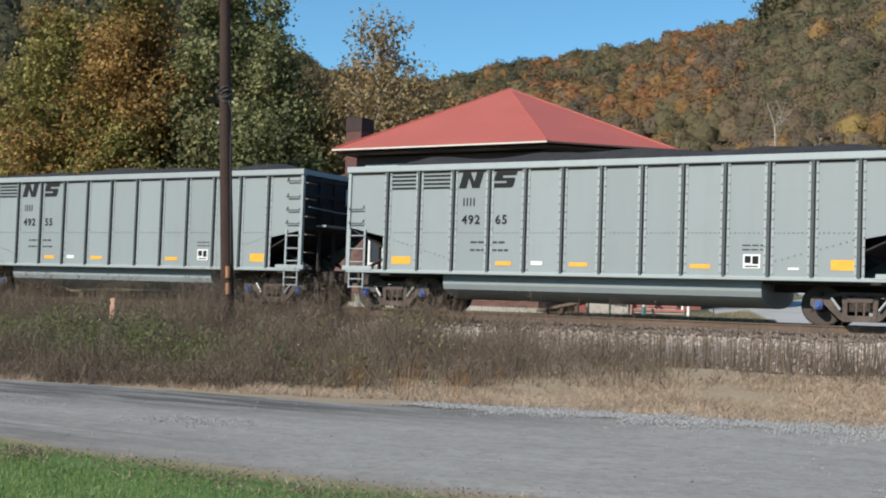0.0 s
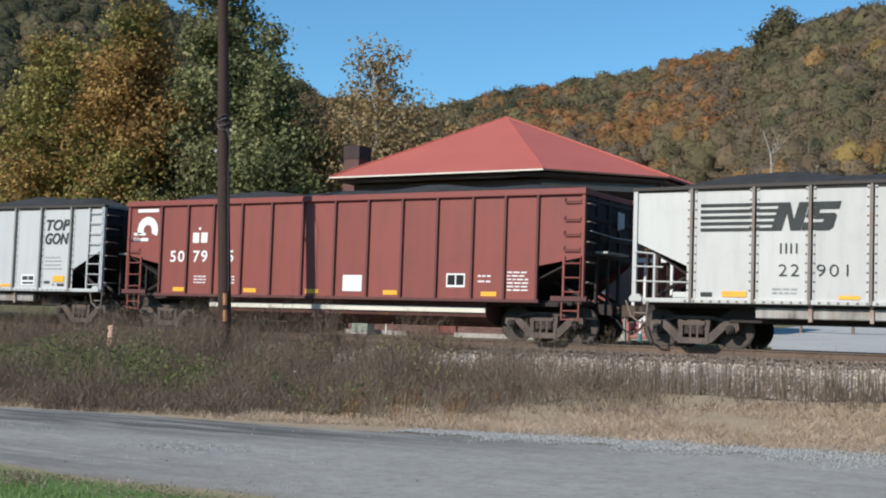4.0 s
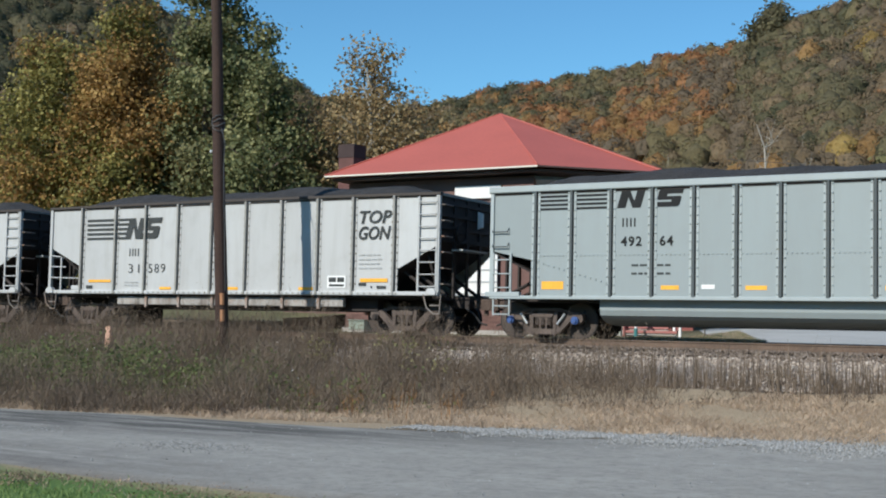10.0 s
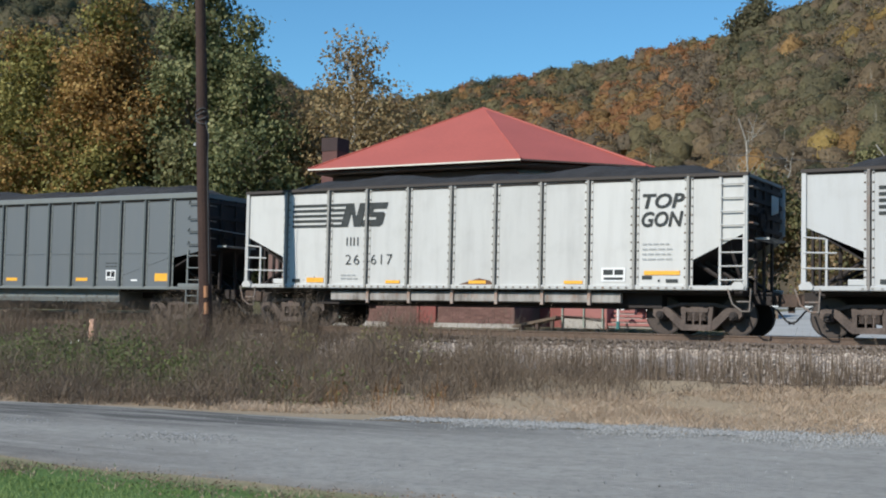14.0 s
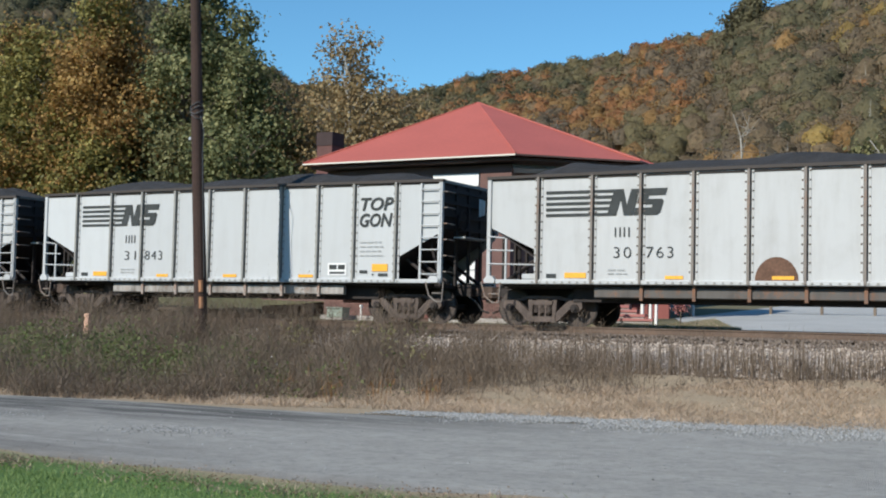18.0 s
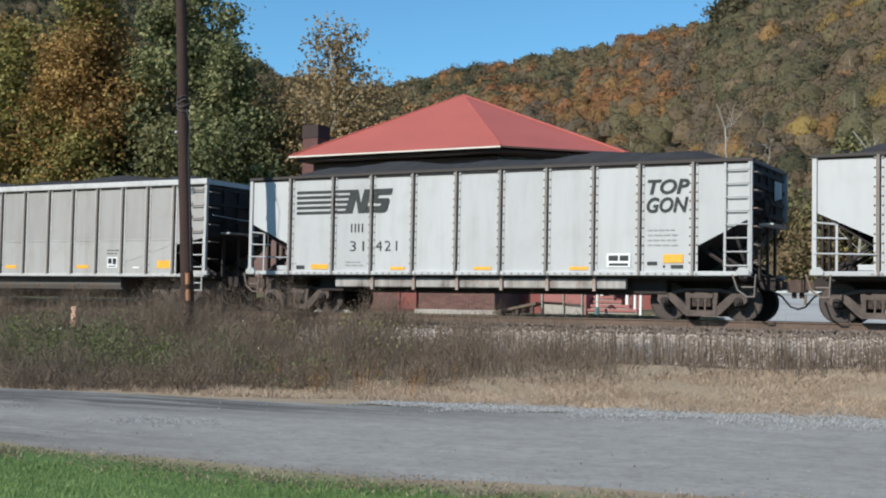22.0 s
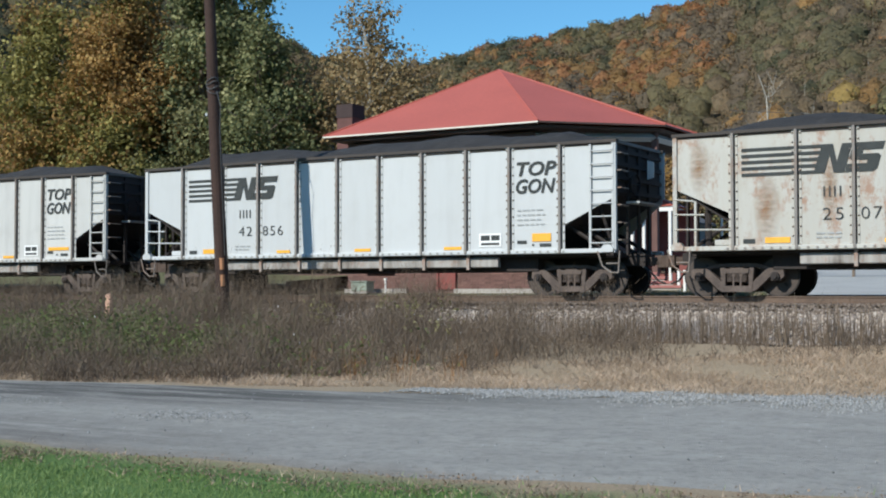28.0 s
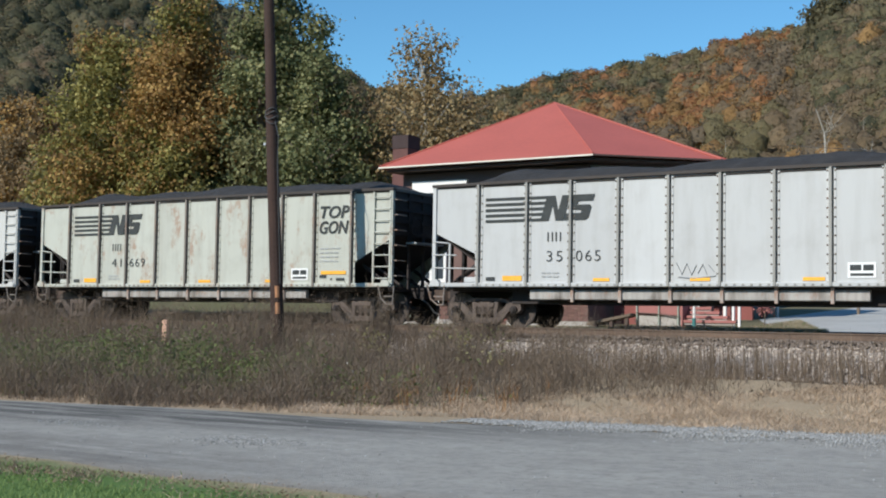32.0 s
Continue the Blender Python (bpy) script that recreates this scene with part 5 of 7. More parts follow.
def top_wagon(no, x, mats, number, label, marks=True, patch=None):
    """White steel gondola with heavy side posts, open corners and a full-height ladder."""
    posts, key, L, top = POSTS_TOP, "topw", POSTS_TOP[-1], 3.78
    body, post, sillm = (M[k] for k in mats)
    car = thing("coal_gondola", label, "coal wagon", (x, TRACK_Y, RAIL_Z), "coal train wagons")
    side_panels(car, posts, 1.1, top - 0.06, (2.5, 1.86), (1.7, 2.4), body, key)
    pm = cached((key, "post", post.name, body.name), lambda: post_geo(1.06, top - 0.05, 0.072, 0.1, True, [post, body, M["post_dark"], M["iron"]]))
    for px in posts[1:-1]:
        part("side_post", pm, None, car).location = (px, NEAR + 0.045, 0)
    for px in (0.03, L - 0.03):
        part("corner_post", cached((key, "corner", px, body.name), lambda px=px: Geo().box(px - 0.05, px + 0.05, NEAR + 0.0, NEAR + 0.1, 1.1, top - 0.06).mesh("corner_post", body)), None, car)

    def chord(y0, y1):
        n = 12
        xs = [L * k / n + (-0.04 if k == 0 else 0.04 if k == n else 0) for k in range(n + 1)]
        zs = [top + 0.035 * math.sin(math.pi * k / n) for k in range(n + 1)]
        return Geo().prism_y([(x, z - 0.075) for x, z in zip(xs, zs)] + [(x, z) for x, z in zip(xs[::-1], zs[::-1])], y0, y1).mesh("top_chord", M["chord_dark"])
    for s in (-1, 1):
        a, b = sorted((s * (SIDE + 0.02), s * (SIDE - 0.14)))
        part("top_chord", cached((key, "chord", s, post.name), lambda: chord(a, b)), None, car, "dark grimy top rail")
    for xx in (0.0, L - 0.1):
        part("end_chord", cached((key, "echord", xx, post.name), lambda: Geo().box(xx, xx + 0.1, NEAR + 0.14, SIDE - 0.14, top - 0.08, top - 0.005).mesh("end_chord", post)), None, car)

    def sill():
        g = Geo()
        g.chamfer_box(0.0, L, NEAR - 0.03, NEAR + 0.1, 1.04, 1.15, 0.015)
        g.chamfer_box(0.0, L, SIDE - 0.1, SIDE + 0.03, 1.04, 1.15, 0.015)
        for k in range(60):
            xx = 1.3 + (L - 2.6) * k / 59
            g.box(xx - 0.025, xx + 0.025, NEAR - 0.045, NEAR - 0.02, 1.07, 1.11, 1)
        return g.mesh("side_sill", [body, post])
    part("side_sill", cached((key, "sill", body.name), sill), None, car)
    # shade line below the rail, made as a dark bar
    part("top_slot", cached((key, "slot"), lambda: Geo().box(0.1, L - 0.1, NEAR + 0.032, NEAR + 0.05, top - 0.12, top - 0.07).mesh("top_slot", M["iron"])), None, car, "dark strip for the shaded gap under the top rail")
    part("lower_sill", cached((key, "lsill", sillm.name), lambda: Geo().chamfer_box(2.9, 11.45, -1.44, -1.3, 0.72, 0.97, 0.02).chamfer_box(2.9, 11.45, 1.1, 1.22, 0.72, 0.97, 0.02).mesh("lower_sill", sillm)), None, car, "soot-stained lower sill")
    for k, px in enumerate(posts[3:-3]):
        part("sill_bracket", cached((key, "brk", sillm.name), lambda: Geo().box(-0.04, 0.04, -1.5, -1.43, 0.66, 1.04).mesh("sill_bracket", sillm)), None, car).location = (px, 0, 0)
    # dark fill in place of the shade between the trucks
    part("under_side", cached((key, "under"), lambda: Geo().box(2.2, L - 2.2, -1.12, 1.12, 0.62, 1.02).box(0.4, L - 0.4, -1.45, 1.45, 0.98, 1.05).mesh("under_side", M["iron"])), None, car)
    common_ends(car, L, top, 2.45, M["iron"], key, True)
    part("side_ladder", cached((key, "ladr", body.name), lambda: ladder_geo(L - 0.62, L - 0.05, 1.12, top - 0.1, 8, NEAR + 0.0, 0.018).mesh("side_ladder", body)), None, car, "full-height white ladder")
    part("side_ladder", cached((key, "ladl", body.name), lambda: Geo().tube([(0.02, NEAR + 0.0, 1.55), (1.4, NEAR + 0.0, 1.52)], 0.02, 5).tube([(0.02, NEAR, 1.9), (0.75, NEAR, 1.88)], 0.02, 5).tube([(0.02, NEAR, 2.25), (0.5, NEAR, 2.2)], 0.02, 5).box(0.5, 0.55, NEAR, NEAR + 0.04, 1.14, 2.2).mesh("side_ladder", body)), None, car)
    for k in range(6):
        z = 1.35 + 0.42 * k
        part("end_rung", cached((key, "er", k), lambda z=z: Geo().tube([(L, -1.54, z), (L + 0.12, -1.52, z), (L + 0.12, -1.06, z), (L, -1.04, z)], 0.018, 5).mesh("end_rung", M["post_dark"])), None, car)

    def casting(xx):
        g = Geo()
        g.prism_y([(xx - 0.14, 1.06), (xx + 0.14, 1.06), (xx + 0.16, 1.14), (xx + 0.08, 1.24), (xx - 0.08, 1.24), (xx - 0.16, 1.14)], NEAR - 0.07, NEAR + 0.06)
        g.tube([(xx - 0.25, NEAR - 0.02, 1.08), (xx - 0.12, NEAR - 0.05, 0.72), (xx + 0.1, NEAR - 0.05, 0.56), (xx + 0.28, NEAR - 0.05, 0.56)], 0.022, 5, 1)
        g.tube([(xx + 0.28, NEAR - 0.05, 0.56), (xx + 0.3, NEAR - 0.02, 1.08)], 0.022, 5, 1)
        g.tube([(xx - 0.02, NEAR - 0.05, 0.78), (xx + 0.3, NEAR - 0.05, 0.78)], 0.02, 5, 1)
        return g.mesh("corner_casting", [body, M["post_dark"]])
    for xx in (0.1, L - 0.18):
        part("corner_casting", cached((key, "cast", xx, body.name), lambda xx=xx: casting(xx)), None, car, "corner casting with step irons")
    for k, (p, q, r) in enumerate((((0.25, -1.2, 1.05), (1.3, -1.2, 1.75), 0.05), ((0.75, -1.25, 1.05), (0.75, -1.25, 2.1), 0.045), ((L - 0.3, -1.2, 1.05), (L - 1.3, -1.2, 1.7), 0.05), ((L - 0.5, -1.3, 2.2), (L - 0.15, -1.3, 1.1), 0.04))):
        part("brace", cached((key, "brace", k), lambda: Geo().tube([p, q], r, 6).mesh("brace", M["iron"])), None, car)
    part("retainer_box", cached((key, "rbox", body.name), lambda: Geo().chamfer_box(0.98, 1.32, NEAR + 0.03, NEAR + 0.2, 1.15, 1.3, 0.03).mesh("retainer_box", body)), None, car)

    y = NEAR + 0.028
    rnd = random.Random(no)
    ink = M["ink"]
    if marks:
        part("stripe_marking", cached((key, "stripes"), lambda: flat_shape([rect(1.62, 3.27 + 0.043 * k, 2.72 + 0.142 * k, 2.72 + 0.142 * k + 0.072) for k in range(5)], ink, y, "stripe_marking")), None, car, "five dark speed stripes")
        part("emblem", cached((key, "emb"), lambda: flat_shape(emblem_blocks(3.245, 2.72, 1.35, 0.64, 0.02), ink, y, "emblem")), None, car, "dark slanted railway emblem")
        part("reporting_mark", cached((key, "ini"), lambda: flat_shape([rect(q, q + 0.035, 2.2, 2.43) for q in (3.46, 3.58, 3.69, 3.81)], ink, y, "reporting_mark")), None, car, "small dark bars of initials")
        word_part(car, number[:2], 3.44, 1.69, 0.45, 0.265, ink, y, "dark stencilled wagon number", 0, -0.006)
        word_part(car, number[2:], 4.27, 1.69, 0.68, 0.265, ink, y, "dark stencilled wagon number", 0, -0.006)
    word_part(car, "TOP", 12.04, 2.99, 1.06, 0.36, ink, y, "dark slanted stencil lettering", 0.22, 0.013)
    word_part(car, "GON", 12.02, 2.55, 1.05, 0.37, ink, y, "dark slanted stencil lettering", 0.22, 0.013)
    part("data_stencil", cached((key, "data", no % 5), lambda: flat_shape(small_bars(12.05, 2.12, 0.75, 4, rnd, 0.12, 0.035) + small_bars(3.3, 1.38, 0.55, 2, rnd, 0.09, 0.035), M["ink_pale"], y, "data_stencil")), None, car, "faint rows of stencil bars")
    part("shop_mark", cached((key, "shop"), lambda: flat_shape([rect(12.05, 12.3, 1.3, 1.38), rect(12.45, 12.5, 1.24, 1.29), rect(12.65, 12.95, 1.22, 1.3), rect(1.65, 1.92, 1.2, 1.3)], M["ink"], y, "shop_mark")), None, car)
    part("test_panel", cached((key, "tp"), lambda: flat_shape([rect(11.0, 11.62, 1.24, 1.58)], M["label_white"], y, "test_panel")), None, car, "white-framed dark test stencil")
    part("test_stencil", cached((key, "ts"), lambda: flat_shape([rect(11.05, 11.3, 1.4, 1.53), rect(11.34, 11.57, 1.4, 1.53), rect(11.06, 11.56, 1.28, 1.34)], M["ink"], y - 0.004, "test_stencil")), None, car)
    long_first = no % 3 == 1
    spots = [(2.15, 2.72, 1.2, 1.33), (4.75, 5.2, 1.18, 1.26), (7.3, 7.8, 1.18, 1.26), (10.0, 10.5, 1.18, 1.26)]
    if long_first:
        spots[0] = (1.75, 2.7, 1.4, 1.48)
    spots.append((12.1, 13.0, 1.4, 1.5) if no % 2 else (12.45, 12.95, 1.35, 1.55))
    for a, b, z0, z1 in spots:
        part("orange_marker", cached((key, "om", a, b), lambda a=a, b=b, z0=z0, z1=z1: flat_shape([rect(a, b, z0, z1)], M["orange"], y, "orange_marker")), None, car, "orange-yellow reflective marker")
    if patch == "arch":
        pts = [(6.9 + 0.5 + 0.5 * math.cos(a), 1.15 + 0.55 * math.sin(a)) for a in np.linspace(math.pi, 0, 13)]
        part("burn_mark", flat_shape([pts], M["rust_patch"], y + 0.004, "burn_mark"), None, car, "arched scorched rust mark")
    if patch == "soot":
        for px, pz, w, h in ((6.1, 2.05, 0.42, 0.3), (7.35, 2.1, 0.22, 0.1), (8.85, 2.2, 0.4, 0.16), (10.1, 2.2, 0.45, 0.2), (11.15, 2.15, 0.35, 0.1)):
            ob = part("soot_smudge", cached(("smudge", w, h), lambda w=w, h=h: flat_shape([rect(-w, w, -h, h)], smudge_mat("soot_smudge", (0.09, 0.085, 0.08), (w, h)), 0.0, "soot_smudge")), None, car, "soft grey soot smudge")
            ob.location = (px, y + 0.006, pz)
    if patch == "rust":
        for px, pz, w, h in ((0.62, 3.0, 0.3, 0.75), (2.2, 2.0, 0.34, 1.0), (3.6, 2.4, 0.22, 1.0), (5.0, 1.6, 0.3, 0.6), (6.1, 1.9, 0.28, 0.9), (7.5, 2.4, 0.3, 1.0), (10.0, 2.2, 0.3, 1.0)):
            ob = part("rust_bloom", cached(("bloom", w, h), lambda w=w, h=h: flat_shape([rect(-w, w, -h, h)], smudge_mat("rust_bloom", (0.36, 0.2, 0.1), (w, h)), 0.0, "rust_bloom")), None, car, "soft orange rust bloom")
            ob.location = (px, y + 0.006, pz)
    if patch == "low":
        pts = [(7.0, 1.15), (8.0, 1.15), (7.95, 1.25), (7.6, 1.32), (7.3, 1.24)]
        part("burn_mark", flat_shape([pts], M["rust_patch"], y + 0.004, "burn_mark"), None, car, "low scorched rust mark")
    if patch == "tag":
        strokes = [[(6.95, 1.62), (7.1, 1.34), (7.22, 1.6), (7.34, 1.32), (7.46, 1.56)], [(7.5, 1.36), (7.62, 1.58), (7.72, 1.34)], [(7.0, 1.28), (7.4, 1.24), (7.95, 1.3)], [(7.76, 1.56), (7.9, 1.4)]]
        g = Geo()
        for s in strokes:
            g.tube([(a, y, b) for a, b in s], 0.012, 4)
        part("spray_tag", g, M["graffito"], car, "scribbled grey spray tag")
    part("coal_load", cached((key, "coal", no % 5), lambda: coal_geo(L, no % 5 + 20, top)), None, car, "heaped black coal")
    sets = running_gear(car, L, 1.34, False)
    return car, sets


TRAIN = []
GREY = ("grey", "grey", "grey_trim", "post_slate", "grey")
DULL = ("grey_dark", "grey_dark", "grey_dull", "post_slate", "grey_dull")
SOOTY = ("tan_soot", "tan_soot_low", "tan_trim", "post_dark", "tub_dark")
DUSTY = ("tan", "tan_low", "tan_trim", "post_dark", "tub_dark")


# wagons of the same build, a little longer or shorter
BUILD = {"42856": 1.04, "22901": 1.02, "40561": 1.022, "31589": 0.99, "26617": 0.995, "31843": 0.99, "31421": 0.985, "41669": 0.988}


def make_train():
    rows = [
        ("tub", GREY, "49265", -20.17, "clean grey aluminium coal gondola heaped with coal", {}),
        ("tub", GREY, "49255", -36.55, "clean grey aluminium coal gondola heaped with coal", {}),
        ("top", ("white", "post_dark", "sill_dirty"), "22901", -52.90, "white coal gondola with dark rivetted posts, sooty scuffs", {"patch": "soot"}),
        ("red", ("red", None, "red", "post_red", "tub_red"), "507985", -69.47, "oxide red coal gondola with a cream stripe on its belly", {}),
        ("top", ("white_clean", "post_grey", "sill_dirty"), "38289", -85.12, "clean white coal gondola with grey posts", {}),
        ("tub", SOOTY, "46756", -101.49, "dusty bare aluminium coal gondola with faded markings", {"vents": False, "blue": False}),
        ("tub", GREY, "49264", -118.12, "clean grey aluminium coal gondola heaped with coal", {}),
        ("top", ("white_worn", "post_grey", "sill_dirty"), "31589", -134.13, "white coal gondola with grey posts and pale sill", {}),
        ("top", ("white_worn", "post_rust", "sill_dirty"), "40561", -150.48, "white coal gondola with rust-streaked posts", {}),
        ("top", ("white", "post_grey", "sill_dirty"), "26617", -166.28, "white coal gondola with a low scorched mark", {"patch": "low"}),
        ("tub", DULL, "48104", -182.73, "dull dark grey aluminium coal gondola", {"blue": False}),
        ("top", ("white_worn", "post_dark", "sill_dark"), "30763", -198.90, "white coal gondola with an arched scorch mark", {"patch": "arch"}),
        ("top", ("white_clean", "post_grey", "sill_dirty"), "31843", -214.73, "clean white coal gondola with grey posts", {}),
        ("top", ("white_worn", "post_dark", "sill_dirty"), "34402", -230.69, "white coal gondola with dark posts, lightly grimed", {}),
        ("top", ("white_worn", "post_rust", "sill_dirty"), "31421", -246.47, "clean white coal gondola with rusty posts", {}),
        ("tub", DUSTY, "46820", -262.9, "dusty bare aluminium coal gondola with bright posts", {"vents": False, "blue": False}),
        ("top", ("white_grimy", "post_dark", "sill_dark"), "21950", -279.1, "grimy cream-white coal gondola stained brown", {}),
        ("top", ("white_rusty", "post_rust", "sill_dirty"), "25076", -295.07, "white coal gondola with orange rust blooms", {"patch": "rust"}),
        ("top", ("white_clean", "post_rust", "sill_dirty"), "42856", -311.73, "bright white coal gondola with rusty sills", {}),
        ("top", ("white", "post_dark", "sill_dirty"), "27372", -328.01, "white coal gondola with dark posts, lightly grimed", {}),
        ("top", ("white_worn", "post_grey", "sill_dirty"), "35065", -344.01, "clean white coal gondola with a grey spray scribble", {"patch": "tag"}),
        ("top", ("cream", "post_dark", "sill_dirty"), "41669", -359.80, "cream-tinged white coal gondola with dark posts", {}),
        ("top", ("white", "post_dark", "sill_dirty"), "", -375.66, "white coal gondola with dark posts", {"marks": False}),
    ]
    for no, (kind, mats, number, x, label, extra) in enumerate(rows):
        if kind == "top":
            car, sets = top_wagon(no, x, mats, number, label, **extra)
            if number in BUILD:
                lengthen(car, BUILD[number])
        else:
            mats = tuple(k for k in mats)
            body, low, trim, post, tub = mats
            car, sets = tub_wagon_call(no, x, (body, low, trim, post, tub), number, label, kind == "red", extra)
        TRAIN.append((x, car, sets))


def lengthen(car, k):
    """A longer wagon of the same build: its body is drawn out, its trucks and couplers only move."""
    for ob in car.children:
        ob.location.x *= k
        if ob.name.split(".")[0] not in ("truck", "coupler", "air_hose"):
            ob.scale.x *= k
        elif ob.name.split(".")[0] != "truck" and ob.location.x > 1:
            ob.location.x = (ob.location.x / k - 14.6) + 14.6 * k


def tub_wagon_call(no, x, mats, number, label, red, extra):
    extra = dict(extra)
    if red:
        extra["blue"] = False
    return tub_wagon(no, x, mats, number, label, red=red, **extra)


make_train()


def run(t):
    """Way of the train along the track, in metres, after t seconds."""
    u = t / 32.0
    return 330.16 * u - 5.51 * u * u + float(np.interp(t, [26, 28, 29, 30, 31, 32], [0, -0.25, -0.25, 0, 0.27, 0.45]))


def motions():
    for x, car, sets in TRAIN:
        walk(car, [(t, pose(x + run(t), TRACK_Y, RAIL_Z)) for t in (*range(0, 28, 2), 28, 29, 30, 31, 32)])
        # the wheels turn while the wagon is in sight, and stand before and after
        seen = [k for k in range(0, 961, 2) if -52 < x + run(k / 30) < 8]
        if not seen:
            continue
        a, b = seen[0], seen[-1]
        for w in sets:
            here = w.location.copy()
            rows = [(k / 30, pose(here.x, here.y, here.z, 0, math.degrees(run(k / 30) / WHEEL_R) % 360, 0)) for k in range(a, b + 1, 2)]
            if a > 0:
                rows.insert(0, (0, rows[0][1]))
            if b < 960:
                rows.append((32, rows[-1][1]))
            walk(w, rows)


# ---------------------------------------------------------------- depot
ROOF = [(-25.2, 34.8), (-17.2, 34.8), (-14.25, 37.75), (-14.25, 43.4), (-17.2, 45.0), (-25.2, 45.0)]
EAVE_Z, APEX = 6.7, (-21.1, 39.6, 9.3)
PLAT = 1.47        # ground level beside the depot
FAR = 1.1          # the depot plan below is drawn at 1 : 1.1


def make_depot():
    depot = thing("depot", "brick railway depot under a hipped red metal roof", "building", (0, 0, 1.6 - 1.6 * FAR))
    depot.scale = (FAR, FAR, FAR)
    n = len(ROOF)
    ax = Vector(APEX)
    for i in range(n):
        a, b = Vector((*ROOF[i], EAVE_Z)), Vector((*ROOF[(i + 1) % n], EAVE_Z))
        nrm = (b - a).cross(ax - a).normalized()
        g = Geo()
        g.add([a, b, ax, a - nrm * 0.06, b - nrm * 0.06, ax - nrm * 0.06], [(0, 1, 2), (5, 4, 3), (0, 3, 4, 1), (1, 4, 5, 2), (2, 5, 3, 0)])
        part("roof_face", g, M["roof"], depot, "red painted sheet metal roof slope")
        hip = Geo().tube([a + Vector((0, 0, 0.02)), ax + Vector((0, 0, 0.0))], 0.03, 6)
        part("hip_cap", hip, M["roof"], depot)
        o = (b - a).normalized()
        f = Geo()
        out = Vector((o.y, -o.x, 0))
        f.add([a + out * 0.02, b + out * 0.02, b + out * 0.02 - Vector((0, 0, 0.048)), a + out * 0.02 - Vector((0, 0, 0.048)),
               a - out * 0.03, b - out * 0.03, b - out * 0.03 - Vector((0, 0, 0.048)), a - out * 0.03 - Vector((0, 0, 0.048))],
              [(0, 1, 2, 3), (7, 6, 5, 4), (0, 4, 5, 1), (3, 2, 6, 7), (0, 3, 7, 4), (1, 5, 6, 2)])
        # only the front is cream; the other eaves' shade is in the brown
        part("fascia", f, M["fascia"] if i == 0 else M["soffit"], depot, "cream eave board" if i == 0 else "eave board in dark brown, its shade in the colour")
    inner = [(-25.0, 35.0), (-17.3, 35.0), (-14.45, 37.85), (-14.45, 43.2), (-17.3, 44.8), (-25.0, 44.8)]
    s = Geo().prism_z(inner, EAVE_Z - 0.16, EAVE_Z - 0.08)
    part("soffit", s, M["soffit"], depot, "dark brown soffit")
    # walls: x from -24.6 to -17.7, y from 35.4
    x0, x1, y0, y1 = -24.7, -17.7, 35.45, 44.2
    top = EAVE_Z - 0.2
    part("wall", Geo().box(x0, x1, y0 + 0.1, y0 + 0.35, PLAT, top).box(x0, x0 + 0.25, y0 + 0.35, y1, PLAT, top).box(x1 - 0.25, x1, y0 + 0.35, y1, PLAT, top).box(x0, x1, y1, y1 + 0.25, PLAT, top), M["mortar"], depot, "red brick wall")
    # openings on the front: window, window, door set in the brick face
    opens = [(-24.0, -22.9, 2.9, 5.6, "window"), (-21.1, -20.55, 1.6, 5.2, "door"), (-20.2, -18.9, 4.25, 5.6, "window")]
    brick = Geo().box(-0.1, 0.1, -0.012, 0.1, -0.03, 0.03).mesh("brick", M["brick"])
    count, row = 0, 0
    z = PLAT + 0.12
    while z < 5.75 and count < 900:
        x = x0 + (0.1 if row % 2 else 0.0) + 0.1
        while x < x1 - 0.05:
            if not any(a - 0.1 < x < b + 0.1 and c - 0.05 < z < d + 0.05 for a, b, c, d, _ in opens) and (z < 2.35 or x > -19.0 or x < -23.9):
                bb = part("brick", brick, None, depot)
                bb.location = (x, y0 + 0.1, z)
                count += 1
            x += 0.215
        z += 0.072
        row += 1
    for a, b, c, d, kind in opens:
        if kind == "window":
            w = part("window", Geo().box(a, b, y0 + 0.06, y0 + 0.1, c, d), M["glass"], depot, "tall dark window in a white frame")
            g = Geo()
            for u in (a, (a + b) / 2, b):
                g.box(u - 0.05, u + 0.05, y0 - 0.02, y0 + 0.06, c, d)
            for u in (c, (c + d) / 2, d):
                g.box(a - 0.05, b + 0.05, y0 - 0.023, y0 + 0.057, u - 0.05, u + 0.05)
            part("window_frame", g, M["trim"], w, "white painted frame")
            part("window_sill", Geo().box(a - 0.12, b + 0.12, y0 - 0.1, y0 + 0.06, c - 0.14, c - 0.055), M["concrete"], w)
        else:
            dd = part("door", Geo().box(a, b, y0 + 0.04, y0 + 0.09, c, d), M["door"], depot, "dark red door")
            part("door_frame", Geo().box(a - 0.08, a, y0 - 0.01, y0 + 0.07, c, d + 0.08).box(b, b + 0.08, y0 - 0.01, y0 + 0.07, c, d + 0.08).box(a, b, y0 - 0.01, y0 + 0.07, d, d + 0.08), M["door"], dd)
    for a, b in ((-24.25, -22.1), (-20.47, -18.8)):
        part("window_head", Geo().box(a, b, y0 - 0.02, y0 + 0.098, 5.82, 6.22), M["trim"], depot, "white painted board over the window")
    part("corner_pier", Geo().box(-18.72, -17.62, y0 - 0.05, y0 + 0.098, 2.3, 6.4), M["brick"], depot, "brown brick corner pier")
    for a, b in ((x0 - 0.04, -22.3), (-20.5, x1 + 0.24)):
        part("water_table", Geo().box(a, b, y0 - 0.05, y0 + 0.085, PLAT, PLAT + 0.15), M["concrete"], depot, "pale base course")
    part("white_panel", Geo().box(-23.95, -22.85, y0 - 0.06, y0 - 0.03, 2.15, 2.78), M["trim"], depot, "white board panel under the window")
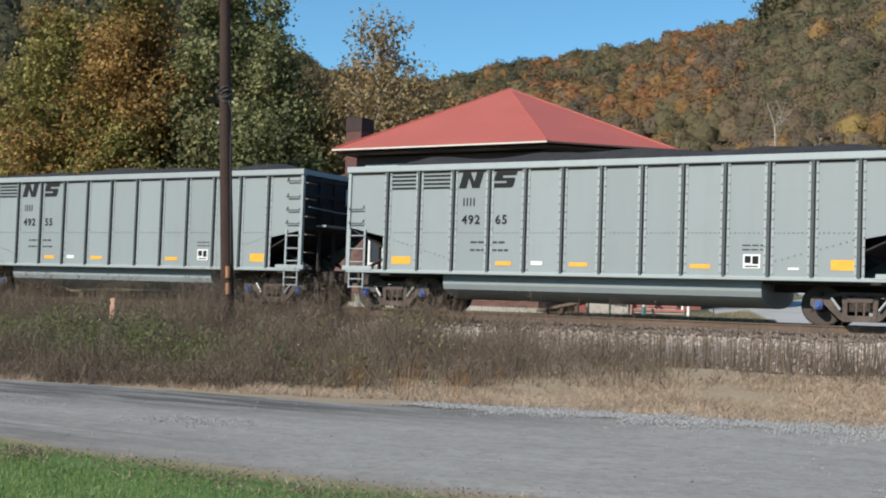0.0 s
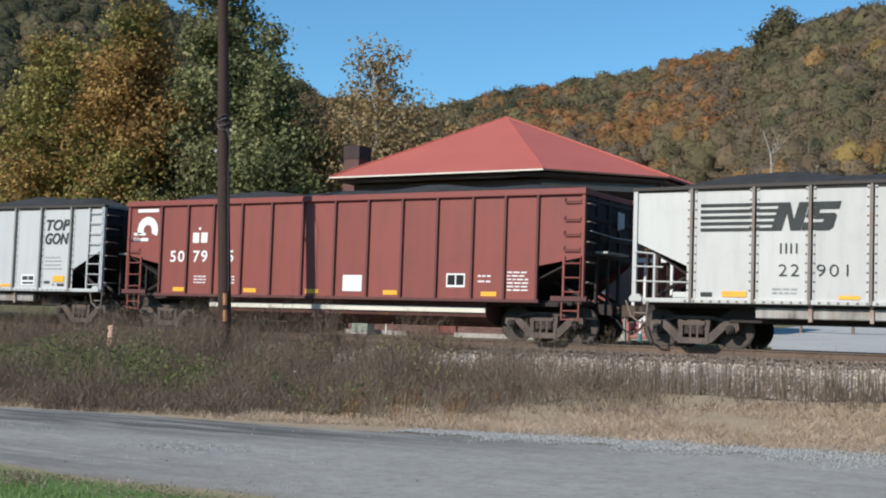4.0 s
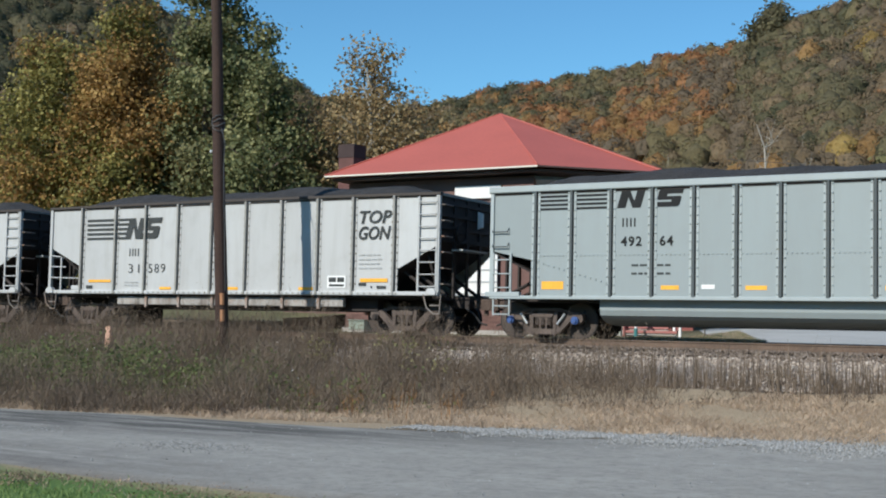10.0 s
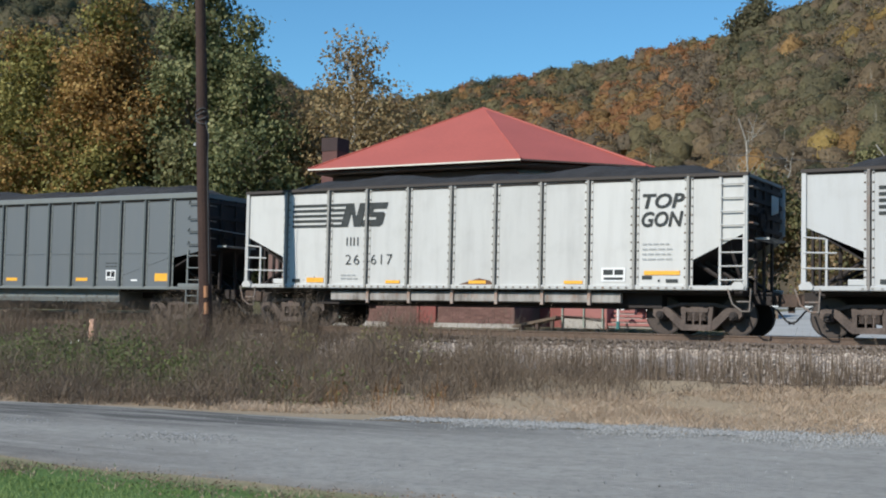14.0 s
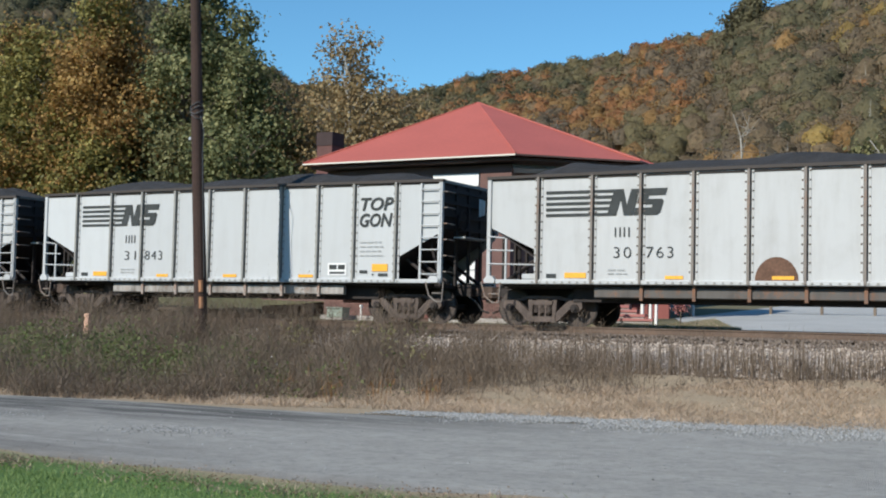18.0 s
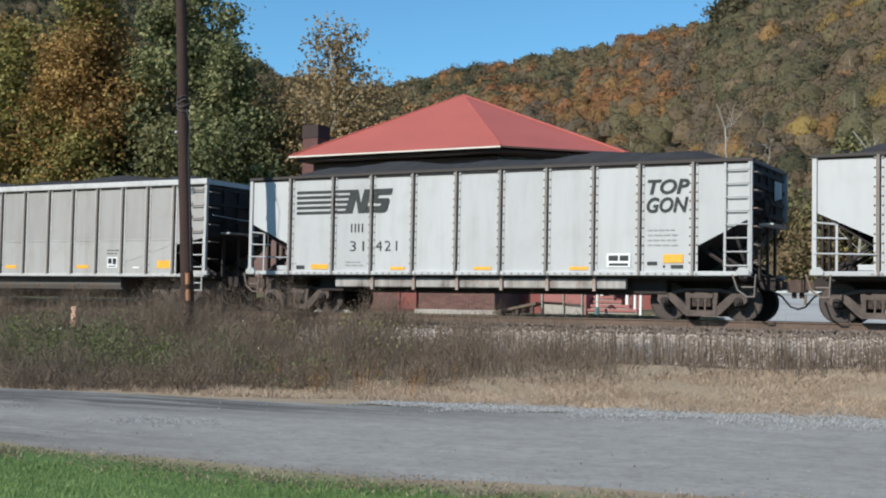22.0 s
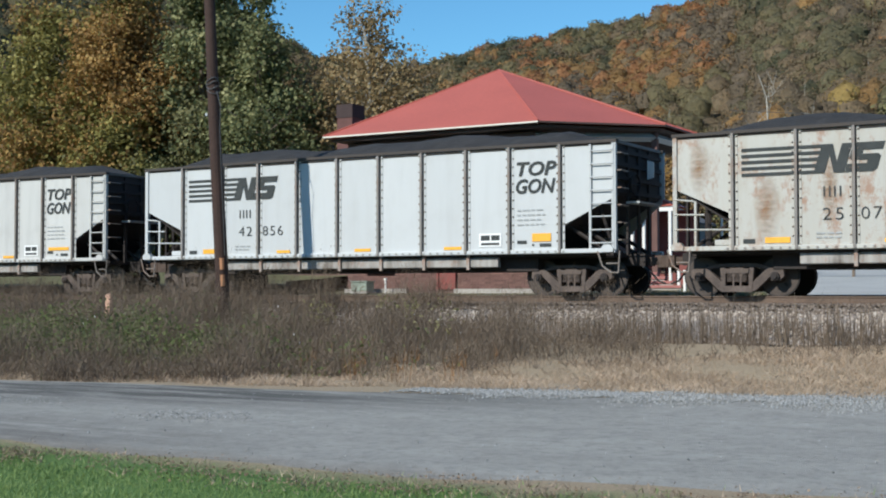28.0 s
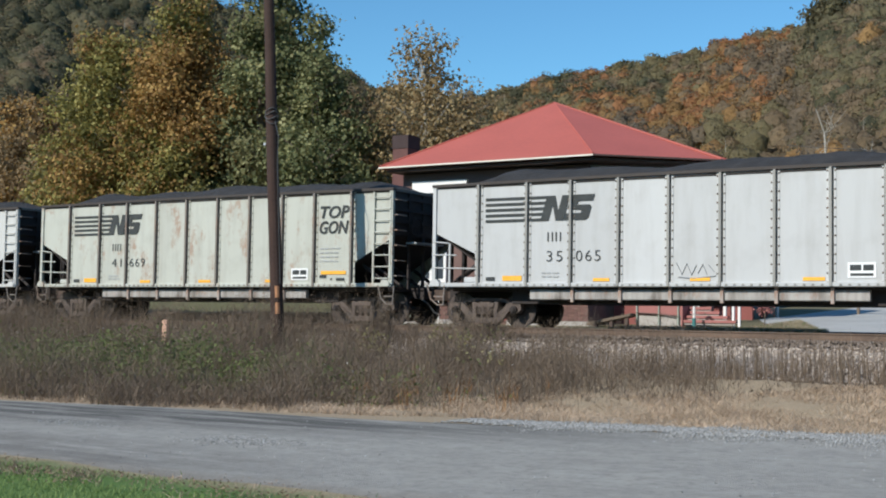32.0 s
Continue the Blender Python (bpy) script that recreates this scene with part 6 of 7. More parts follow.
    part("white_panel", Geo().box(-20.5, -18.85, y0 - 0.06, y0 - 0.03, 2.6, 4.08), M["trim"], depot, "white boarded panel under the window")
    for k in range(3):
        part("panel_batten", Geo().box(-20.5, -18.85, y0 - 0.075, y0 - 0.061, 2.75 + 0.38 * k, 2.79 + 0.38 * k), M["metal_grey"], depot)
    # porch on the open corner
    for px, py in ((-14.7, 38.0), (-14.7, 43.0)):
        part("porch_post", Geo().box(px - 0.09, px + 0.09, py - 0.09, py + 0.09, PLAT, EAVE_Z - 0.2), M["brick"], depot, "brown porch post")
    part("porch_wall", Geo().box(-17.5, -15.9, 37.0, 37.2, PLAT, 3.0), M["door"], depot, "dark red boarded wall under the porch")
    part("porch_beam", Geo().tube([(-17.7, 35.6, 6.35), (-14.7, 38.0, 6.35)], 0.13, 4).tube([(-14.7, 38.0, 6.35), (-14.7, 43.0, 6.35)], 0.13, 4), M["metal_grey"], depot, "grey porch beam")
    aw = Geo()
    aw.add([(-16.15, 39.2, 4.28), (-14.55, 39.2, 4.28), (-14.55, 40.8, 4.28), (-16.15, 40.8, 4.28), (-15.35, 40.0, 4.64)], [(0, 1, 4), (1, 2, 4), (2, 3, 4), (3, 0, 4), (3, 2, 1, 0)])
    canopy = part("canopy", aw, M["roof"], depot, "small red canopy over the side entrance")
    part("canopy_beam", Geo().box(-16.1, -14.6, 39.25, 39.35, 4.12, 4.275), M["trim"], canopy, "white beam")
    for px in (-16.0, -15.6, -14.7):
        part("canopy_post", Geo().box(px - 0.045, px + 0.045, 39.25, 39.34, PLAT, 4.12), M["trim"], canopy, "white post")
    part("entry_wall", Geo().box(-16.6, -14.4, 41.0, 41.15, PLAT, 4.25), M["door"], depot, "dark red entry wall")
    part("side_door", Geo().box(-17.69, -17.62, 39.8, 40.9, PLAT, 3.7), M["trim"], depot, "white side door")
    ch = part("chimney", Geo().box(-28.6, -27.9, 40.4, 41.2, PLAT, 8.66), M["old_brick"], depot, "square brick chimney")
    part("chimney_cap", Geo().box(-28.62, -27.88, 40.38, 41.22, 8.2, 8.72), M["soot_brick"], ch, "soot-black top courses")
    # wing that carries the chimney, behind the roof
    part("rear_wing", Geo().box(-29.6, -24.75, 38.5, 44.0, PLAT, 5.6), M["mortar"], depot, "low brick wing")
    part("wing_roof", Geo().prism_y([(-29.9, 5.6), (-24.72, 5.6), (-24.72, 6.3), (-27.0, 6.3)], 38.2, 44.3), M["soffit"], depot)


make_depot()


def yard_thing(name, label, category, x, y):
    ob = thing(name, label, category, (x * FAR, y * FAR, 1.6 + (PLAT - 1.6) * FAR))
    ob.scale = (FAR, FAR, FAR)
    return ob


def make_yard():
    box = yard_thing("utility_box", "pale green metal utility box by the depot wall", "utility box", -23.7, 34.95)
    part("body", Geo().chamfer_box(-0.3, 0.3, -0.22, 0.22, 0.07, 0.37, 0.03), M["box_green"], box)
    part("lid", Geo().chamfer_box(-0.33, 0.33, -0.25, 0.25, 0.37, 0.41, 0.015), M["box_green"], box)
    part("plinth", Geo().box(-0.35, 0.35, -0.27, 0.27, 0.0, 0.07), M["concrete"], box)
    pp = yard_thing("vent_pipe", "short white vent pipe by the depot wall", "pipe", -22.9, 35.1)
    part("pipe", Geo().tube([(0, 0, 0), (0, 0, 0.45)], 0.03, 7), M["trim"], pp)
    part("pipe_cap", Geo().disc_y(0, 0.46, [(-0.05, 0.042), (0.05, 0.042)], 8), M["trim"], pp)
    pipe = yard_thing("standpipe", "white bent standpipe on a teal base beside the steps", "pipe", -14.0, 34.95)
    part("base", Geo().tube([(0, 0, 0), (0, 0, 0.3)], 0.06, 8), M["teal"], pipe, "teal painted base")
    part("pipe", Geo().tube([(0, 0, 0.3), (0, 0, 0.7), (0.05, 0, 0.76), (0.13, 0, 0.7), (0.18, 0, 0.64)], 0.04, 7), M["trim"], pipe)
    # red landing and steps that go down beside it
    st = yard_thing("steps", "red painted wooden steps with white rail posts", "steps", -14.55, 35.35)
    for k in range(4):
        t = part("tread", Geo().box(0.0, 0.75 + 0.3 * k, 0.42 - 0.14 * k, 0.6 - 0.14 * k, 0.56 - 0.13 * k, 0.64 - 0.13 * k), M["steps"], st)
        part("riser", Geo().box(0.0, 0.72 + 0.3 * k, 0.46 - 0.14 * k, 0.5 - 0.14 * k, 0.5 - 0.13 * k, 0.556 - 0.13 * k), M["concrete"], t, "pale worn riser board")
    part("stringer", Geo().prism_y([(0.0, 0.0), (0.05, 0.0), (0.05, 0.7), (0.0, 0.7)], -0.05, 0.6), M["steps"], st)
    for px in (1.78, 1.5):
        part("rail_post", Geo().box(px - 0.035, px + 0.035, -0.1 + (1.78 - px), -0.03 + (1.78 - px), 0, 0.68), M["trim"], st)
    ld = yard_thing("porch_landing", "red boarded porch landing on a pale masonry base", "landing", -15.99, 35.35)
    part("base", Geo().box(0, 1.42, 0, 1.2, 0, 0.38), M["concrete"], ld, "pale masonry base")
    part("deck_face", Geo().box(-0.02, 1.44, -0.03, 1.2, 0.384, 0.72), M["steps"], ld, "red painted boards")
    for px in (0.05, 0.75, 1.36):
        part("baluster", Geo().box(px - 0.02, px + 0.02, -0.08, -0.04, 0.1, 0.75), M["box_green"], ld)
    part("hand_line", Geo().tube([(0.02, -0.07, 0.44), (0.7, -0.07, 0.41), (1.4, -0.07, 0.33)], 0.018, 5), M["soffit"], ld)
    rp = yard_thing("ramp", "dark weathered timber ramp at the depot corner", "ramp", -17.46, 35.2)
    part("deck", Geo().prism_y([(0, 0.12), (1.45, 0.42), (1.45, 0.34), (0, 0.04)], -0.25, 0.4), M["old_timber"], rp, "grey weathered deck")
    for px in (0.3, 0.8, 1.3):
        part("leg", Geo().box(px - 0.05, px + 0.05, -0.2, -0.1, -0.02, 0.06 + 0.2 * px), M["soffit"], rp)
    sb = yard_thing("red_shrub", "low red-leaved shrub on the grass", "shrub", -12.35, 36.2)
    q = RNG.normal(0, 1, (260, 3)) * np.array([0.13, 0.13, 0.1]) + np.array([0, 0, 0.62])
    part("leaves", fast_mesh("leaves", leaf_quads(q, np.full(len(q), 0.07)), 4, M["steps"]), None, sb)
    part("stem", Geo().tube([(0, 0, 0), (0.02, 0, 0.6)], 0.02, 5), M["bark"], sb)
    # grass and paved lot behind the track
    xs = [-15.5 + 0.8 * i for i in range(60)]
    strip("paved_lot", M["lot"], lambda x: 35.0 + max(0, (-11.4 - x)) * 2.4, lambda x: 62.0, 0.0, xs, "pale grey paved lot rising behind the track", 24)
    lot = bpy.data.objects["paved_lot"].data
    for v in lot.vertices:
        v.co.z = float(ground_z(v.co.x, v.co.y)) + 0.03
    edge = thing("platform_edge", "low weathered timber platform edge along the far side of the track", "platform edge", (0, 34.0, 1.4))
    for k in range(9):
        x = -52.0 + 2.6 * k
        part("edge_beam", Geo().chamfer_box(x, x + 2.57, 0.0, 0.3, 0.24 + 0.015 * (k % 3), 0.33 + 0.015 * (k % 3), 0.015), M["old_timber"], edge)
    for k in range(22):
        x = -52.0 + 1.08 * k
        part("edge_post", Geo().box(x - 0.14, x + 0.14, 0.04, 0.26, -0.05, 0.245), M["old_timber"], edge)
    fill = [-52.0 + 0.6 * i for i in range(40)]
    bank = strip("platform_turf", M["turf"], lambda x: 34.28, lambda x: 46.0, 1.68, fill, "rough grass on the raised ground behind the track", 8)
    for v in bank.data.vertices:
        v.co.z = 1.70 + 0.06 * (v.co.y - 34.28) + 0.02 * math.sin(v.co.x * 1.3) + 0.02 * math.sin(v.co.y * 1.7)
    # street lamp
    lamp = thing("street_lamp", "grey street lamp with a raised curved arm", "street lamp", (-15.55, 47.0, float(ground_z(-15.55, 47))))
    part("pole", Geo().tube([(0, 0, 0), (0, 0, 4.4)], 0.07, 8, r1=0.05), M["metal_grey"], lamp)
    part("arm", Geo().tube([(0, 0, 4.3), (0.35, 0, 4.5), (0.8, 0, 4.72)], 0.035, 6), M["metal_grey"], lamp)
    part("lamp_head", Geo().chamfer_box(0.7, 1.05, -0.1, 0.1, 4.66, 4.78, 0.03), M["metal_grey"], lamp)
    # slate blue shed
    sh = thing("shed", "small slate-blue shed with a dark gabled roof", "shed", (-21.3, 56.0, float(ground_z(-21.3, 56))))
    part("wall", Geo().box(-1.5, 1.5, -2, 2, 0, 2.3), M["shed"], sh)
    part("roof", Geo().prism_y([(-1.75, 2.2), (0, 3.0), (1.75, 2.2), (1.75, 2.3), (0, 3.12), (-1.75, 2.3)], -2.3, 2.3), M["shed_roof"], sh)
    part("door", Geo().box(-0.5, 0.5, -2.05, -2.0, 0, 2.0), M["trim"], sh)
    # guard rail
    gr = thing("guard_rail", "low grey guard rail behind the lot", "guard rail", (-13.5, 50.5, float(ground_z(-13.5, 50.5))))
    for k in range(6):
        part("post", Geo().box(-0.05, 0.05, -0.05, 0.05, 0, 0.66), M["old_timber"], gr).location = (k * 2.0, 0, 0)
    part("rail", Geo().prism_x([(-0.08, 0.42), (-0.12, 0.5), (-0.08, 0.56), (-0.12, 0.62), (-0.08, 0.72), (-0.06, 0.72), (-0.06, 0.42)], -0.3, 10.3), M["metal_grey"], gr)


make_yard()


# ---------------------------------------------------------------- pole, stake, wires
def make_pole():
    base = float(ground_z(-21.85, 25.9))
    p = thing("utility_pole", "dark creosoted utility pole with looped wire", "utility pole", (-21.86, 25.9, base))
    h = 11.2
    lean = -0.064
    part("pole", Geo().tube([(lean * h * k / 10 + 0.01 * math.sin(k), 0, h * k / 10) for k in range(11)], 0.178, 14, r1=0.13), M["pole"], p)
    for a, b in ((1.63, 1.93), (1.2, 1.5)):
        part("scraped_patch", Geo().tube([(0.1 + lean * a, -0.09, a), (0.1 + lean * b, -0.09, b)], 0.07, 8), M["pole_wood"], p, "raw orange wood where the pole is scraped")

    def at(z):
        return lean * z
    for z in (6.28, 6.4, 6.52, 6.6):
        g = Geo().tube([(at(z) + 0.17 * math.cos(a), 0.17 * math.sin(a), z + 0.06 * math.sin(a * 2 + z * 9)) for a in np.linspace(0, 6.283, 13)], 0.014, 5)
        part("wire_loop", g, M["wire"], p, "grey wire wound round the pole")
    part("cable", Geo().tube([(at(6.3) + 0.16, -0.06, 6.3), (at(5.9) + 0.27, -0.06, 5.9), (at(5.3) + 0.2, -0.05, 5.3), (at(4.5) + 0.19, -0.05, 4.5), (at(2.0) + 0.18, -0.05, 2.0)], 0.01, 5), M["wire"], p, "loose grey cable down the pole")
    part("insulator", Geo().disc_y(at(5.7) - 0.17, 5.7, [(-0.12, 0.04), (-0.04, 0.05)], 10), M["metal_grey"], p)
    st = thing("survey_stake", "weathered orange-topped wooden stake in the weeds", "stake", (-24.87, 24.8, float(ground_z(-24.87, 24.8))))
    part("stake", Geo().prism_z([(-0.085, -0.04), (0.085, -0.04), (0.085, 0.04), (-0.085, 0.04)], 0.0, 1.15), M["stake"], st)
    solo("overhead_wire", Geo().tube([(-14.2, 44.0, 7.9), (-7, 47.5, 7.4), (2, 52, 7.5), (14, 58, 8.3)], 0.01, 5), M["wire"], "thin overhead wire running from the depot", "wire")
    p2 = thing("wire_pole", "brown pole at the far end of the wire", "utility pole", (14, 58, float(ground_z(14, 58))))
    part("pole", Geo().tube([(0, 0, 0), (0, 0, 6.5)], 0.14, 8, r1=0.1), M["pole"], p2)


make_pole()


# ---------------------------------------------------------------- trees
def crown_points(n, clumps, leaf_spread):
    """Leaves gathered loosely round clump centres: clumps lists (centre, radius, outward)."""
    c = np.array([k[0] for k in clumps])
    r = np.array([k[1] for k in clumps])
    o = np.array([k[2] for k in clumps])
    w = r ** 2 / (r ** 2).sum()
    idx = RNG.choice(len(clumps), n, p=w)
    d = RNG.normal(size=(n, 3)) * np.array([1, 1, 0.75])
    p = c[idx] + d * (r[idx] * 0.5)[:, None] + RNG.normal(0, leaf_spread, (n, 3))
    d /= np.linalg.norm(d, axis=1, keepdims=True)
    return p, d * 0.45 + o[idx] * 0.55


def crown_width(shape, f):
    """Half width of a crown at the share f of its height, as a share of its radius."""
    if shape == "round":
        return math.sin(math.pi * min(1, 0.16 + 0.84 * f) ** 0.85) ** 0.6
    if shape == "cone":
        return (1 - f) ** 0.75 * 0.95 + 0.12
    return math.sin(math.pi * min(1, 0.12 + 0.88 * f)) ** 0.5 * (1.05 - 0.35 * f)


def tree(name, x, y, height, radius, leaf, label, leaves=15000, size=0.34, base=0.2, shape="round", seed=1, gaps=0.0, clump=1.15, second=None, bark="bark", lobes=17, lobe=0.44):
    """A trunk with limbs that reach into rounded lobes; every lobe carries clumps of leaves."""
    rnd = random.Random(seed)
    z0 = float(ground_z(x, y))
    t = thing(name, label, "tree", (x, y, z0))
    trunk = Geo()
    h_t = height * 0.82
    bend = [(rnd.uniform(-0.3, 0.3) * k / 4, rnd.uniform(-0.3, 0.3) * k / 4, h_t * k / 8) for k in range(9)]
    trunk.tube(bend, height * 0.014 + 0.06, 9, r1=0.04)
    part("trunk", trunk, M[bark], t)
    big = []
    turn = rnd.uniform(0, 6.283)
    for k in range(lobes):
        f = (k + 0.35 + 0.3 * rnd.random()) / lobes
        w = crown_width(shape, f) * radius
        r = radius * lobe * rnd.uniform(0.8, 1.2) * (0.55 + 0.45 * crown_width(shape, f))
        z = height * base + (height * (1 - base) - r) * f
        off = max(0.0, w - r * rnd.uniform(0.75, 1.05))
        a = turn + 2.4 * k + rnd.uniform(-0.5, 0.5)
        big.append((Vector((off * math.cos(a), off * math.sin(a), z)), r))
    top_r = radius * lobe * 0.55
    big.append((Vector((rnd.uniform(-0.4, 0.4), rnd.uniform(-0.4, 0.4), height - top_r)), top_r))
    clumps = []
    for c, r in big:
        for _ in range(max(4, int(9.5 * r * r / (clump * clump) * (1 - gaps)))):
            d = Vector((rnd.gauss(0, 1), rnd.gauss(0, 1), rnd.gauss(0.35, 1))).normalized()
            p = c + Vector((d.x, d.y, d.z * 0.9)) * r * (rnd.uniform(0.68, 1.08) if rnd.random() < 0.8 else rnd.uniform(0.2, 0.7))
            if p.z < height * base * 0.6:
                continue
            clumps.append((p, clump * rnd.uniform(0.3, 1.0), d))
    for c, r, d in clumps[:: max(5, len(clumps) // 46)]:
        zt = min(h_t * 0.98, max(height * base * 0.6, c.z - Vector((c.x, c.y, 0)).length * 0.8))
        k = int(zt / h_t * 8)
        st = Vector(bend[min(8, k)])
        st.z = zt
        mid = (st + c) / 2 + Vector((rnd.uniform(-0.3, 0.3), rnd.uniform(-0.3, 0.3), 0.25))
        part("limb", Geo().tube([st, mid, c], 0.085, 5, r1=0.025), M[bark], t)
    pts, out = crown_points(leaves, clumps, 0.24)
    slots = None
    mats = [LEAF[leaf]]
    if second:
        mats.append(LEAF[second[0]])
        k = noise_field(pts, 0.24, seed)
        slots = (k > second[1]).astype(np.int32)
    me = fast_mesh("crown", leaf_quads(pts, np.full(len(pts), size), 0.25, out, 0.62), 4, mats, slots)
    part("crown", me, None, t, "")
    return t


def noise_field(p, k, seed):
    q = p * k
    return np.sin(q[:, 0] * 2.1 + seed) * np.cos(q[:, 1] * 1.7 + seed * 2) + np.sin(q[:, 2] * 2.6 + seed * 3) + 0.75 * RNG.normal(size=len(p))


tree("sycamore_tree", -65.6, 59.5, 18.6, 6.8, "yellow_green", "broad sycamore turning yellow-green behind the track", 34800, 0.27, 0.06, "wide", 3, second=("orange_brown", 0.95))
tree("sycamore_tree", -60.4, 61, 20.2, 7.0, "orange_brown", "tall sycamore with orange-brown upper leaves", 46000, 0.27, 0.12, "wide", 5, second=("yellow_green", 1.1))
tree("sycamore_tree", -57.2, 57.5, 10.2, 4.2, "yellow_green", "lower yellow-green sycamore in front of the tall one", 13050, 0.26, 0.05, "wide", 6, gaps=0.25, second=("olive", 0.5))
tree("broadleaf_tree", -53.9, 62, 24.5, 5.6, "deep_green", "tall dark green broadleaf tree", 37700, 0.28, 0.06, "cone", 7, second=("olive", 1.1), lobes=20, lobe=0.44)
tree("broadleaf_tree", -48.6, 61, 15.4, 4.6, "deep_green", "dark green broadleaf tree beside the depot trees", 20300, 0.27, 0.04, "wide", 8, second=("olive", 0.8))
tree("broadleaf_tree", -50.6, 63, 18.2, 3.0, "deep_green", "slim dark green tree between the taller ones", 11600, 0.27, 0.1, "cone", 28, second=("olive", 1.2))
tree("sycamore_tree", -44.4, 66, 17.2, 5.3, "sparse_tan", "thin sycamore with sparse tan leaves", 10500, 0.25, 0.3, "round", 9, gaps=0.25, clump=0.9, bark="bark_white", lobes=13, lobe=0.52)
tree("sycamore_tree", -42.6, 67, 11.6, 5.6, "sparse_tan", "low spreading sycamore with tan leaves", 9280, 0.28, 0.1, "round", 29, gaps=0.3, clump=0.9, second=("brown", 0.4))
tree("broadleaf_tree", -46.9, 70, 14.6, 3.4, "orange_brown", "orange-brown tree between the green one and the sycamore", 10150, 0.28, 0.1, "round", 30, gaps=0.15, second=("brown", 0.0))
tree("broadleaf_tree", -53.5, 72, 14.5, 4.6, "brown", "brown-leaved tree behind the green one", 11600, 0.31, 0.1, "round", 10)
tree("broadleaf_tree", -38.6, 69, 11.6, 3.4, "brown", "low brown-leaved tree beyond the depot", 8700, 0.28, 0.15, "round", 11, gaps=0.2)
tree("broadleaf_tree", -80.0, 66, 15.5, 6.2, "brown", "rust-brown broadleaf tree at the wood's edge", 24650, 0.31, 0.04, "wide", 12, second=("orange_brown", 0.6))
tree("broadleaf_tree", -74.5, 63, 10.5, 4.6, "brown", "lower rust-brown tree beside the yellow sycamore", 15950, 0.30, 0.03, "wide", 22, second=("olive", 0.5))
tree("broadleaf_tree", -93.0, 74, 18.0, 6.0, "orange_brown", "orange-brown broadleaf tree at the wood's edge", 12000, 0.42, 0.06, "wide", 13, second=("brown", 0.2))
tree("broadleaf_tree", -63.0, 70, 12.0, 6.0, "olive", "olive thicket behind the sycamores", 9000, 0.42, 0.02, "wide", 14)
tree("broadleaf_tree", -72.0, 74, 13.0, 6.0, "brown", "brown thicket behind the sycamores", 9000, 0.42, 0.02, "wide", 15)
tree("broadleaf_tree", -17.8, 92, 11.5, 3.8, "olive", "olive young tree at the foot of the hill", 4600, 0.42, 0.1, "round", 16, gaps=0.25)
tree("broadleaf_tree", -12.5, 88, 11.5, 4.2, "olive", "olive tree at the foot of the hill", 6000, 0.42, 0.06, "round", 17, second=("yellow_green", 0.9))
tree("broadleaf_tree", -8.2, 84, 15.5, 4.0, "yellow_green", "yellow-green tree at the foot of the hill", 6000, 0.42, 0.06, "wide", 18, gaps=0.2, second=("olive", 0.2))
tree("broadleaf_tree", -25.2, 92, 10.2, 3.4, "olive", "olive tree turning rusty at the foot of the hill", 3600, 0.4, 0.35, "round", 19, gaps=0.2, second=("brown", 0.5))
tree("broadleaf_tree", -19.6, 88, 6.0, 3.2, "olive", "low olive thicket at the foot of the hill", 5220, 0.30, 0.02, "round", 23, second=("brown", 0.5))
tree("broadleaf_tree", -30.0, 98, 10.5, 4.5, "olive", "olive-brown tree at the foot of the hill", 5600, 0.42, 0.06, "round", 20, second=("brown", 0.2))
tree("broadleaf_tree", -36.0, 94, 9.0, 4.0, "brown", "brown tree at the foot of the hill", 5000, 0.42, 0.06, "round", 24, second=("orange_brown", 0.8))
tree("broadleaf_tree", 2.5, 80, 14.0, 5.0, "olive", "olive tree beyond the lot", 7000, 0.42, 0.06, "wide", 21)


tree("ridge_oak", -80.5, 283.0, 11.6, 8.0, "far_green", "broad dark green oak standing on the ridge", 5200, 0.8, 0.06, "round", 41, clump=2.4)


def bare_tree(x, y, height, label, seed, twigs=26):
    rnd = random.Random(seed)
    t = thing("bare_tree", label, "tree", (x, y, float(ground_z(x, y))))
    tr = Geo()
    bend = [(rnd.uniform(-0.25, 0.25) * k / 3, rnd.uniform(-0.2, 0.2), height * k / 8) for k in range(9)]
    tr.tube(bend, 0.013 * height, 8, r1=0.03)
    part("trunk", tr, M["bark_white"], t, "pale bare trunk")
    for k in range(twigs):
        i = rnd.randint(2, 7)
        s = Vector(bend[i])
        a = rnd.uniform(0, 6.283)
        ln = rnd.uniform(0.1, 0.22) * height * (1.2 - i / 9)
        e = s + Vector((math.cos(a) * ln, math.sin(a) * ln, ln * rnd.uniform(0.6, 1.3)))
        m = (s + e) / 2 + Vector((math.cos(a) * 0.15 * ln, 0, -0.08 * ln))
        g = Geo().tube([s, m, e], 0.035, 5, r1=0.01)
        for _ in range(3):
            q = m + (e - m) * rnd.random()
            g.tube([q, q + Vector((rnd.uniform(-1, 1), rnd.uniform(-1, 1), rnd.uniform(0.3, 1.2)))], 0.018, 4, r1=0.006)
        part("branch", g, M["bark_white"], t)


bare_tree(-24.6, 84, 12.5, "leafless pale sycamore at the foot of the hill", 31)
bare_tree(-16.6, 96, 11.0, "pale leafless tree on the lower slope", 37, 20)
bare_tree(-14.0, 74, 9.0, "small leafless pale tree by the lot", 33, 16)
bare_tree(-38.9, 149.7, 9.0, "white dead snag on the hillside", 35, 5)


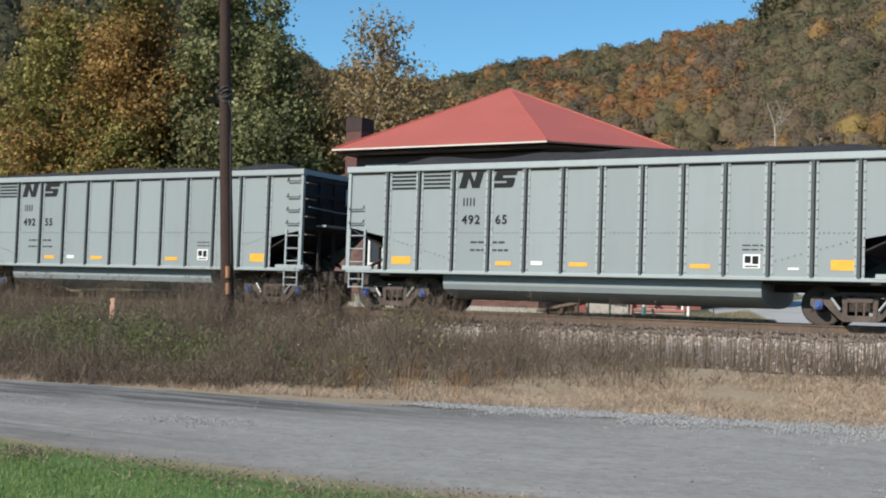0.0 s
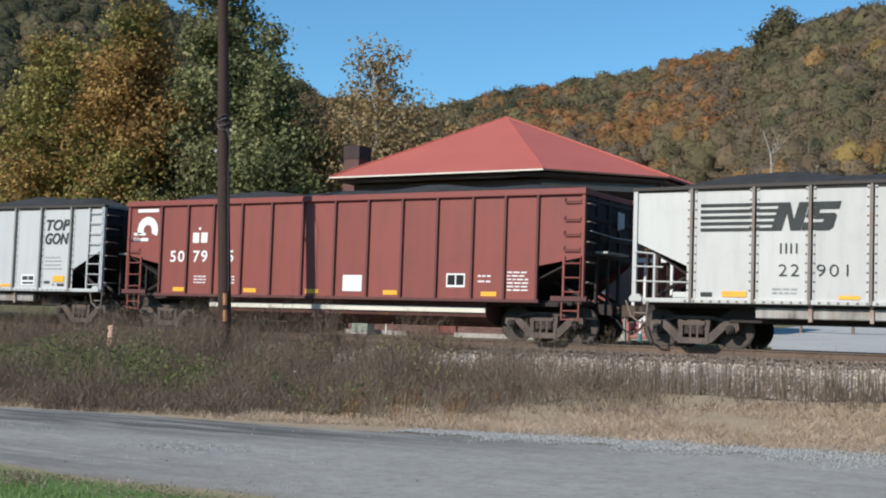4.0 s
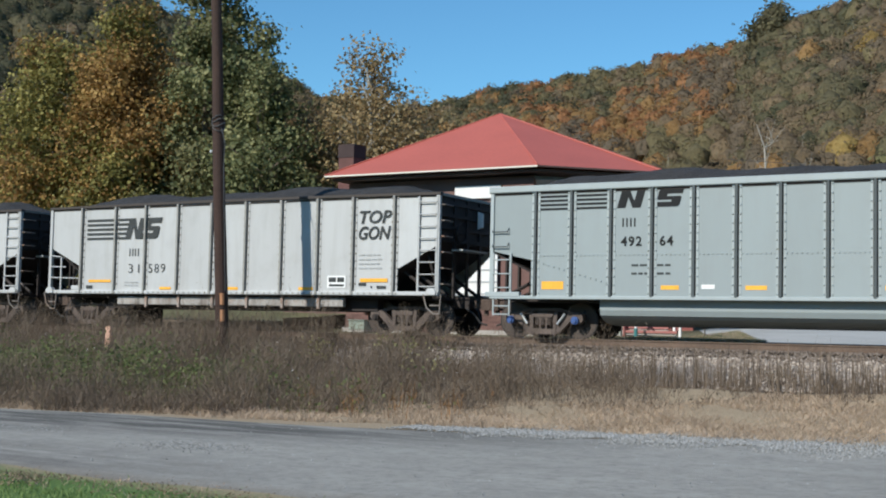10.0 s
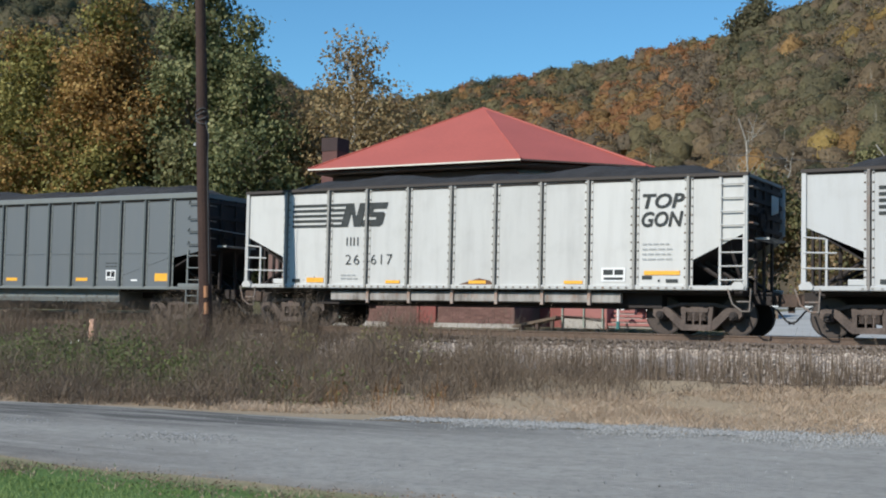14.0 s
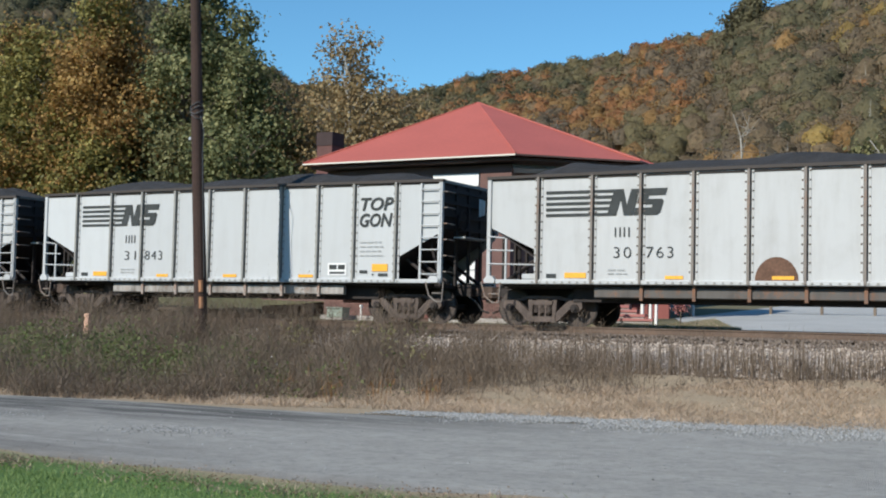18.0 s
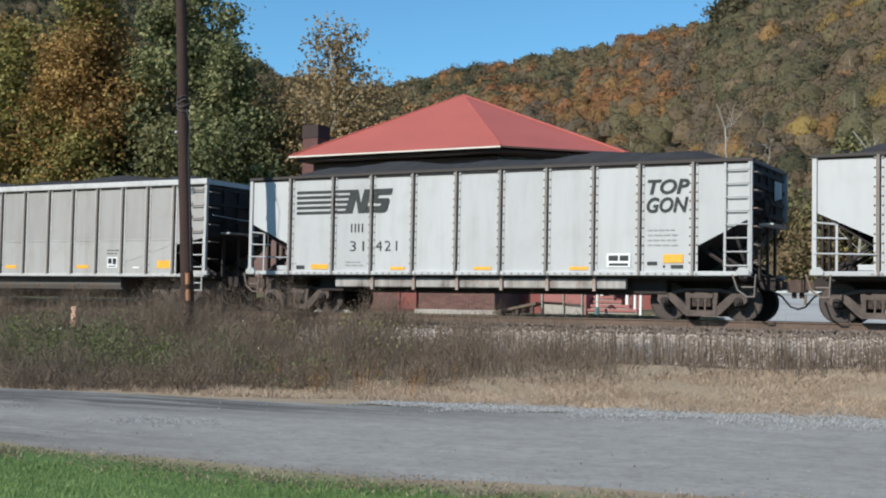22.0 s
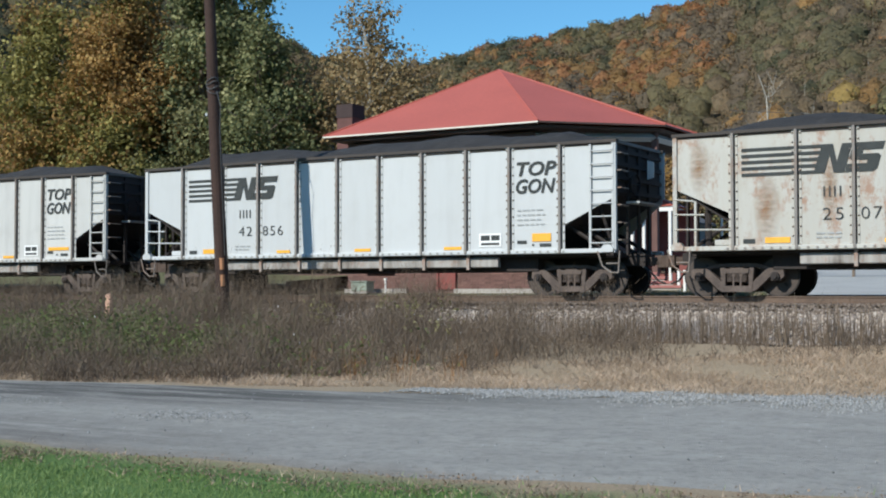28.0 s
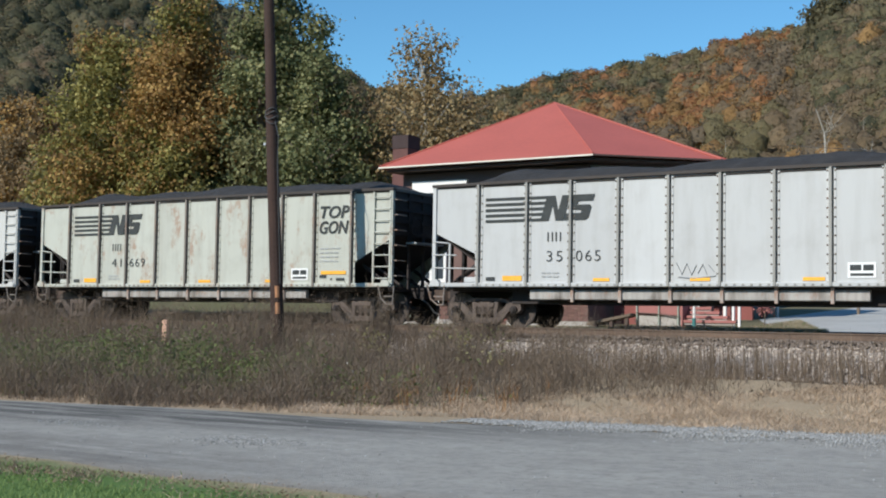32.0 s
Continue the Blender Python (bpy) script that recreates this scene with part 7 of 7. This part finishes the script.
# ---------------------------------------------------------------- wooded hills
def make_forest():
    n = 9000
    az = RNG.uniform(-60, -3, n)
    el, rr = ridge(az)
    u = RNG.random(n)
    r = 104 + (rr * 1.02 - 104) * np.sqrt(u * 0.97 + 0.03)
    x, y = r * np.sin(np.radians(az)), r * np.cos(np.radians(az))
    z = ground_z(x, y)
    R = RNG.uniform(1.4, 3.4, n) * np.where(r < 170, 0.85, 1.0)
    H = R * RNG.uniform(1.6, 2.4, n)
    kinds = ["far_brown", "far_olive", "far_twig", "far_rust", "far_gold", "pine_and_shade", "far_orange", "far_green"]
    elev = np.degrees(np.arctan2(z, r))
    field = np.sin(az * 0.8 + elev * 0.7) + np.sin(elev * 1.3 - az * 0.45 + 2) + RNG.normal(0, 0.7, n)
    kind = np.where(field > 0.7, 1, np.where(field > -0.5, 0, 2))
    kind = np.where(RNG.random(n) < 0.07, 6, kind)
    # orange belt along the far ridge, evergreens on the crest and on the near shoulder
    patchy = np.sin(az * 0.9 + 1.0) + np.sin(elev * 1.1 + az * 0.35) + RNG.normal(0, 0.5, n)
    orange = (az > -30) & (az < -17) & (elev > el - 3.3 - 0.09 * (az + 30)) & (patchy > -0.25)
    kind = np.where(orange & (RNG.random(n) < 0.78), np.where(RNG.random(n) < 0.6, 3, 6), kind)
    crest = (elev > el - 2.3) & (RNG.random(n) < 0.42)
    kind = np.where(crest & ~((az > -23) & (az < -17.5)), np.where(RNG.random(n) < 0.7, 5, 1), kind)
    shoulder = (az > -17.3) & (az < -13) & (elev > 9.5)
    kind = np.where(shoulder & (RNG.random(n) < 0.6), 7, kind)
    right = (az > -13.5)
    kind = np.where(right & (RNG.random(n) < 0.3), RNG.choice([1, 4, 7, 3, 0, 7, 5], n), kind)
    # darker leaf kinds mixed in on the right slope
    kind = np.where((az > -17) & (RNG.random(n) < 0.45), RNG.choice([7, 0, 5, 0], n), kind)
    # the left slope's shade is put in by mostly dark leaf kinds
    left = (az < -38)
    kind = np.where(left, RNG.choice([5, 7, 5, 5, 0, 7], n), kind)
    # a rounded crown of two lumps, set with sprays of leaves
    bm = bmesh.new()
    bmesh.ops.create_icosphere(bm, subdivisions=1, radius=1.0)
    ico = np.array([v.co[:] for v in bm.verts])
    tri = np.array([[v.index for v in f.verts] for f in bm.faces])
    bm.free()
    k = len(ico)
    ph = RNG.uniform(0, 6.283, (n, 6))
    lump = (0.84 + 0.13 * np.sin(ico[None, :, 0] * 3.6 + ph[:, None, 0]) * np.cos(ico[None, :, 1] * 3.9 + ph[:, None, 1]) + 0.12 * np.sin(ico[None, :, 2] * 4.2 + ph[:, None, 2] + ico[None, :, 0] * 2.2)
            + 0.08 * np.sin(ico[None, :, 0] * 7.5 + ph[:, None, 3]) * np.sin(ico[None, :, 1] * 7.1 + ph[:, None, 4]) + 0.045 * RNG.normal(size=(n, k)))
    shape = np.stack([R, R, H * 0.5], 1)
    mid = np.stack([x, y, z + H * 0.55], 1)
    pb = ico[None] * lump[:, :, None] * shape[:, None, :] + mid[:, None, :]
    core = bpy.data.meshes.new("forest_crowns")
    core.vertices.add(n * k)
    core.vertices.foreach_set("co", pb.astype(np.float32).ravel())
    near = r < 210
    few = tri[ico[tri][:, :, 2].mean(1) > -0.55]
    f = (few[None] + (np.arange(n) * k)[:, None, None]).reshape(-1)
    core.loops.add(len(f))
    core.loops.foreach_set("vertex_index", f.astype(np.int32))
    core.polygons.add(len(f) // 3)
    core.polygons.foreach_set("loop_start", np.arange(0, len(f), 3, dtype=np.int32))
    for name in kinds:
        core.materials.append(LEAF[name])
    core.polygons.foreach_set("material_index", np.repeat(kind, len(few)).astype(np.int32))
    core.polygons.foreach_set("use_smooth", np.ones(len(f) // 3, bool))
    core.update(calc_edges=True)
    tagged(new("forest_crowns", core), "rounded tree crowns packed over the wooded hills", "woods", kind="stuff")
    per = np.where(near, 190, 110)
    idx = np.repeat(np.arange(n), per)
    d = RNG.normal(size=(len(idx), 3))
    d[:, 2] = np.where(d[:, 2] < -0.5, -d[:, 2], d[:, 2])
    d /= np.linalg.norm(d, axis=1, keepdims=True)
    q = ph[idx]
    swell = 0.9 + 0.13 * np.sin(d[:, 0] * 3.6 + q[:, 0]) * np.cos(d[:, 1] * 3.9 + q[:, 1]) + 0.12 * np.sin(d[:, 2] * 4.2 + q[:, 2] + d[:, 0] * 2.2) + 0.08 * np.sin(d[:, 0] * 7.5 + q[:, 3]) * np.sin(d[:, 1] * 7.1 + q[:, 4])
    p = mid[idx] + d * (swell * RNG.uniform(0.9, 1.09, len(idx)))[:, None] * shape[idx]
    size = np.clip(0.002 * r[idx], 0.28, 0.8)
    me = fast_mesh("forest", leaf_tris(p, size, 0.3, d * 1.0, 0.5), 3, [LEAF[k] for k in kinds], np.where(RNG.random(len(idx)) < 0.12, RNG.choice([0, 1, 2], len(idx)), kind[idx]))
    tagged(new("forest", me), "dense autumn woods in brown, olive and orange on the hills", "woods", kind="stuff")
    # pale stems show between the crowns
    k = RNG.choice(n, 420)
    st = np.stack([x, y, z], 1)[k]
    verts = blades(st, H[k] * 1.3, 0.3, 0.05)
    me = fast_mesh("forest_stems", verts, 3, M["bark_white"])
    tagged(new("forest_stems", me), "thin pale tree stems among the hillside woods", "woods", kind="stuff")


make_forest()


# ---------------------------------------------------------------- verge plants
def scatter(n, x0, x1, y0, y1, keep):
    x = RNG.uniform(x0, x1, n)
    y = RNG.uniform(y0, y1, n)
    k = RNG.random(n) < keep(x, y)
    x, y = x[k], y[k]
    return np.stack([x, y, ground_z(x, y)], 1)


def weed_edge(x):
    """Where the tall weeds begin, seen from the road."""
    return road_far(x) + 0.3 - 0.75 * smooth(-14, -19, x) + 0.25 * np.sin(x * 0.9) + 0.25 * np.sin(x * 2.7 + 1) + 0.18 * np.sin(x * 6.1) + 4.1 * smooth(-17, -4.5, x)


def weed_height(x, y):
    h = 1.0 + 0.25 * np.sin(x * 0.55 + 1) + 0.2 * np.sin(x * 1.9 + y) + 0.12 * np.sin(x * 4.3 - y * 2)
    h = h * (1 - 0.7 * smooth(-17, -9, x))
    h = h * (0.4 + 0.6 * smooth(0, 2.0, y - weed_edge(x)))
    h = h + 0.45 * smooth(-18.5, -22, x) * smooth(22.0, 24.5, y) * (1 - 0.5 * smooth(26.0, 27.5, y))
    return np.clip(h, 0.12, 1.5)


def green_spot(x, y):
    """How green the weeds are: leafy mounds among the dead stalks."""
    return (np.exp(-((x + 24.0) / 2.6) ** 2 - ((y - 21.0) / 2.2) ** 2) + 0.95 * np.exp(-((x + 19.2) / 1.7) ** 2 - ((y - 20.2) / 1.7) ** 2)
            + 0.55 * np.exp(-((x + 29) / 3) ** 2 - ((y - 21.5) / 2.5) ** 2) + 0.3 * np.exp(-((x + 14.5) / 1.4) ** 2 - ((y - 20.0) / 1.0) ** 2))


def make_weeds():
    def keep(x, y):
        inside = (y > weed_edge(x)).astype(float)
        dens = 1 - 0.78 * smooth(-15, -8, x)
        dens = dens * (1 - 0.72 * np.clip(green_spot(x, y), 0, 1)) * (0.55 + 0.45 * np.sin(x * 1.7 + np.sin(y * 1.3)) * np.sin(y * 1.1 + x * 0.6))
        bank = 1 - (0.25 + 0.68 * smooth(-18, -9, x)) * smooth(25.7, 26.5, y)
        return inside * dens * bank
    b = scatter(170000, -48, -1, 16, 28.0, keep)
    tuft = 0.75 + 0.5 * np.abs(np.sin(b[:, 0] * 2.7 + np.sin(b[:, 1] * 2.1) * 2) * np.sin(b[:, 1] * 1.9 + b[:, 0] * 0.8))
    h = weed_height(b[:, 0], b[:, 1]) * tuft * RNG.uniform(0.4, 1.15, len(b)) + 0.25 * smooth(26.2, 27.2, b[:, 1]) * smooth(-18, -10, b[:, 0])
    green = np.exp(-((b[:, 0] + 24.5) / 4.0) ** 2 - ((b[:, 1] - 19.8) / 2.6) ** 2) + 0.6 * np.exp(-((b[:, 0] + 17.6) / 2.2) ** 2 - ((b[:, 1] - 20.4) / 1.8) ** 2)
    me = fast_mesh("dry_weeds", blades(b, h, 0.012, 0.24), 3, [LEAF["weed_brown"], LEAF["weed_green"]], (RNG.random(len(b)) < green * 0.7))
    tagged(new("dry_weeds", me), "dense dead brown weed stalks along the bank", "weeds", kind="stuff")
    k = RNG.choice(len(b), 150000)
    p = b[k].copy()
    p[:, 2] += h[k] * RNG.uniform(0.15, 0.85, len(k))
    me = fast_mesh("weed_twigs", blades(p, RNG.uniform(0.08, 0.24, len(k)), 0.013, 0.75), 3, LEAF["weed_brown"])
    tagged(new("weed_twigs", me), "fine branching twigs of the dead weeds", "weeds", kind="stuff")
    s = scatter(3000, -15, 0, 25.2, 26.9, lambda x, y: 0.35 + 0.5 * smooth(-14, -10, x))
    me = fast_mesh("bank_stalks", blades(s, RNG.uniform(0.35, 0.9, len(s)), 0.02, 0.06), 3, LEAF["weed_brown"])
    tagged(new("bank_stalks", me), "thin upright dead stalks before the ballast bank", "weeds", kind="stuff")
    # seed heads and dead leaves on the stalks
    k = RNG.choice(len(b), 50000)
    p = b[k].copy()
    p[:, 2] += h[k] * RNG.uniform(0.25, 1.05, len(k))
    p[:, :2] += RNG.normal(0, 0.05, (len(k), 2))
    me = fast_mesh("weed_heads", leaf_quads(p, np.full(len(p), 0.042)), 4, LEAF["weed_brown"])
    tagged(new("weed_heads", me), "brown seed heads and withered leaves of the weeds", "weeds", kind="stuff")
    # green patches
    def keep_g(x, y):
        spot = green_spot(x, y)
        lumps = 0.55 + 0.45 * np.sin(x * 2.3 + np.sin(y * 1.9)) * np.sin(y * 2.7 + x)
        return (y > weed_edge(x) - 0.05) * np.clip(spot * 1.6 * lumps, 0, 1)
    g = scatter(170000, -36, -10, 15, 25, keep_g)
    hh = weed_height(g[:, 0], g[:, 1]) * 0.85
    g[:, 2] += hh * RNG.random(len(g)) ** 1.5
    me = fast_mesh("green_weeds", leaf_quads(g, np.full(len(g), 0.075)), 4, LEAF["weed_green"])
    tagged(new("green_weeds", me), "patches of green leafy weeds among the dry stalks", "weeds", kind="stuff")
    # yellow saplings
    pts = []
    for sx, sy, sh in ((-18.6, 25.4, 0.95), (-18.2, 25.3, 0.8), (-16.6, 25.5, 1.0), (-14.4, 23.0, 1.1), (-13.2, 22.4, 1.2)):
        q = RNG.normal(0, 1, (70, 3)) * np.array([0.15, 0.15, 0.0]) + np.array([sx, sy, float(ground_z(sx, sy))])
        q[:, 2] += sh * RNG.uniform(0.35, 1.0, 70)
        pts.append(q)
    q = np.concatenate(pts)
    me = fast_mesh("yellow_saplings", leaf_quads(q, np.full(len(q), 0.07)), 4, LEAF["sapling"])
    tagged(new("yellow_saplings", me), "thin saplings with yellow leaves in the weeds", "weeds", kind="stuff")
    # rust-coloured dry stalks by the verge
    d = scatter(1300, -14.6, -11.0, 18.4, 21.2, lambda x, y: np.clip(np.sin(x * 5.2) * np.sin(y * 3.1 + x) - 0.35, 0, 1))
    me = fast_mesh("rust_stalks", np.concatenate([blades(d, RNG.uniform(0.3, 0.8, len(d)), 0.016, 0.1), blades(d + np.array([0.02, 0, 0.25]), RNG.uniform(0.08, 0.2, len(d)), 0.03, 0.6)]), 3, LEAF["rust_stalk"])
    tagged(new("rust_stalks", me), "rust-orange dry stalks at the front of the weeds", "weeds", kind="stuff")
    # taller stalks round the foot of the stake
    d = scatter(420, -25.4, -24.3, 23.8, 24.7, lambda x, y: 0.7 + 0 * x)
    me = fast_mesh("tall_weeds", blades(d, RNG.uniform(0.5, 0.9, len(d)), 0.014, 0.2), 3, LEAF["weed_brown"])
    tagged(new("tall_weeds", me), "tall brown dry stalks round the foot of a stake", "weeds", kind="stuff")
    # white asters
    q = scatter(170, -30, -12, 18, 25, lambda x, y: (y > weed_edge(x)) * 0.35)
    q[:, 2] += weed_height(q[:, 0], q[:, 1]) * RNG.uniform(0.5, 1.0, len(q))
    me = fast_mesh("white_asters", leaf_quads(q, np.full(len(q), 0.035)), 4, M["trim"])
    tagged(new("white_asters", me), "small white wild flowers in the weeds", "weeds", kind="stuff")


make_weeds()


def make_grass():
    def keep(x, y):
        e = road_far(x)
        band = (y > e - 0.15 + 0.3 * np.sin(x * 2.3) * np.sin(x * 0.7)) & (y < weed_edge(x) + 1.2)
        thin = 0.35 + 0.65 * smooth(-19, -13, x)
        return band * (0.8 + 0.2 * np.sin(x * 1.3 + y * 2.0) ** 2) * np.clip(thin + 0.25 * np.sin(x * 2.1) * np.sin(y * 3 + x), 0.08, 1)
    b = scatter(400000, -40, 1, 11, 26.5, keep)
    h = RNG.uniform(0.04, 0.12, len(b)) * (1.15 + 0.3 * np.sin(b[:, 0] * 1.1 + b[:, 1] * 1.7) + 0.45 * np.sin(b[:, 0] * 4.3) * np.sin(b[:, 1] * 5.1 + b[:, 0]))
    me = fast_mesh("dry_grass", blades(b, h, 0.015, 1.0), 3, LEAF["straw"])
    tagged(new("dry_grass", me), "bleached straw-coloured grass along the verge", "grass", kind="stuff")
    b = scatter(80000, -16, 2, 4.5, 9.9, lambda x, y: (y < road_near(x) - 0.5 + 0.12 * np.sin(x * 3) + 0.1 * np.sin(x * 8.3 + 1) + RNG.normal(0, 0.07, len(x))) * (0.35 + 0.65 * (y > 6.5)))
    h = RNG.uniform(0.02, 0.055, len(b))
    me = fast_mesh("lawn", blades(b, h, 0.011, 0.5), 3, LEAF["lawn"])
    tagged(new("lawn", me), "short bright green lawn by the road", "grass", kind="stuff")
    b = scatter(110000, -16, 2, 7.6, 12.4, lambda x, y: np.exp(-((y - road_near(x) + 0.3) / 0.36) ** 2) * np.clip(0.25 + 0.9 * np.sin(x * 3.3 + np.sin(y * 5)) * np.sin(y * 5.1 + x * 2.3), 0.04, 0.9))
    b[:, 2] += 0.015
    me = fast_mesh("edge_tufts", blades(b, RNG.uniform(0.02, 0.06, len(b)), 0.012, 0.9), 3, [LEAF["lawn"], LEAF["straw"], LEAF["weed_brown"]], RNG.choice(3, len(b), p=[0.2, 0.25, 0.55]))
    tagged(new("edge_tufts", me), "thin mixed grass tufts along the worn lawn edge", "grass", kind="stuff")
    b = scatter(70000, -16, 2, 8.0, 12.6, lambda x, y: np.exp(-((y - road_near(x) + 0.2 - 0.12 * np.sin(x * 2)) / 0.42) ** 2) * np.clip(0.45 + 0.8 * np.sin(x * 4.1 + np.sin(y * 7)) * np.sin(y * 6.3 + x * 1.7), 0.06, 1))
    b[:, 2] += 0.035
    me = fast_mesh("leaf_litter", leaf_quads(b, np.full(len(b), 0.028), 3.0), 4, LEAF["fallen"])
    tagged(new("leaf_litter", me), "brown dead leaves and thatch along the road edge", "leaves", kind="stuff")
    b = scatter(60000, -16.5, -10.5, 34.4, 46.0, lambda x, y: (y < 36.5 + 2.4 * (-10.6 - x)) * ((x > -13.9) | (y < 38)))
    me = fast_mesh("platform_grass", blades(b, RNG.uniform(0.05, 0.14, len(b)), 0.02, 0.4), 3, [LEAF["weed_green"], LEAF["straw"]], RNG.integers(0, 2, len(b)))
    tagged(new("platform_grass", me), "rough green and tan grass beside the depot", "grass", kind="stuff")


make_grass()
motions()
